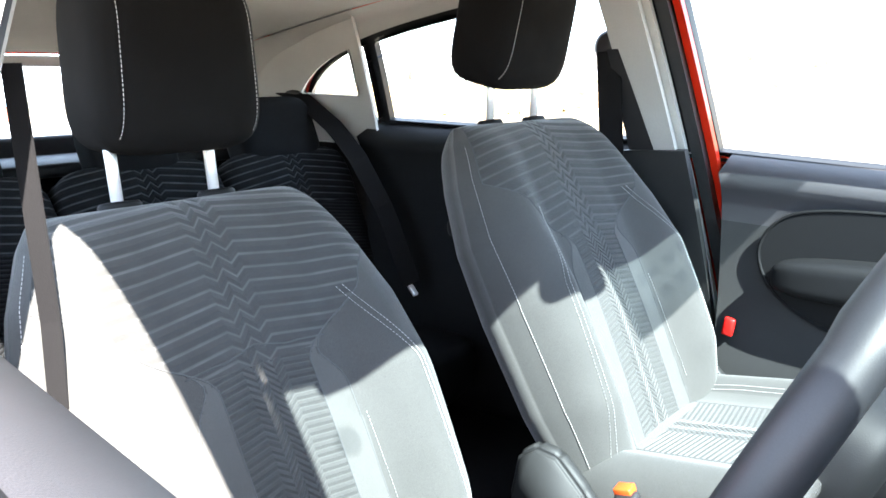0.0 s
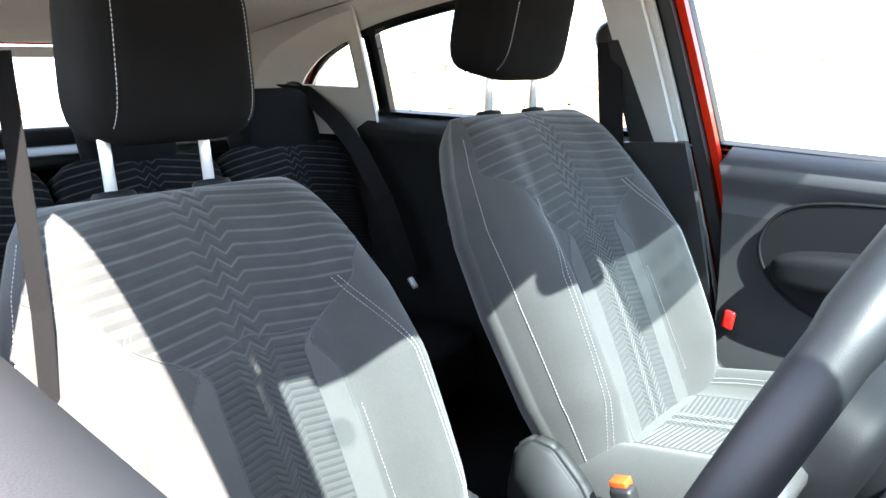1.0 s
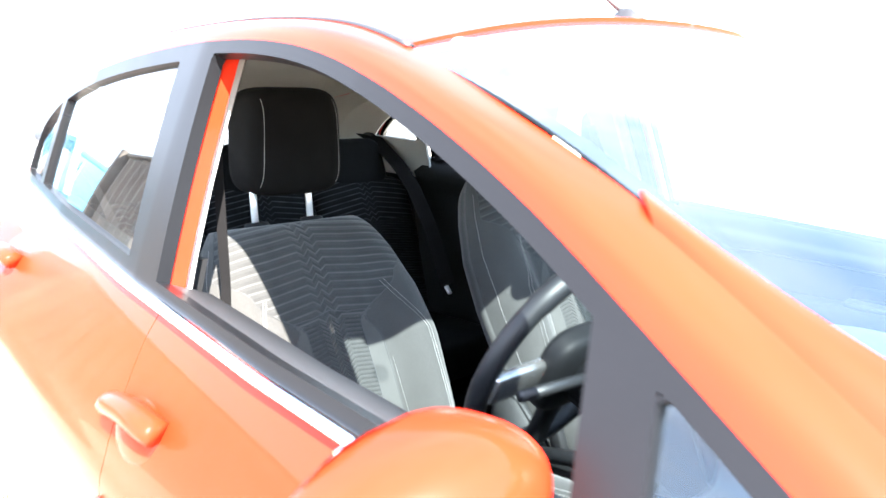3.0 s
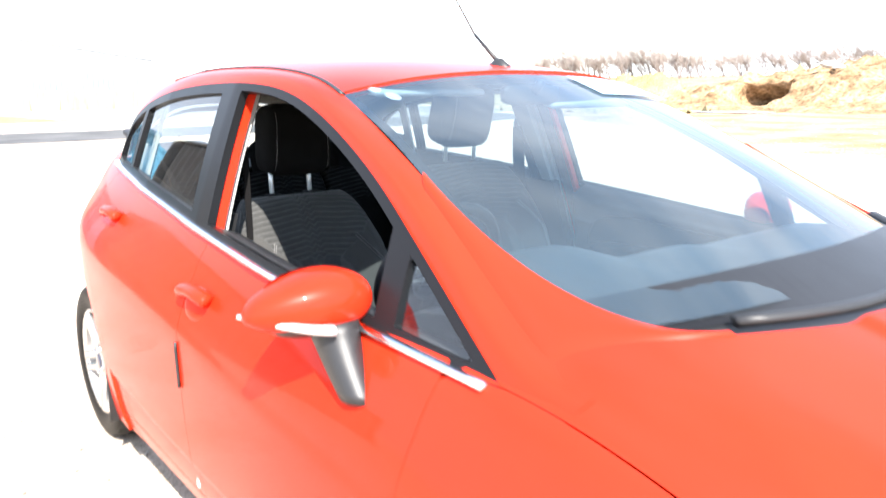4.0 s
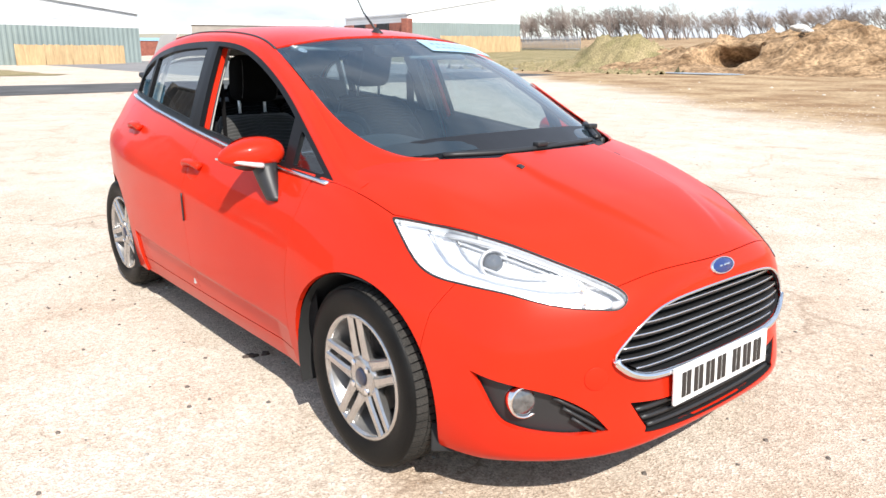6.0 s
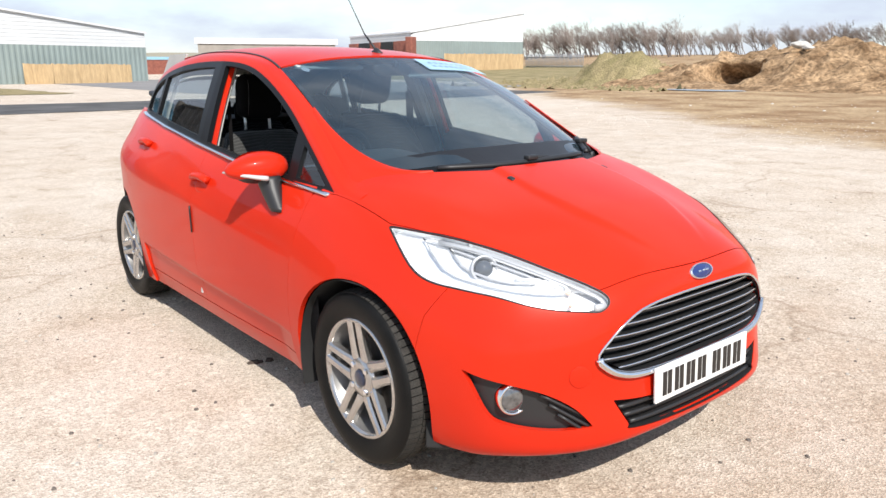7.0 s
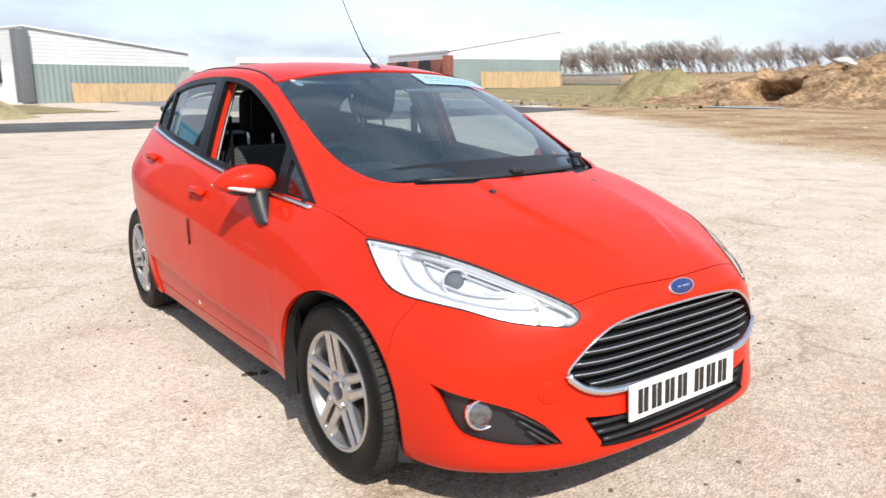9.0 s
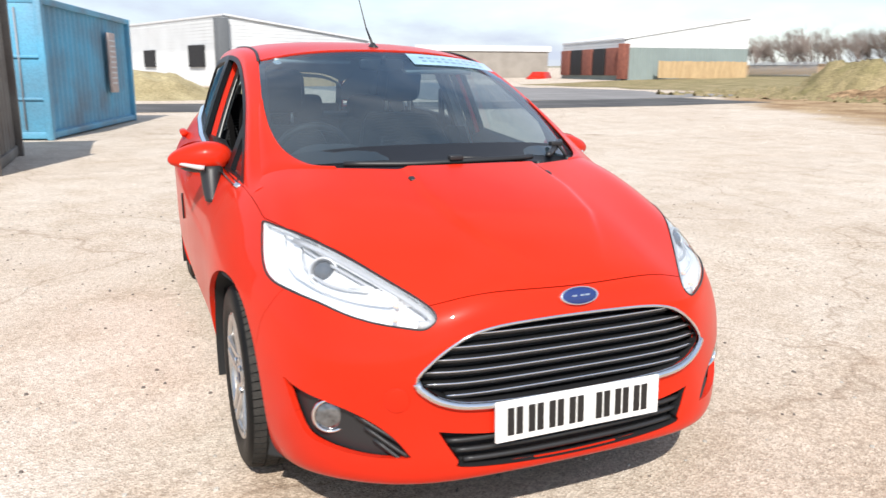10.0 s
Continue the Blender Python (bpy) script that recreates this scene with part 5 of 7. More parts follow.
def front_seat(y, base, lean, label, nod=(0, 0), tip=24, shift=0.0):
    """A front seat: ribbed backrest with bolsters and stitching, cushion, headrest on two posts, side cover."""
    m = Matrix.Translation((base[0], y, base[1])) @ Matrix.Rotation(radians(-lean), 4, "Y")
    nu, nv = 160, 120

    def back_fn(i, j):
        s = SL * (j / (nv - 1)) ** .92
        hw = back_half(s)
        if i < 120:
            r = math.sin(math.pi * (i / 120 - .5))
            r = max(-.9995, min(.9995, r * (1 - .0) if abs(r) > .9 else r))
            return (back_front(r, s), r * hw, s)
        r = math.cos(math.pi * (i - 120) / 40)
        top = math.sqrt(max(0, 1 - (max(0, s - (SL - .06)) / .0605) ** 2))
        return (-.075 * math.sqrt(max(0, 1 - abs(r) ** 5)) * (.2 + .8 * top) - .004, r * hw, s)

    def pick(i, j):
        if i >= 119:
            return 0
        s = SL * ((j + .5) / (nv - 1)) ** .92
        w = abs(math.sin(math.pi * ((i + .5) / 120 - .5))) * back_half(s)
        ie = insert_edge(s)
        return 1 if w < ie else (2 if w < band_edge(s) else 0)

    back = grid_mesh("front_seat", back_fn, nu, nv, (BOLSTER, RIBBED, BAND), pick, car, label=label)
    back.matrix_local = m
    ss = np.linspace(.01, .595, 60)
    for sg in (-1, 1):
        path = [back_point(sg * insert_edge(s), s, .0) for s in ss]
        tube("seam", [p for p, n in path], .0012, SEAM, back, "", 5)
        low = [back_point(sg * band_edge(s), s, .0) for s in np.linspace(.01, .375, 40)]
        tube("seam", [p for p, n in low], .0011, SEAM, back, "", 5)
        st = [back_point(sg * (insert_edge(s) + .051), s, .0005) for s in np.linspace(.06, .26, 30)]
        stitched("seam_thread", [p for p, n in st], [n for p, n in st], back)
        for off in (0, .0085):
            arc = [back_point(sg * (min(.93 * back_half(s), .205 + .0 * s) - off - .055 * max(0, (s - .30)) / .12 * (s > .30)), s, .0006) for s in np.linspace(.03, .43, 46)]
            stitched("seam_thread", [p for p, n in arc], [n for p, n in arc], back)
        # piping down the flank of the backrest
        fl = [back_point(sg * .975 * back_half(s), s, .001) for s in np.linspace(.02, .56, 60)]
        stitched("seam_thread", [p for p, n in fl], [n for p, n in fl], back)
    yoke = [back_point(w, .375 + .25 * max(0, .045 - abs(w)) - .12 * max(0, abs(w) - .06), .0) for w in np.linspace(-.10, .10, 25)]
    tube("seam", [p for p, n in yoke], .0012, SEAM, back, "", 5)
    # headrest
    hm = Matrix.Translation((.055 + nod[0], shift, SL + .170 + nod[1])) @ Matrix.Rotation(radians(tip), 4, "Y")
    hr = puff("headrest", (.062, .120, .114), .42, (0, 0, 0), HEADCLOTH, back, "black cloth headrest with pale stitched edges", 0, taper=.06, swell=.10)
    hr.matrix_local = hm
    for sg in (-1, 1):
        pts = []
        for t in np.linspace(-1.0, 1.0, 40):
            pts.append(Vector((.0690 * max(.05, 1 - abs(t) ** 4.5) ** .45, sg * (.090 - .004 * t), t * .106)))
        stitched("seam_thread", pts, [Vector((1, 0, 0))] * len(pts), hr)
        tube("headrest_post", [(-.030, sg * .068, SL - .03), (.038 + nod[0], sg * .068, SL + .13)], .0075, POSTM, back, "polished steel post", 12)
        bm = bmesh.new()
        lathe(bm, [(.024, -.03), (.024, .006), (.021, .010), (.010, .011)], 24, Matrix.Translation((-.010, sg * .068, SL + .003)) @ Matrix.Rotation(radians(20), 4, "Y") @ Matrix.Diagonal((.8, 1.15, 1, 1)))
        part("post_collar", bm, TRIMDARK, back, "black plastic post collar")

    # cushion, in its own frame with z running forward
    cm = Matrix.Translation((base[0] - .04, y, base[1] - .035)) @ Matrix.Rotation(radians(90 - 8), 4, "Y")

    def cush_half(s):
        return float(np.interp(s, (0, .1, .35, .5, .55), (.225, .245, .250, .235, .20)))

    def cush_top(r, s):
        a = abs(r)
        q = min(1, max(0, (a - .50) / .3))
        bol = .034 * q * q * (3 - 2 * q)
        end = math.sqrt(max(0, 1 - (max(0, s - .47) / .0805) ** 2))
        return -(.055 + bol) * math.sqrt(max(0, 1 - a ** 9)) * (.1 + .9 * end)

    def cush_fn(i, j):
        s = .55 * j / 43
        hw = cush_half(s)
        if i < 72:
            r = math.sin(math.pi * (i / 72 - .5))
            return (cush_top(r, s), r * hw, s)
        r = math.cos(math.pi * (i - 72) / 24)
        return (.09 * math.sqrt(max(0, 1 - abs(r) ** 6)), r * hw, s)

    def cush_pick(i, j):
        s = .55 * (j + .5) / 43
        w = abs(math.sin(math.pi * ((i + .5) / 72 - .5))) * cush_half(s) if i < 71 else 1
        return 1 if (w < .115 and .10 < s < .40) else (2 if w < .15 else 0)

    cu = grid_mesh("seat_cushion", cush_fn, 96, 44, (BOLSTER, RIBBED, BAND), cush_pick, back, label="grey cloth seat cushion with a ribbed centre")
    cu.matrix_local = m.inverted() @ cm
    for sg in (-1, 1):
        for off in (0, .0085):
            pts = []
            for t in np.linspace(0, 1, 40):
                s = .06 + .40 * t
                w = sg * (.165 - off - .03 * max(0, .25 - t))
                pts.append(m.inverted() @ cm @ Vector((cush_top(w / cush_half(s), s) - .0008, w, s)))
            nn = (m.inverted() @ cm).to_3x3() @ Vector((-1, 0, 0))
            stitched("seam_thread", pts, [nn] * 40, back)
        pts = [m.inverted() @ cm @ Vector((cush_top(sg * .115 / cush_half(s), s), sg * .115, s)) for s in np.linspace(.02, .50, 30)]
        tube("seam", pts, .0012, SEAM, back, "", 5)
    # plastic hinge covers at the hips
    for sg in (-1, 1):
        bm = bmesh.new()
        prof = [(.06, -.12), (.08, -.03), (.045, .03), (.0, .075), (-.04, .080), (-.07, .06), (-.09, -.02), (-.08, -.12)]
        o1 = [bm.verts.new((a, sg * .248, b)) for a, b in prof]
        o2 = [bm.verts.new((a, sg * .282, b)) for a, b in prof]
        bm.faces.new(o1)
        bm.faces.new(o2[::-1])
        for k in range(len(prof)):
            bm.faces.new((o1[k], o1[(k + 1) % len(prof)], o2[(k + 1) % len(prof)], o2[k]))
        bmesh.ops.bevel(bm, geom=list(bm.edges), offset=.008, segments=4, affect="EDGES")
        sc = part("hinge_cover", bm, TRIMMID, back, "dark plastic hinge cover")
        sc.matrix_local = Matrix.Rotation(radians(lean), 4, "Y")
    rail = boxed("seat_rail", (.45, .40, .10), (0, 0, 0), TRIMDARK, back, bevel=.02)
    rail.matrix_local = m.inverted() @ Matrix.Translation((base[0] + .16, y, base[1] - .17))
    return back


front_seat(.318, (-1.310, .527), 25, "grey cloth passenger seat with ribbed insert and pale stitching", (.022, -.010), 40)
front_seat(-.320, (-1.388, .466), 26.5, "grey cloth driver's seat with ribbed insert, partly in sun", (0, 0), 28, .020)

# rear bench
RB = Matrix.Translation((-2.24, 0, .50)) @ Matrix.Rotation(radians(-20), 4, "Y")
for y0, y1 in ((-.60, -.20), (-.195, .195), (.20, .60)):
    hw = (y1 - y0) / 2
    b = puff("rear_backrest", (.075, hw, .262), .28, (0, 0, .262), RIBBEDREAR, car, "ribbed cloth rear seat back, darkened for cabin shade")
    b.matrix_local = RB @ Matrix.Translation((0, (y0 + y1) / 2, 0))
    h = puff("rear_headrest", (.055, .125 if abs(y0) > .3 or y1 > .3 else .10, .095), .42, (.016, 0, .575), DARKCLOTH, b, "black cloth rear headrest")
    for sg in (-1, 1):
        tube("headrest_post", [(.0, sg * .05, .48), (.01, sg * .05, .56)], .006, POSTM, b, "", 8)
# the cushion's near-black colour includes the shade behind the front seats
puff("rear_cushion", (.26, .60, .075), .3, (-2.10, 0, .47), DARKCLOTH, car, "cloth rear seat cushion, darkened for cabin shade")
boxed("parcel_shelf", (.46, 1.06, .03), (-2.72, 0, 1.00), TRIMDARK, car, bevel=.01, label="black parcel shelf")
boxed("tail_shelf", (.08, .72, .095), (-3.01, 0, 1.017), TRIMDARK, car, bevel=.01, label="charcoal tailgate lining under the rear window")
boxed("boot_back", (.03, 1.2, .75), (-2.62, 0, .62), CARPET, car)

# roof lining and pale pillar trims
shell("headliner", *skin(roof_skin, 0, 2.9, .02, 5, 40, 60), 0, LINER, car, (-1, 1), "pale grey cloth roof lining", offset=-.035)
shell("tail_lining", *skin(rear_skin, 0, 3, 0, 3, 40, 40, [lambda p, u, v: np.maximum(np.maximum(u - 2.45, .45 - v), v - 2.5)]), 0, TRIMPALE, car, (-1, 1), offset=-.05)
for s in (-1, 1):
    shell("rail_trim", *skin(rail_skin, 1.6, 12.9, 0, 2, 140, 14), 0, LINER, car, (s,), "pale trim along the pillar and roof rail", offset=-.028, centre=(-1.2, 0, 1.0))
    shell("rear_pillar_trim", *side_sheet([lambda p: -2.225 + .12 * (p[:, 2] - 1) - p[:, 0], lambda p: -np.minimum(W_BACK(p) - .010, p[:, 2] - belt_z(p[:, 0]) - .085), lambda p: p[:, 2] - belt_z(p[:, 0]) + .05], -.055), .01, LINER, car, (s,), "grey rear pillar trim round the small window", centre=(-1.2, 0, 1.0))


def post_line(x0, lean_, z, inset, s):
    x = x0 + lean_ * (z - 1)
    return Vector((x, s * (float(side_w(x, z)) - inset), z))


def post(name, x0, lean_, z0, z1, inset, size, material, label, s, parent=car, seg=10):
    """An upright swept along the leaning side of the car."""
    vs, fs = [], []
    for i in range(seg + 1):
        z = z0 + (z1 - z0) * i / seg
        c = post_line(x0, lean_, z, inset, s)
        for dx, dy in ((-1, -1), (-.8, 1), (.8, 1), (1, -1)):
            vs.append(c + Vector((dx * size[0] / 2, s * dy * size[1] / 2, 0)))
    for i in range(seg):
        for j in range(4):
            fs.append((i * 4 + j, i * 4 + (j + 1) % 4, i * 4 + 4 + (j + 1) % 4, i * 4 + 4 + j))
    fs += [(3, 2, 1, 0), tuple(seg * 4 + k for k in range(4))]
    return obj(name, vs, fs, material, parent, label)


for s in (-1, 1):
    if s < 0:
        post("door_post", -1.361, -.11, .50, 1.335, .038, (.022, .026), PAINT, "red door post", s)
        post("door_seal", -1.383, -.11, .30, 1.33, .062, (.018, .024), TRIMPALE, "pale door seal", s)
        post("weatherstrip", -1.402, -.11, .30, 1.33, .074, (.020, .022), BLACK, "black rubber door seal", s)
    else:
        post("door_post", -1.346, -.11, .50, 1.335, .040, (.016, .022), PAINT, "red door post", s)
        post("weatherstrip", -1.366, -.11, .30, 1.33, .060, (.024, .030), BLACK, "black rubber door seal", s)
        post("door_seal", -1.390, -.11, .30, 1.33, .086, (.020, .018), TRIMPALE, "pale door seal", s)
    post("pillar_trim", -1.428 - .03 * (s < 0), -.11, .998, 1.335, .105 - .028 * (s < 0), (.078, .035), TRIMPALE, "pale upper door pillar trim", s)
    # one trim on both sides; the driver's colour is darkened to offset the sun
    post("pillar_trim", -1.43 - .03 * (s < 0), -.08, .30, 1.0, .120 - .028 * (s < 0), (.14 if s > 0 else .07, .05), TRIMMID if s > 0 else TRIMDARK, "lower door pillar trim, darkened on the driver's side", s)
    # belt
    an = Vector((-1.512, s * .574, 1.207 - .03 * (s < 0)))
    bm = bmesh.new()
    lathe(bm, [(.030, -.016), (.034, 0), (.026, .014), (.0, .016)], 24, facing(an, (.35, -s * .9, 0)))
    anchor = part("belt_anchor", bm, BLACK, car, "black seat belt anchor with grey webbing")
    path = [an + Vector((.01, -s * .026, -.01)), an + Vector((.016, -s * .024, -.25)), an + Vector((.038, s * .0, -.55)), an + Vector((.05, s * .03, -.85))]
    vs, fs = [], []
    for i in range(25):
        t = i / 24 * 3
        k = min(2, int(t))
        p = path[k].lerp(path[k + 1], t - k)
        turn_ = Vector((.022, s * .008, 0)) if s > 0 else Vector((.004, .007, 0))
        for d in (turn_, -turn_):
            vs += [p + d, p + d + Vector((0, -s * .002, 0))]
    for i in range(24):
        o = i * 4
        for a, b in ((0, 2), (3, 1), (1, 0), (2, 3)):
            fs.append((o + a, o + b, o + b + 4, o + a + 4))
    obj("belt_webbing", vs, fs, STRAP, anchor, "dark grey belt webbing")
    boxed("belt_slot", (.05, .03, .04), tuple(an + Vector((.01, -s * -.012, .09))), TRIMPALE, anchor, (0, -10, 0), .008)
    # dark slot in the pillar trim where the webbing drops in
    if s > 0:
        vs = [post_line(-1.468, -.11, z_, .121, s) + Vector((dx, 0, 0)) for z_, dx in ((1.20, -.010), (1.20, .014), (1.0, .034), (1.0, -.020))]
        vs += [v_ + Vector((0, s * .02, 0)) for v_ in vs]
        obj("belt_slot_recess", vs, [(0, 1, 2, 3), (7, 6, 5, 4), (0, 4, 5, 1), (1, 5, 6, 2), (2, 6, 7, 3), (3, 7, 4, 0)], BLACK, car, "black slot behind the belt webbing")
    # rear belts
    rb = [Vector((-2.56, s * .540, 1.170)), Vector((-2.44, s * .522, 1.140)), Vector((-2.29, s * .510, 1.055)), Vector((-2.205, s * .505, .98)), Vector((-2.11, s * .505, .84)), Vector((-2.04, s * .51, .66))]
    boxed("rear_belt_slot", (.15, .040, .028), (-2.53, s * .545, 1.163), BLACK, car, (0, 14, 0), .01, "black slot for the rear belt")
    vs, fs = [], []
    for i in range(19):
        t = i / 18 * 5
        k = min(4, int(t))
        p = rb[k].lerp(rb[k + 1], t - k)
        vs += [p + Vector((.012, s * .018, .012)), p + Vector((-.012, -s * .018, -.006)), p + Vector((-.012, -s * .018, -.009)), p + Vector((.012, s * .018, .009))]
    for i in range(18):
        fs += [(i * 4 + j, i * 4 + (j + 1) % 4, i * 4 + 4 + (j + 1) % 4, i * 4 + 4 + j) for j in range(4)]
    obj("rear_belt", vs, fs, STRAP, car, "dark rear seat belt")
    boxed("belt_tongue", (.032, .016, .010), (-2.035, s * .51, .645), POSTM, car, (0, 50, 0), .003, "steel belt tongue")

    # door cards
    def card(name, xa, xb, z0, material, label):
        """A door's inner panel: padded top roll, flat middle and thicker base."""
        vs, fs = [], []
        nx, nz = 30, 22
        for i in range(nx):
            x = xa + (xb - xa) * i / (nx - 1)
            zt = float(belt_z(x)) + .012
            for j in range(nz):
                t = j / (nz - 1)
                z = z0 + (zt - z0) * t
                ins = .070 + .028 * math.exp(-((t - .96) / .05) ** 2) + .035 * math.exp(-((t - .30) / .22) ** 2) - .068 * max(0, t - .95) / .05
                vs.append((x, s * (float(np.interp(x, belt_x, belt_ws)) - ins), z))
        for i in range(nx - 1):
            for j in range(nz - 1):
                fs.append((i * nz + j, i * nz + j + 1, (i + 1) * nz + j + 1, (i + 1) * nz + j))
        ob = obj(name, vs, fs, material, car, label, smooth=True)
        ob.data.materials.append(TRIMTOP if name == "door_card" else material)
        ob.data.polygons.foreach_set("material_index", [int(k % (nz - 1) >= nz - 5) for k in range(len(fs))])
        return ob

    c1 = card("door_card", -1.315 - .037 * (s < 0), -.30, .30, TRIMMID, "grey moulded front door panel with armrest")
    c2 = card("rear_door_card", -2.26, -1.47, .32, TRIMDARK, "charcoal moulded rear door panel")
    yw = lambda x: s * (float(np.interp(x, belt_x, belt_ws)) - .085)
    # armrest scoop: outlined recess, pull and armrest
    loop = [(-1.235, .80), (-1.20, .865), (-1.12, .888), (-.95, .885), (-.70, .872), (-.45, .862), (-.45, .60), (-.70, .61), (-.95, .625), (-1.10, .66), (-1.20, .72)]
    lp = smooth_outline(loop, 5)
    tube("panel_groove", [(a, yw(a) - s * .004, b) for a, b in lp], .0035, TRIMDARK, c1, "dark groove round the armrest", 6, closed=True)
    rc = bmesh.new()
    rc.faces.new([rc.verts.new((a, yw(a) - s * .0035, b)) for a, b in lp])
    part("panel_recess", rc, TRIMDARK, c1, "dark recess round the armrest")
    pf = puff("armrest", (.30, .045, .038), .45, (-.90, yw(-.9) - s * .030, .765), TRIMDARK, c1, "padded charcoal armrest")
    puff("door_pocket", (.40, .035, .07), .4, (-.80, yw(-.8) - s * .02, .47), TRIMMID, c1, "moulded door pocket")
    boxed("door_lever", (.10, .014, .028), (-.78, yw(-.78) - s * .012, .83), TRIMDARK, c1, bevel=.006)
    boxed("switch_panel", (.11, .05, .012), (-.78, yw(-.8) - s * .035, .806), BLACK, c1, (0, 4, 0), .004)
    bm = box_bm(bmesh.new(), (.023, .012, .040), (-1.282, yw(-1.28) - s * .018, .645), (0, 12, 0), .005)
    part("door_reflector", bm, REFLECT, c1, "red reflector on the door's rear edge")
    puff("armrest", (.20, .035, .03), .45, (-1.78, yw(-1.78) - s * .015, .80), TRIMDARK, c2)

for s in (-1, 1):
    boxed("sill_cover", (1.9, .10, .17), (-1.35, s * .715, .325), TRIMDARK, car, bevel=.02, label="charcoal plastic sill cover")

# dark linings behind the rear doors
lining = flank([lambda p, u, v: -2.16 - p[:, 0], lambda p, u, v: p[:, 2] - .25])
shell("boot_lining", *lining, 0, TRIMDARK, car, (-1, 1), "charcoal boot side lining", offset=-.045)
foot = skin(body_skin, 4.2, 6.6, 1, 8, 40, 40, [lambda p, u, v: .05 - p[:, 0], lambda p, u, v: -.25 - p[:, 0]])
for s in (-1, 1):
    shell("footwell_lining", *foot, 0, CARPET, car, (s,), offset=-.05)
boxed("bulkhead", (.04, 1.36, .62), (-.20, 0, .58), CARPET, car)

# orange buckles by the seats
for y_, s in ((.042, 1),):
    bk = boxed("belt_buckle", (.034, .024, .075), (-1.19, y_, .545), BLACK, car, (s * 8, -14, 0), .006, "black belt buckle with an orange button")
    boxed("buckle_button", (.026, .020, .012), (-1.203, y_, .583), BUCKLE, bk, (s * 8, -14, 0), .002, "orange release button")

# floor, tunnel, console
boxed("carpet", (2.0, 1.36, .03), (-1.30, 0, .262), CARPET, car, bevel=.004, label="dark floor carpet")
boxed("console", (.95, .17, .22), (-.95, 0, .37), TRIMDARK, car, bevel=.03, label="charcoal centre console")
tube("handbrake", [(-1.28, -.0, .50), (-1.10, 0, .545), (-1.02, 0, .575)], .017, LEATHER, car, "black handbrake lever", 10)
tube("gear_lever", [(-.78, 0, .46), (-.80, 0, .62)], .009, DARKMETAL, car, "", 8)
puff("gear_knob", (.026, .024, .034), .8, (-.80, 0, .645), LEATHER, car, "black gear knob", seg=(20, 14))

# dashboard
dash_rows = []
for y_ in np.linspace(-.69, .69, 47):
    hood = math.exp(-((y_ + .335) / .17) ** 4)
    mid = math.exp(-(y_ / .15) ** 4)
    edge = .16 * (abs(y_) / .69) ** 3
    dash_rows.append([(-.10 - edge, y_, .935), (-.27 - edge * .7, y_, .955), (-.40, y_, .955 + .030 * hood + .012 * mid), (-.50 - .05 * hood, y_, .945 + .055 * hood + .018 * mid), (-.545 - .06 * hood, y_, .905 + .06 * hood), (-.555 - .04 * mid, y_, .80), (-.545 - .05 * mid, y_, .68), (-.50, y_, .56), (-.40, y_, .50)])
ds = spline_surface(dash_rows)
uu, vv = [g.ravel() for g in np.meshgrid(np.linspace(0, 46, 93), np.linspace(0, 8, 41), indexing="ij")]
dp = ds(uu, vv)
dash = obj("dashboard", dp, [tuple(r) for r in np.array([(i * 41 + j, i * 41 + j + 1, (i + 1) * 41 + j + 1, (i + 1) * 41 + j) for i in range(92) for j in range(40)])], mat("dash_plastic", (0.042, 0.044, 0.047), 0.5, fine=0.2, bump=0.0006, bscale=500, scale=7), car, "charcoal soft dashboard", smooth=True)
for y_ in (-.60, .60, -.09, .09):
    bm = bmesh.new()
    lathe(bm, [(.048, -.02), (.050, .006), (.044, .010), (.040, .0), (.0, -.002)], 28, facing((-.575, y_, .83), (-1, 0, .15)))
    part("air_vent", bm, BLACK, dash, "round black air vent")
boxed("instrument_panel", (.02, .28, .10), (-.60, -.335, .905), GLOSSBLACK, dash, (0, -20, 0), .01)
boxed("radio_panel", (.03, .21, .16), (-.615, 0, .72), SILVER, dash, (0, -12, 0), .015, "silver radio panel")
boxed("glovebox_lid", (.02, .36, .16), (-.555, .36, .62), TRIMMID, dash, (0, 8, 0), .012)

# steering wheel
SW = Matrix.Translation((-.882, -.335, .900)) @ Matrix.Rotation(radians(-64), 4, "Y")
bm = bmesh.new()
seg, k = 72, 14
for i in range(seg):
    a = i * math.tau / seg
    for j in range(k):
        b = j * math.tau / k
        fat = .0140 + .0018 * (abs(math.cos(a)) > .7)
        r = .172 + fat * math.cos(b)
        bm.verts.new((r * math.cos(a), r * math.sin(a), fat * 1.08 * math.sin(b)))
bm.verts.ensure_lookup_table()
for i in range(seg):
    for j in range(k):
        bm.faces.new([bm.verts[q] for q in (i * k + j, ((i + 1) % seg) * k + j, ((i + 1) % seg) * k + (j + 1) % k, i * k + (j + 1) % k)])
bm.transform(SW)
wheel_ob = part("steering_wheel", bm, LEATHER, car, "black leather steering wheel with silver spoke inlays")
boss = puff("wheel_boss", (.066, .078, .024), .5, (0, 0, -.02), TRIMDARK, wheel_ob, "charcoal airbag boss")
boss.matrix_local = SW
for a0, mtl in ((90, SILVER), (-90, SILVER), (180, TRIMDARK)):
    sp = boxed("wheel_spoke", (.11, .045, .018), (.115, 0, -.012), mtl, wheel_ob, bevel=.006)
    sp.matrix_local = SW @ Matrix.Rotation(radians(a0), 4, "Z")
tube("column", [SW @ Vector((0, 0, -.03)), SW @ Vector((0, 0, -.26))], .045, TRIMDARK, car, "", 14)
for s in (-1, 1):
    tube("column_stalk", [SW @ Vector((.02, s * .04, -.06)), SW @ Vector((.02, s * .16, -.05))], .008, BLACK, car, "black column stalk", 8)

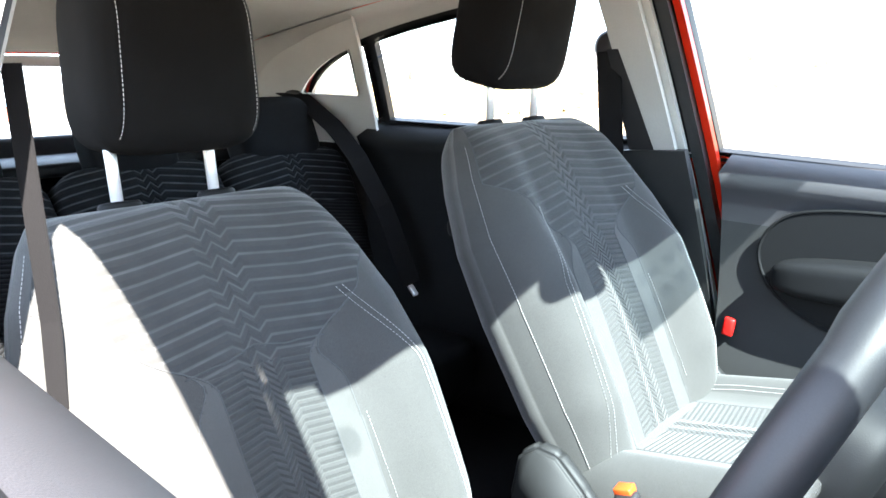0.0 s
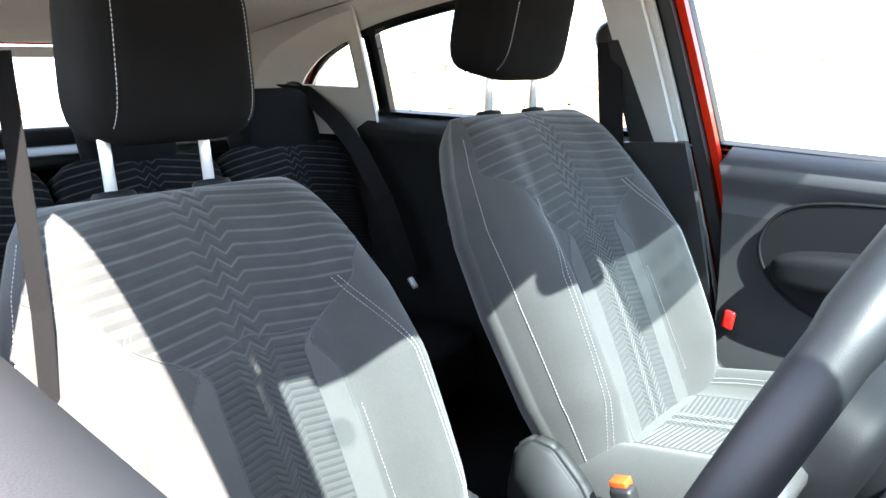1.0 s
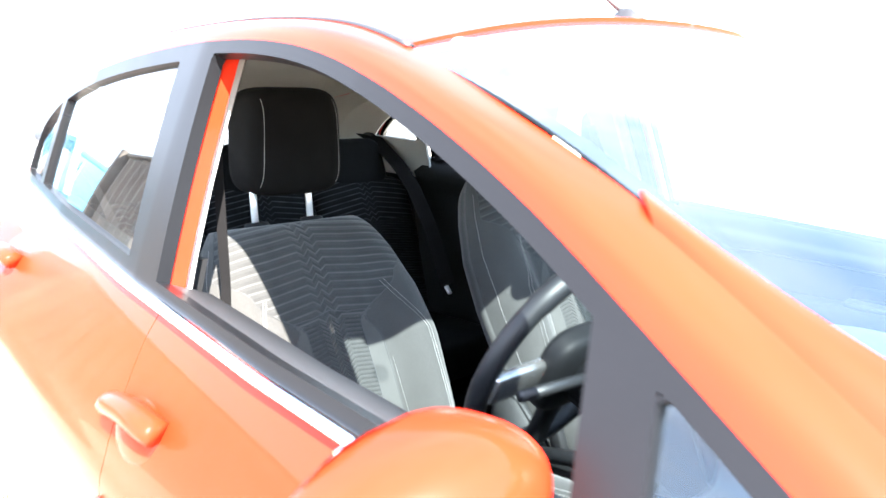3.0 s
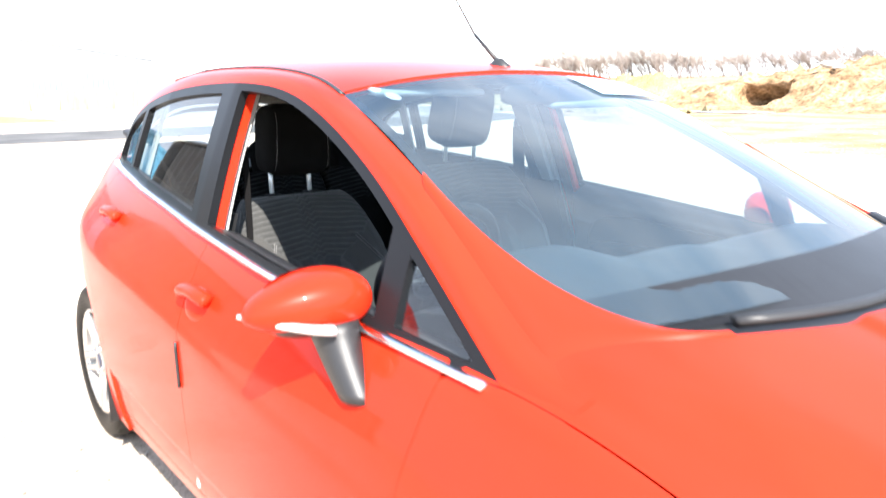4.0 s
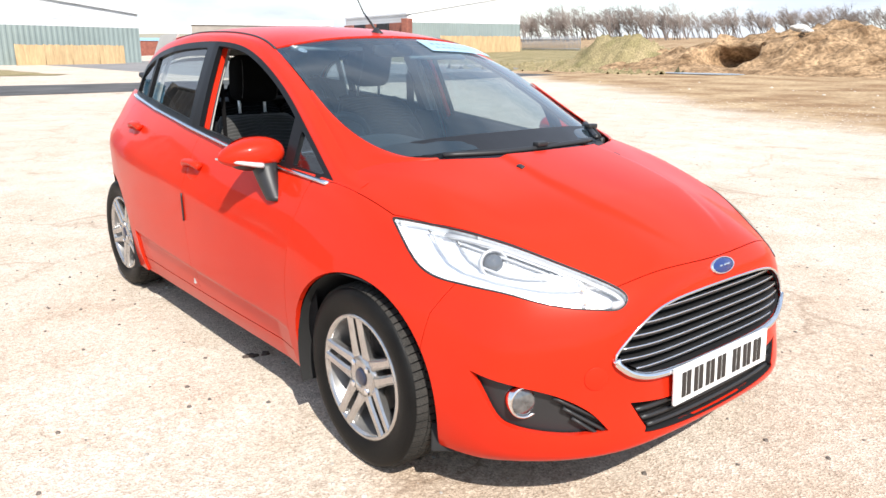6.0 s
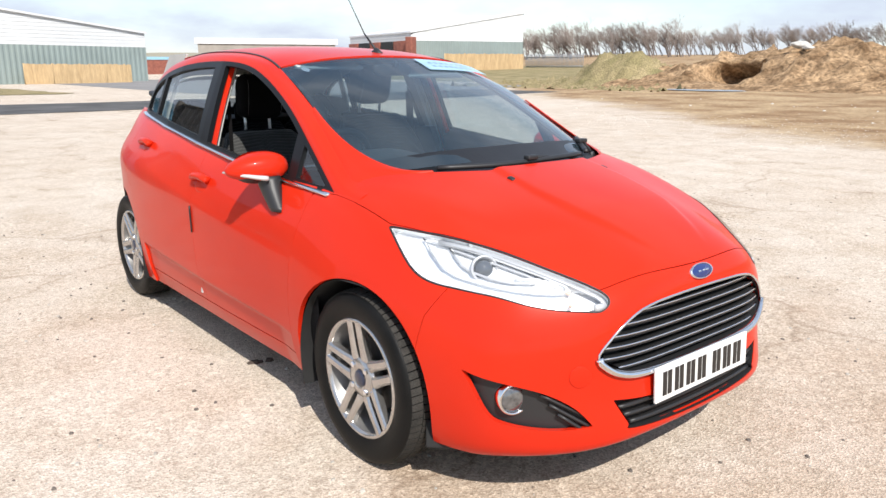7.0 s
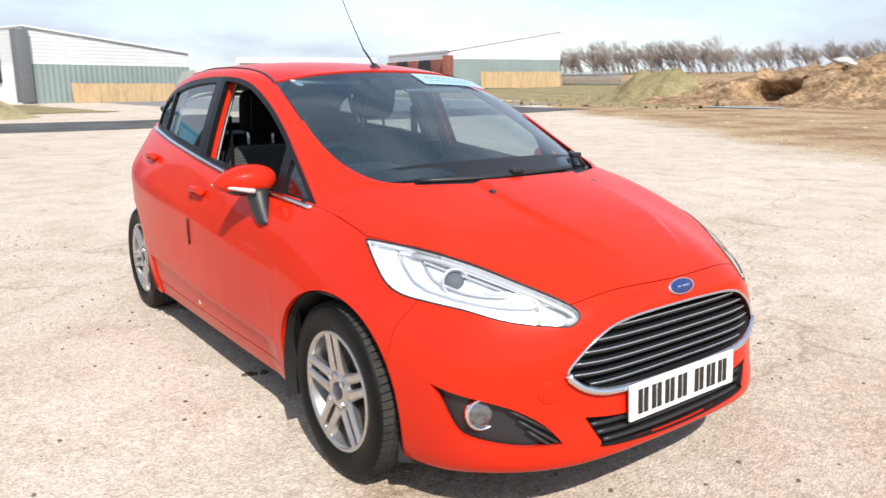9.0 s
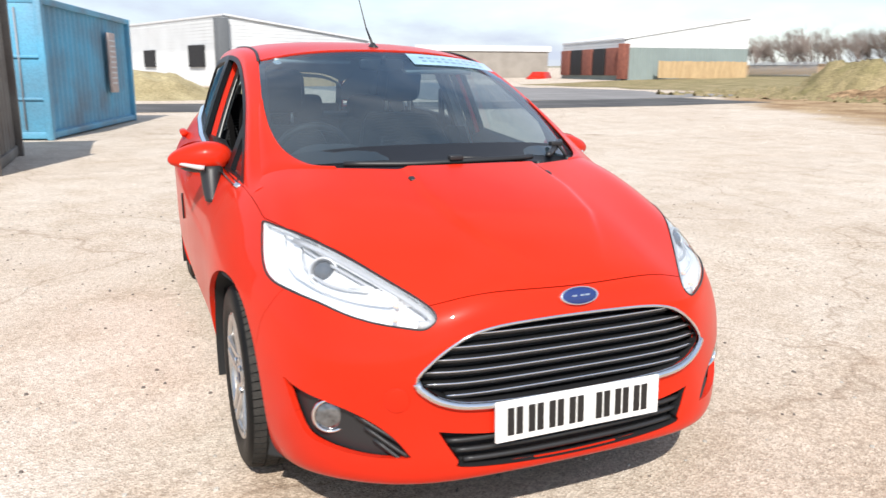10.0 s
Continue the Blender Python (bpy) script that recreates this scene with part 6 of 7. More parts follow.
VISOR = mat("grey_visor_cloth", (0.40, 0.43, 0.43), 0.8, fine=.1, bscale=600)
# interior mirror, sun visors, screen stickers
puff("interior_mirror", (.016, .105, .028), .5, (-.905, 0, 1.318), BLACK, car, "black interior mirror")
tube("mirror_stem", [(-.89, 0, 1.325), (-.865, 0, 1.352)], .012, BLACK, car, "", 8)
for s in (-1, 1):
    boxed("sun_visor", (.15, .34, .018), (-1.015, s * .30, 1.335 - .030 * (s > 0)), VISOR, car, (0, 9 + 8 * (s > 0), 0), .008, "pale sun visor")
PRINT = glass("grey_banner_print", (0.80, 0.82, 0.84), 0.1)
BANNER = glass("pale_blue_banner", (0.85, 0.95, 0.98), 0.1, haze=0.62)
STICKER = glass("pale_sticker", (0.95, 0.97, 0.97), 0.1, haze=0.2)


def screen_patch(name, w0, w1, v0, v1, material, label, n=14, bulge=0.0, lift=.001):
    """A thin film stuck to the windscreen."""
    vs, fs = [], []
    for i in range(n + 1):
        for j in range(5):
            t = i / n
            w = w0 + (w1 - w0) * t
            v = v0 + (v1 - v0) * j / 4 * (math.sin(math.pi * min(1, max(0, .04 + .92 * t))) ** bulge if bulge else 1)
            vs.append(screen_at(w, v, lift))
    for i in range(n):
        for j in range(4):
            fs.append((i * 5 + j, i * 5 + j + 1, i * 5 + j + 6, i * 5 + j + 5))
    return obj(name, vs, fs, material, car, label, smooth=True)


bm = bmesh.new()
lathe(bm, [(.019, .0), (.0, .001)], 24, facing(screen_at(-.475, 2.62, .002), (.45, 0, .9)))
part("round_sticker", bm, STICKER, car, "round white screen sticker")
screen_patch("lettered_strip", .10, .53, 2.88, 2.42, BANNER, "pale windscreen banner with small dark bars")
for i in range(9):
    w = .15 + .038 * i
    for v_ in (2.68, 2.53):
        screen_patch("banner_bar", w, w + .024, v_, v_ + .075, PRINT, "", 2, lift=.0025)

# ---- the yard and its surroundings ----
WHITECLAD = mat("white_cladding", (0.60, 0.615, 0.62), 0.6, wear=0.08, scale=0.5)
GREYCLAD = mat("grey_green_cladding", (0.24, 0.29, 0.28), 0.6, wear=0.12, scale=0.6)
DARKCLAD = mat("slate_cladding", (0.13, 0.14, 0.15), 0.7)
TANCLAD = mat("tan_grey_cladding", (0.30, 0.27, 0.235), 0.7, wear=0.2, scale=0.8)
BRICK = mat("red_brickwork", (0.26, 0.09, 0.06), 0.9, second=(0.18, 0.06, 0.045), scale=3, fine=0.2, bscale=30)
TIMBER = mat("pale_timber", (0.50, 0.36, 0.20), 0.85, second=(0.40, 0.28, 0.15), scale=4, fine=0.15, stretch=(1, 1, .1), bscale=20)
STEEL = mat("galvanised_steel", (0.30, 0.32, 0.34), 0.55, 0.4)
PALECLAD = mat("pale_grey_cladding", (0.42, 0.44, 0.45), 0.6, wear=0.1, scale=0.6)
DARKGAP = mat("dark_doorway", (0.015, 0.015, 0.017), 0.8)
ROOFW = mat("pale_roof_sheet", (0.66, 0.67, 0.68), 0.5, wear=0.1, scale=1)


def clad_wall(name, a, b, z0, za, zb, material, parent, pitch=.45, depth=.05, label=""):
    """A ribbed wall of sheet cladding from a to b in plan, its top running from za to zb."""
    a, b = Vector((*a, 0)), Vector((*b, 0))
    d = (b - a)
    n = max(2, int(d.length / pitch))
    out = Vector((d.y, -d.x, 0)).normalized()
    vs, fs = [], []
    for i in range(2 * n + 1):
        t = i / (2 * n)
        for k, sh in ((0, -.2 / n), (1, .2 / n)):
            tt = min(1, max(0, t + sh * (1 if i % 2 else 1) * .5))
            p = a + d * tt + out * (depth * ((i + k) % 2))
            zt = za + (zb - za) * tt
            vs += [(p.x, p.y, z0), (p.x, p.y, zt)]
    m = len(vs) // 2
    fs = [(2 * i, 2 * i + 2, 2 * i + 3, 2 * i + 1) for i in range(m - 1)]
    return obj(name, vs, fs, material, parent, label)


def board_wall(name, a, b, z0, za, zb, material, parent, step=.3):
    """Horizontal lapped sheets whose top follows the roof slope."""
    a, b = Vector((*a, 0)), Vector((*b, 0))
    d = b - a
    out = Vector((d.y, -d.x, 0)).normalized()
    vs, fs = [], []
    z = z0
    top = max(za, zb)
    while z < top - .01:
        z1 = min(z + step, top)
        ta = 0.0 if za >= zb else max(0, (z1 - za) / (zb - za))
        tb = 1.0 if zb >= za else min(1, (z1 - za) / (zb - za))
        t0a = 0.0 if za >= zb else max(0, (z - za) / (zb - za))
        t0b = 1.0 if zb >= za else min(1, (z - za) / (zb - za))
        p0, p1, q0, q1 = a + d * t0a, a + d * t0b, a + d * ta, a + d * tb
        o = len(vs)
        for p, zz, lift in ((p0, z, .022), (p1, z, .022), (q1, z1, .0), (q0, z1, .0)):
            w = p + out * lift
            vs.append((w.x, w.y, zz))
        fs.append((o, o + 1, o + 2, o + 3))
        z = z1
    return obj(name, vs, fs, material, parent)


def prism(name, plan, z0, tops, material, parent, label=""):
    """A solid on a four-cornered plan with a height for each corner."""
    vs = [(x, y, z0) for x, y in plan] + [(x, y, t) for (x, y), t in zip(plan, tops)]
    fs = [(3, 2, 1, 0), (4, 5, 6, 7)] + [(i, (i + 1) % 4, 4 + (i + 1) % 4, 4 + i) for i in range(4)]
    return obj(name, vs, fs, material, parent, label)


def shrink(plan, k):
    cx, cy = sum(p[0] for p in plan) / 4, sum(p[1] for p in plan) / 4
    return [(cx + (x - cx) * k, cy + (y - cy) * k) for x, y in plan]


def industrial(plan, z0, low, tops, label, white=()):
    """A mono-pitch industrial shed: grey-green lower cladding, white upper sheets, pale roof with verge."""
    b = tagged(new("industrial_unit"), label, "building", group="industrial units")
    prism("core", shrink(plan, .985), z0 - .5, [t - .15 for t in tops], GREYCLAD, b)
    for i in range(4):
        j = (i + 1) % 4
        clad_wall("lower_cladding", plan[i], plan[j], z0 - .4, z0 + low, z0 + low, WHITECLAD if i in white else GREYCLAD, b, label="white ribbed cladding" if i in white else "grey-green ribbed cladding")
        board_wall("upper_cladding", plan[i], plan[j], z0 + low, tops[i], tops[j], WHITECLAD, b)
    big = shrink(plan, 1.015)
    vs = [(x, y, t) for (x, y), t in zip(big, tops)] + [(x, y, t + .16) for (x, y), t in zip(big, tops)]
    obj("roof", vs, [(3, 2, 1, 0), (4, 5, 6, 7)] + [(i, (i + 1) % 4, 4 + (i + 1) % 4, 4 + i) for i in range(4)], ROOFW, b, "pale sheet roof")
    return b


def timber_fence(a, b, z, h, label):
    f = tagged(new("timber_fence"), label, "fence", group="timber fences")
    a, b = Vector((*a, z)), Vector((*b, z))
    d = (b - a).normalized()
    n = int((b - a).length / 1.9)
    rnd = random.Random(5)
    out = Vector((d.y, -d.x, 0))
    for i in range(n):
        p0 = a + (b - a) * i / n
        ln = (b - a).length / n
        k = 13
        vs, fs = [], []
        for j in range(k):
            lift, zt = rnd.uniform(-.008, .008), h + rnd.uniform(-.03, .03)
            for xx, dy in ((j + .02, -.012), (j + .04, .0), (j + .96, .0), (j + .98, -.012)):
                p = p0 + d * (ln * xx / k) + out * (lift + dy)
                vs += [(p.x, p.y, z), (p.x, p.y, z + zt)]
        fs = [(2 * q, 2 * q + 2, 2 * q + 3, 2 * q + 1) for q in range(4 * k - 1)]
        obj("panel", vs, fs, TIMBER, f)
        boxed("post", (.10, .10, h + .1), tuple(p0 - out * .05 + Vector((0, 0, h / 2))), TIMBER, f, (0, 0, math.degrees(math.atan2(d.y, d.x))), 0)


L1, L2 = (-67.6, 7.8), (-70.6, 21.9)
left_plan = [L1, L2, (-97.4, 13.1), (-94.6, -1.0)]
lu = industrial(left_plan, .4, 2.8, (6.1, 4.4, 4.4, 6.1), "white and grey-green industrial unit with sloping roof", (3,))
fd = Vector((-27.0, -8.8, 0)).normalized()
fo = Vector((fd.y, -fd.x, 0))
for k, (d0, w, z0, h) in enumerate(((6.0, 3.4, 1.7, 2.0), (18.0, 3.0, 1.7, 1.7))):
    c = Vector((*L1, 0)) + fd * d0 + Vector((fd.y, -fd.x, 0)) * -.08
    bm = box_bm(bmesh.new(), (w, .30, h), (c.x, c.y, .0 + z0 + h / 2), (0, 0, math.degrees(math.atan2(fd.y, fd.x))))
    part("opening", bm, DARKGAP, lu, "dark open doorway", smooth=False)
boxed("fascia", (28.2, .22, .5), ((L1[0] + left_plan[3][0]) / 2 + fo.x * .12, (L1[1] + left_plan[3][1]) / 2 + fo.y * .12, 5.95), DARKCLAD, lu, (0, 0, math.degrees(math.atan2(fd.y, fd.x))), .02, "slate fascia under the roof edge")
boxed("corner_pillar", (1.0, 1.0, 5.75), (L1[0] + .1, L1[1] - .3, 3.0), DARKCLAD, lu, (0, 0, 18), .02, "slate corner pillar")
timber_fence((-67.0, 10.95), (-67.2, 19.4), .05, 1.6, "pale timber panel fence before the shed")
R1, R2 = (-60.3, 45.0), (-55.7, 56.4)
right_plan = [R1, R2, (-70.1, 58.3), (-74.8, 47.0)]
ru = industrial(right_plan, 1.3, 2.8, (4.85, 7.0, 7.0, 4.85), "white and grey-green industrial unit with brick front")
bd = Vector((*right_plan[3], 0)) - Vector((*R1, 0))
for t0, t1, m_ in ((.02, .22, BRICK), (.24, .42, DARKGAP), (.44, .60, BRICK), (.62, .80, DARKGAP), (.82, .98, BRICK)):
    c = Vector((*R1, 0)) + bd * (t0 + t1) / 2
    boxed("front_bay", (bd.length * (t1 - t0), .4, 2.7), (c.x, c.y - .15, 2.75), m_, ru, (0, 0, math.degrees(math.atan2(bd.y, bd.x))), .02)
boxed("brick_pier", (.8, .8, 3.4), (R1[0] + .2, R1[1] - .2, 2.75), BRICK, ru, (0, 0, 15), .02)
timber_fence((-57.8, 47.35), (-53.3, 54.1), 1.2, 1.6, "pale timber panel fence before the shed")
for plan, z0, h, m_, lb in (([(-90.9, 35), (-83.3, 50.1), (-91, 54), (-98.6, 39)], .6, 3.7, TANCLAD, "long tan-grey shed with pale roof"), ([(-107.5, 33.6), (-105.8, 37.4), (-110, 39), (-111.7, 35.2)], .5, 2.0, BRICK, "low brick building with blue roof")):
    far = tagged(new("far_building"), lb, "building")
    prism("wall", plan, z0 - .5, [z0 + h] * 4, m_, far)
    big = shrink(plan, 1.04)
    prism("roof", big, z0 + h, [z0 + h + (.7 if m_ is TANCLAD else .4)] * 4, ROOFW if m_ is TANCLAD else mat("blue_roof_sheet", (0.25, 0.45, 0.58), 0.5), far)

# steel palisade fence between the unit and the bank
pf = tagged(new("steel_fence"), "grey steel palisade fence beside the shed", "fence")
pa, pb = Vector((-55.2, 56.4, 1.3)), Vector((-47.2, 56.2, 1.3))
for i in range(48):
    p = pa.lerp(pb, i / 47)
    boxed("pale", (.07, .02, 1.5), (p.x, p.y, p.z + .75), STEEL, pf, (0, 0, -2), 0)
for zz in (.3, 1.2):
    tube("rail", [pa + Vector((0, 0, zz)), pb + Vector((0, 0, zz))], .04, STEEL, pf, "", 4)


# banks of earth
def bank(name, x0, x1, y0, y1, step, fn, material, label):
    nx, ny = int((x1 - x0) / step) + 1, int((y1 - y0) / step) + 1
    vs, fs = [], []
    for i in range(nx):
        for j in range(ny):
            x, y = x0 + i * step, y0 + j * step
            dx, dy, h = fn(x, y)
            vs.append((x + dx, y + dy, float(ground_z(x, y)) + h))
    for i in range(nx - 1):
        for j in range(ny - 1):
            a = i * ny + j
            fs.append((a, a + ny, a + ny + 1, a + 1))
    return tagged(obj(name, vs, fs, material, smooth=True), label, "earth bank")


def hump(x, y, cx, cy, rx, ry, h, p=2.0):
    d = ((x - cx) / rx) ** 2 + ((y - cy) / ry) ** 2
    return h * math.exp(-d ** (p / 2))


def spoil(x, y):
    h = hump(x, y, -15.5, 35.5, 6.0, 3.0, 1.75) + hump(x, y, -7.0, 37.0, 7.0, 3.2, 1.35) + hump(x, y, -22.5, 33.5, 4.0, 2.4, .65) + hump(x, y, 6, 39, 9, 4.0, 1.5) + hump(x, y, 20, 41, 12, 5, 1.6)
    n = noise.fractal((x * .38, y * .38, 3), 1.0, 2.0, 5)
    n2 = noise.fractal((x * 1.1, y * 1.1, 8), .7, 2.0, 5)
    h = h * (1 + .34 * n) + .30 * n2 * min(1, max(0, h)) - .10
    dent = hump(x, y, -18.3, 32.9, 1.45, 1.15, 1.0, 6.0)
    h += .22 * (abs(n2) - .3) * min(1, max(0, h))
    return (0, dent * 2.5, h - dent * max(0, h - .05))


bank("earth_bank", -32, 34, 27, 46, .24, spoil, EARTH, "tawny heap of dug earth with a dark hollow")


def turf(x, y):
    n = noise.fractal((x * .8, y * .8, 5), 1.0, 2.0, 5)
    h = hump(x, y, -25.3, 34.0, 3.0, 1.9, 2.25 - float(ground_z(-25.3, 34.0)), 3.0) * (1 + .26 * n) + .45 * abs(noise.fractal((x * 2.6, y * 2.6, 9), .6, 2.0, 4)) - .16
    return (0, 0, h)


bank("turf_bank", -34, -19, 28, 40, .2, turf, GRASS, "overgrown heap of yellowed turf")


def straw(x, y):
    n = noise.fractal((x * .9, y * .9, 15), 1.0, 2.0, 5)
    return (0, 0, (hump(x, y, -36.8, 0.2, 2.6, 2.6, 1.2, 3.0) + hump(x, y, -37.5, -6.5, 3, 4.5, 1.2)) * (1 + .22 * n) + .06 * n - .08)


bank("straw_bank", -44, -30.6, -16, 10, .35, straw, mat("dry_grass", (0.40, 0.34, 0.20), 0.95, second=(0.27, 0.22, 0.12), scale=0.8, fine=0.35, bump=.03, bscale=14, spec=.1), "heap covered with straw-coloured dry grass")

sheet("grass_verge", -60, -24, 33, 62, 2.0, .03, GRASS, "yellow-green rough grass", "ground", .8, 5)
sheet("grass_patch", -62, -40, -30, 7.5, 2.0, .02, GRASS, "thin yellowed grass", "ground", 1.0, 6)
sheet("road_yard", -76, -29.5, 13, 31, 2.0, .012, mat("pale_tarmac", (0.25, 0.24, 0.235), 0.9, second=(0.19, 0.185, 0.18), scale=0.4, fine=0.2, bump=0.004, bscale=120, spec=0.2), "pale grey tarmac yard beyond the lane", "road", .3, 7)

# far ridge
vs, fs = [], []
for i in range(60):
    a = radians(95 + i * 2.2)
    r = 420
    h = 9 + 3 * noise.noise((i * .22, 0, 4))
    for d, z in ((0, -2), (60, h), (400, h + 2)):
        vs.append(((r + d) * math.cos(a), (r + d) * math.sin(a), z))
for i in range(59):
    for j in range(2):
        fs.append((i * 3 + j, i * 3 + 3 + j, i * 3 + 4 + j, i * 3 + 1 + j))
tagged(obj("backdrop", vs, fs, mat("far_hillside", (0.30, 0.27, 0.20), 0.95, second=(0.24, 0.23, 0.17), scale=.02), smooth=True), "low hazy ridge on the horizon", "hill", kind="structure")

# bare wind-bent trees
BARK = mat("grey_bark", (0.16, 0.13, 0.115), 0.9, fine=0.2, bscale=20)
TWIG = mat("brown_twigs", (0.25, 0.21, 0.185), 0.9)


def bare_tree(seed, height):
    """A leafless shrubby tree: several leaning stems that fork into fine twigs."""
    rnd = random.Random(seed)
    tree = tagged(new("tree"), "leafless wind-bent tree with fine brown twigs", "tree", group="bare trees behind the bank")
    stems, twigs = ([], []), ([], [])

    def stick(store, a, b, r0, r1):
        vs, fs = store
        d = (b - a).normalized()
        u = d.orthogonal().normalized()
        w = d.cross(u)
        o = len(vs)
        for p, r in ((a, r0), (b, r1)):
            for k in range(3):
                g = k * math.tau / 3
                vs.append(p + u * math.cos(g) * r + w * math.sin(g) * r)
        for k in range(3):
            fs.append((o + k, o + (k + 1) % 3, o + 3 + (k + 1) % 3, o + 3 + k))

    def grow(p, d, ln, r, lvl):
        q = p + d * ln
        stick(stems if lvl < 2 else twigs, p, q, r, r * .68)
        if lvl >= 5:
            return
        for _ in range((3, 3, 3, 4, 3)[lvl]):
            e = (d + Vector((rnd.gauss(-.20, .42), rnd.gauss(-.05, .42), rnd.gauss(.20, .25)))).normalized()
            grow(p.lerp(q, rnd.uniform(.55, 1)), e, ln * rnd.uniform(.52, .82), r * .58, lvl + 1)

    for _ in range(6):
        grow(Vector((rnd.uniform(-1.4, 1.4), rnd.uniform(-.9, .9), -.3)), Vector((rnd.gauss(-.30, .28), rnd.gauss(0, .28), 1)).normalized(), height * rnd.uniform(.20, .32), .085, 0)
    obj("trunk", *stems, BARK, tree)
    tagged(obj("crown", *twigs, TWIG, tree), kind="stuff")
    return tree


kinds = [bare_tree(k, 8.0 + .6 * k) for k in range(4)]
rnd = random.Random(11)
for i in range(60):
    az = 105.5 + 29.5 * i / 59 + rnd.uniform(-.35, .35)
    r = rnd.uniform(118, 142)
    x, y = 1.96 + r * math.cos(radians(az)), -2.08 + r * math.sin(radians(az))
    m = Matrix.Translation((x, y, float(ground_z(x, y)) - .2)) @ Matrix.Rotation(rnd.uniform(-.5, .5), 4, "Z") @ Matrix.Diagonal((*[rnd.uniform(.80, 1.25) * (.60 + .26 * i / 59)] * 3, 1))
    if i < 4:
        kinds[i].matrix_basis = m
    else:
        c = copy_thing(kinds[i % 4], m)
        c.scale = m.to_scale()


# shipping containers
def container(at, heading, size, material, label, door_bars=True):
    """A steel freight container: corner posts, rails, corrugated sides and roof, doors with lock bars."""
    ln, wd, ht = size
    c = tagged(new("shipping_container"), label, "container", group="shipping containers")
    c.matrix_basis = Matrix.Translation(at) @ Matrix.Rotation(heading, 4, "Z")

    def corrugated(a, b, out):
        a, b, out = Vector(a), Vector(b), Vector(out)
        n = int((b - a).length / .278)
        vs, fs = [], []
        for i in range(4 * n + 1):
            t = i / (4 * n)
            lift = (0, 0, -.045, -.045)[i % 4]
            p = a.lerp(b, t) + out * (lift - .02)
            vs += [p + Vector((0, 0, .14)), p + Vector((0, 0, ht - .10))]
        return vs, [(2 * i, 2 * i + 2, 2 * i + 3, 2 * i + 1) for i in range(4 * n)]

    obj("side", *corrugated((0, 0, 0), (ln, 0, 0), (0, -1, 0)), material, c)
    obj("side", *corrugated((0, wd, 0), (ln, wd, 0), (0, 1, 0)), material, c)
    obj("end_wall", *corrugated((ln, 0, 0), (ln, wd, 0), (1, 0, 0)), material, c)
    boxed("roof", (ln, wd, .05), (ln / 2, wd / 2, ht - .05), material, c, bevel=.01)
    boxed("floor", (ln, wd, .14), (ln / 2, wd / 2, .09), material, c, bevel=.01)
    for x in (0, ln):
        for y in (0, wd):
            boxed("corner_post", (.12, .12, ht), (x, y, ht / 2), material, c, bevel=.012)
    for y in (0, wd):
        for z in (.09, ht - .06):
            boxed("rail", (ln, .09, .12), (ln / 2, y, z), material, c, bevel=.01)
    for z in (.09, ht - .06):
        boxed("header", (.10, wd, .12), (0, wd / 2, z), material, c, bevel=.01)
    for k in (0, 1):
        y = wd * (.25 + .5 * k)
        d = boxed("door", (.06, wd * .485, ht - .24), (-.01, y, ht / 2 + .01), material, c, bevel=.012)
        for yy in (-.22, .22):
            tube("lock_bar", [(-.06, y + yy, .2), (-.06, y + yy, ht - .2)], .018, STEEL, d, "", 8)
        for zz in (.75, 1.5):
            boxed("door_rib", (.05, wd * .46, .05), (-.045, y, zz), material, d, bevel=.01)
    return c


BLUE = mat("weathered_blue_paint", (0.10, 0.36, 0.54), 0.55, second=(0.13, 0.21, 0.27), scale=0.9, fine=0.15, bscale=40)
BROWN = mat("weathered_brown_paint", (0.17, 0.155, 0.135), 0.65, second=(0.11, 0.09, 0.075), scale=1.5, fine=0.15, bscale=40)
hd = math.atan2(1.55, -5.97)
bc = container((-13.25, -2.33, 0), hd, (6.06, 2.44, 2.55), BLUE, "weathered blue steel shipping container on the lot")
board = part("notice_board", box_bm(bmesh.new(), (.55, .05, 1.35), (4.1, -.10, 1.45), bevel=.01), mat("faded_notice", (0.52, 0.42, 0.38), 0.7, scale=8, wear=.35), bc, "faded notice board with pale bars")
for i in range(9):
    part("notice_bar", box_bm(bmesh.new(), (.40, .008, .035), (4.1, -.13, 1.95 - i * .12)), WHITECLAD, board, smooth=False)
container((-8.1, -8.62, 0), radians(90), (6.05, 2.44, 2.6), BROWN, "weathered brown-grey steel shipping container")


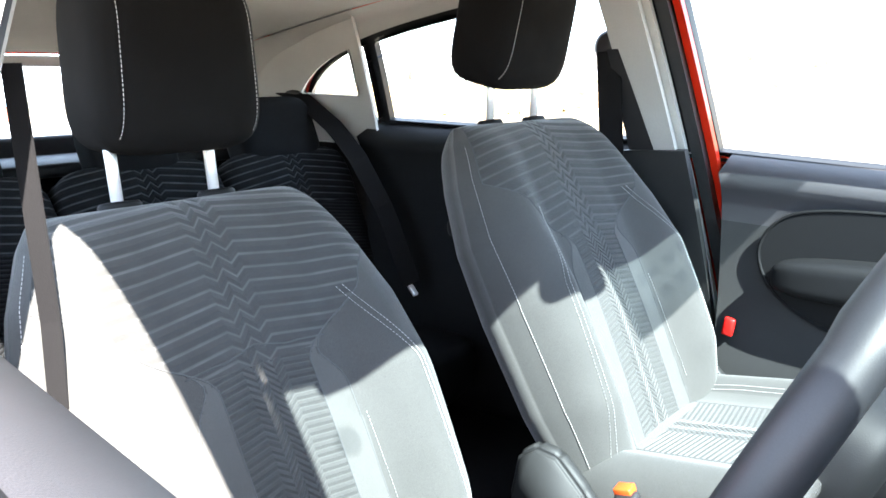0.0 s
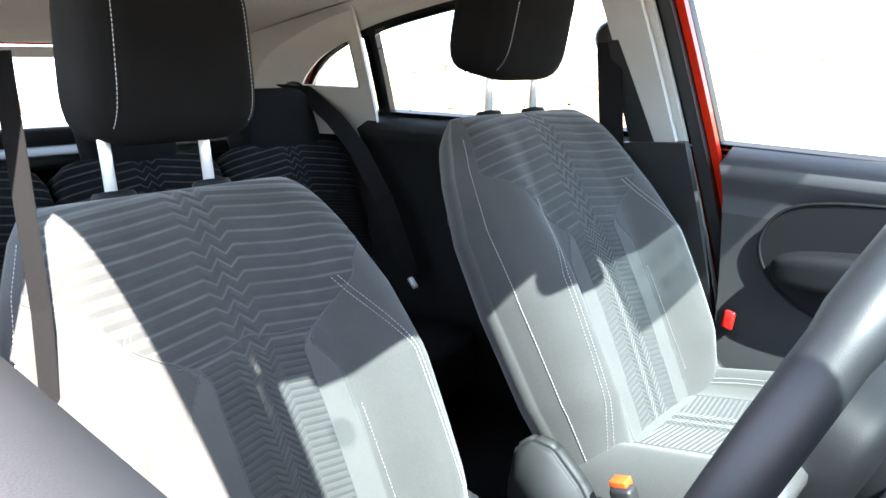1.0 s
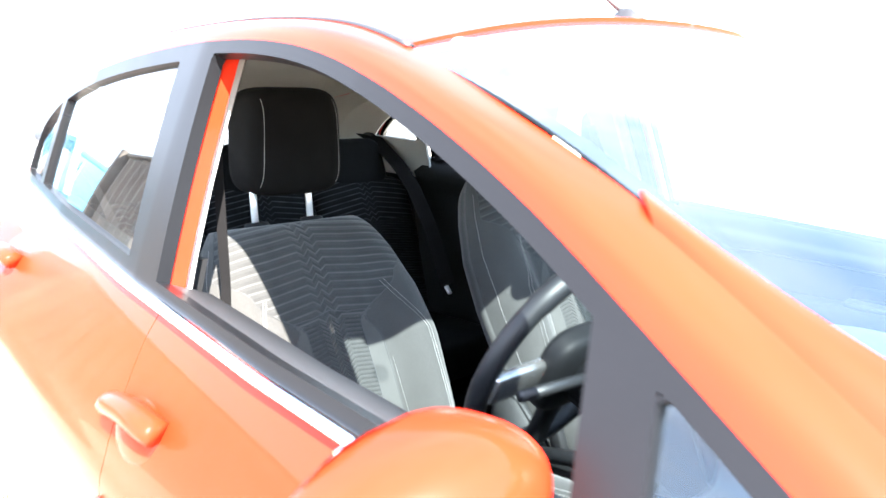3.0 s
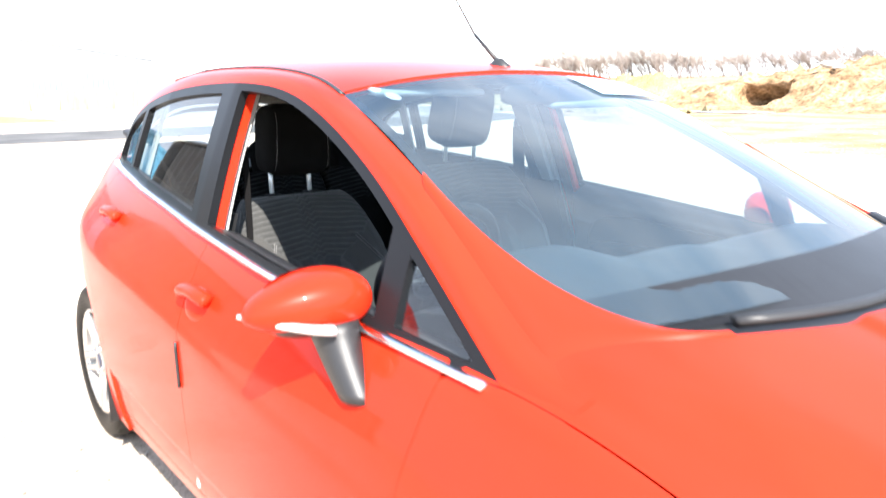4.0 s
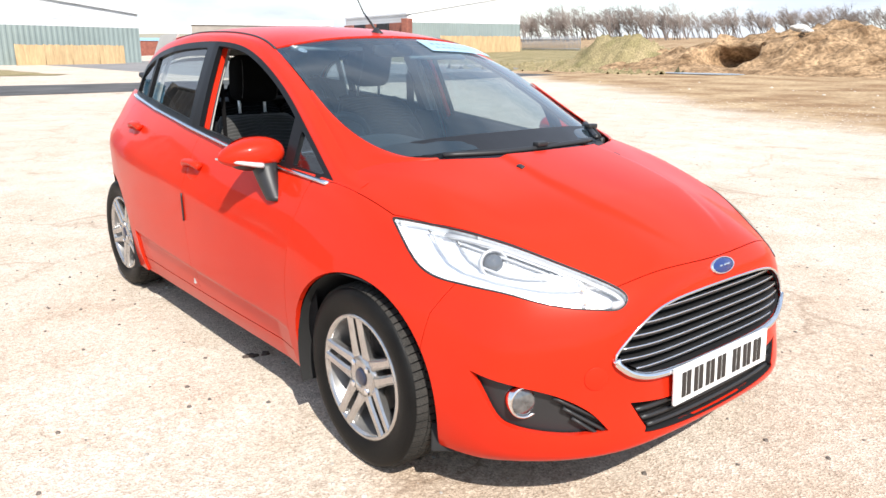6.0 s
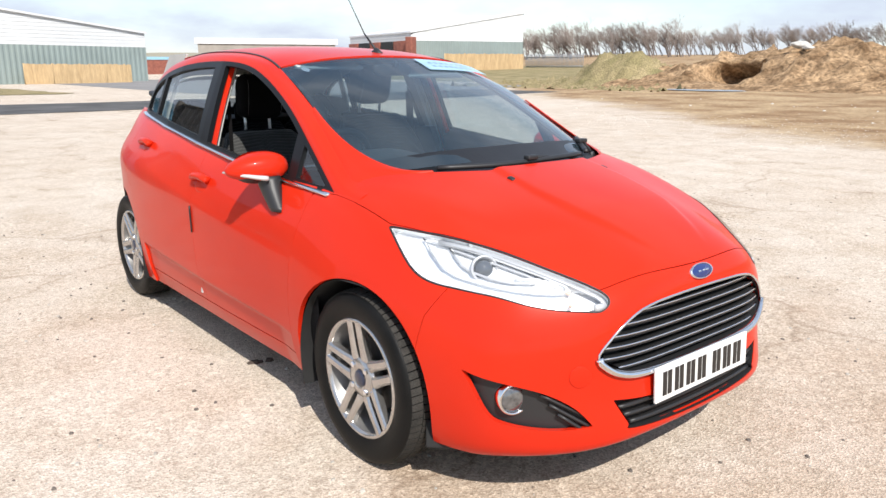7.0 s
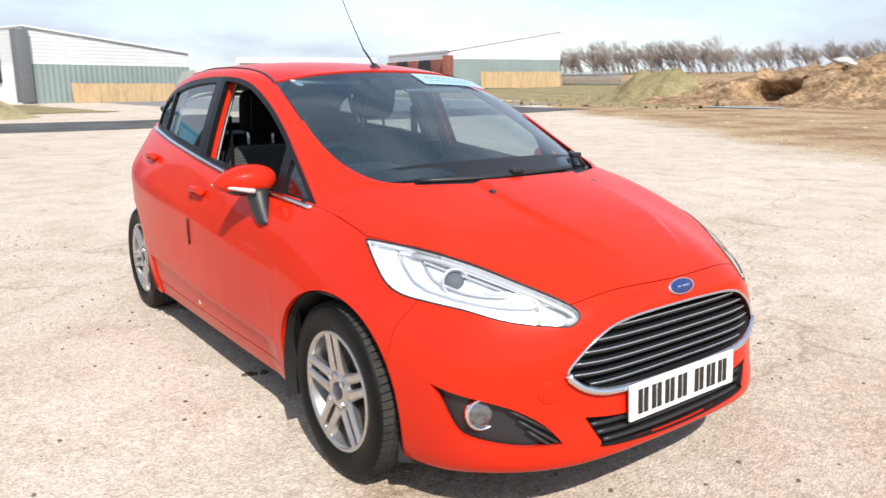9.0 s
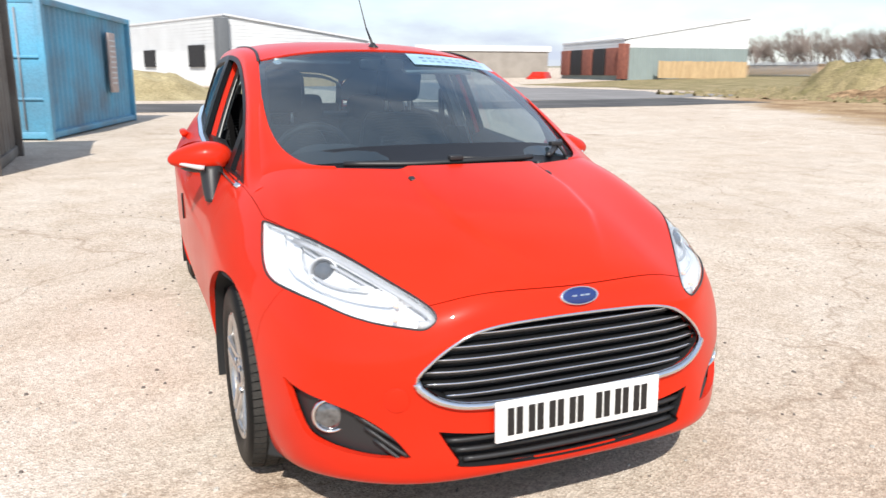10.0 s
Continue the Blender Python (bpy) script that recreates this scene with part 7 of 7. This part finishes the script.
# far parked vehicles
def far_car(at, heading, size, material, label, name="parked_car", van=False):
    v = tagged(new(name), label, "car" if not van else "van")
    ln, wd, ht = size
    v.matrix_basis = Matrix.Translation(at) @ Matrix.Rotation(heading, 4, "Z")
    prof = [(0, .25), (0, .62), (.06, .78), (.24 if not van else .10, .86 if not van else 1.0), (.38 if not van else .22, ht - .04), (.46, ht), (.85, ht), (.97, .85), (1, .6), (1, .25)]
    bm = bmesh.new()
    rows = [[bm.verts.new((x * ln, y * wd * (1 - .12 * (z > .9)), z)) for x, z in prof] for y in (-.5, .5)]
    for k in range(len(prof)):
        bm.faces.new((rows[0][k], rows[0][(k + 1) % len(prof)], rows[1][(k + 1) % len(prof)], rows[1][k]))
    bm.faces.new(rows[0])
    bm.faces.new(rows[1])
    bmesh.ops.bevel(bm, geom=list(bm.edges), offset=.05, segments=2, affect="EDGES")
    part("body", bm, material, v)
    for s in (-1, 1):
        boxed("side_window", (ln * .36, .03, ht * .22), (ln * .60, s * wd * .44, ht * .78), GLOSSBLACK, v, bevel=.01)
        for x in (.2, .8):
            bm = bmesh.new()
            lathe(bm, [(.0, .0), (.18, .0), (.20, -.03), (.31, -.04), (.32, -.18)], 20, Matrix.Translation((x * ln, s * wd * .5, .32)) @ Matrix.Rotation(radians(-90 * s), 4, "X"))
            part("wheel", bm, RUBBER, v)


far_car((-76.5, 44.0, .35), 2.2, (3.9, 1.7, 1.4), PAINT, "small red hatchback parked far off")
far_car((-95.0, 41.0, .3), 2.9, (4.6, 1.8, 1.7), PALECLAD, "white van parked by the far sheds", "parked_van", True)
far_car((-118, 33.5, .22), 1.9, (4.2, 1.75, 1.45), DARKCLAD, "dark car parked by the brick building")

# loose stones and rubble on the lot
STONE = mat("pale_stone", (0.46, 0.43, 0.38), 0.9, wear=0.35, scale=30)


def pebbles(name, count, place, size, material, label, seed):
    r = random.Random(seed)
    vs, fs = [], []
    for _ in range(count):
        x, y = place(r)
        s = size(r)
        o = len(vs)
        top = [(1, 0), (.3, .9), (-.8, .6), (-.9, -.5), (.2, -.95)]
        a = r.uniform(0, 6)
        for k, (u, w) in enumerate(top):
            j = r.uniform(.75, 1.2)
            uu, ww = (u * math.cos(a) - w * math.sin(a)) * s * j, (u * math.sin(a) + w * math.cos(a)) * s * j
            vs.append((x + uu, y + ww, float(ground_z(x, y)) - s * .2))
            vs.append((x + uu * .6, y + ww * .6, float(ground_z(x, y)) + s * r.uniform(.4, .65)))
        for k in range(5):
            n = (k + 1) % 5
            fs.append((o + 2 * k, o + 2 * n, o + 2 * n + 1, o + 2 * k + 1))
        fs.append(tuple(o + 2 * k + 1 for k in range(5)))
    return tagged(obj(name, vs, fs, material), label, "stones", kind="stuff")


pebbles("loose_gravel", 9500, lambda r: (r.uniform(-7, 7), r.uniform(-5, 13)), lambda r: .003 + .010 * r.random() ** 3, STONE, "loose pale gravel scattered on the lot", 1)
pebbles("dark_gravel", 8000, lambda r: (r.uniform(-6, 8), r.uniform(-5, 14)), lambda r: .003 + .010 * r.random() ** 3, mat("dark_stone", (0.13, 0.11, 0.095), 0.9), "small dark stones and crumbs on the lot", 2)
pebbles("rubble", 130, lambda r: (r.uniform(-18, 14), r.gauss(20, 3.0)), lambda r: .015 + .06 * r.random() ** 4, mat("pale_rubble", (0.50, 0.46, 0.40), 0.9), "pale rubble lying on the bare earth", 3)
lump = pebbles("dirt_lump", 6, lambda r: (-1.03 + r.gauss(0, .02), -.71 + r.gauss(0, .03)), lambda r: .014 + .012 * r.random(), mat("dark_clod", (0.07, 0.05, 0.04), 0.95), "dark clod of dirt beside the car", 4)
pebbles("white_pebbles", 5200, lambda r: (r.uniform(-13, 9), r.gauss(13.8, 1.6)), lambda r: .007 + .014 * r.random() ** 3, mat("white_stone", (0.56, 0.51, 0.45), 0.9), "pale pebbles strewn along the edge of the lot", 7)
# rocks on the crest of the bank
for i, (x, y, z, s) in enumerate(((-15.7, 34.9, 1.98, .28), (-15.2, 34.6, 1.85, .15))):
    bm = bmesh.new()
    bmesh.ops.create_icosphere(bm, subdivisions=3, radius=1.0)
    for v in bm.verts:
        v.co *= 1 + .35 * noise.noise(v.co * 1.3 + Vector((i * 5, 0, 0)))
        v.co = Vector((v.co.x * s * 1.7, v.co.y * s, v.co.z * s * .6))
    bm.transform(Matrix.Translation((x, y, z + float(ground_z(x, y)))))
    me = bpy.data.meshes.new("rock")
    bm.to_mesh(me)
    bm.free()
    me.materials.append(mat("white_rock", (0.60, 0.58, 0.54), 0.85, wear=.3, scale=6))
    tagged(new("rock", me), "pale boulder lying on the earth bank", "rock")
# flattened plastic sheet and puddle on the bare earth
bm = bmesh.new()
lathe(bm, [(0, .02), (.8, .03), (1.0, .015), (1.02, 0)], 40, Matrix.Translation((-17.8, 30.2, float(ground_z(-17.8, 30.2)) + .02)) @ Matrix.Diagonal((2.0, .9, 1, 1)))
me = bpy.data.meshes.new("plastic_sheet")
bm.to_mesh(me)
bm.free()
me.materials.append(mat("grey_blue_plastic", (0.33, 0.38, 0.42), 0.4, wear=.3, scale=3))
tagged(new("plastic_sheet", me), "grey-blue plastic sheet lying on the earth", "sheet")
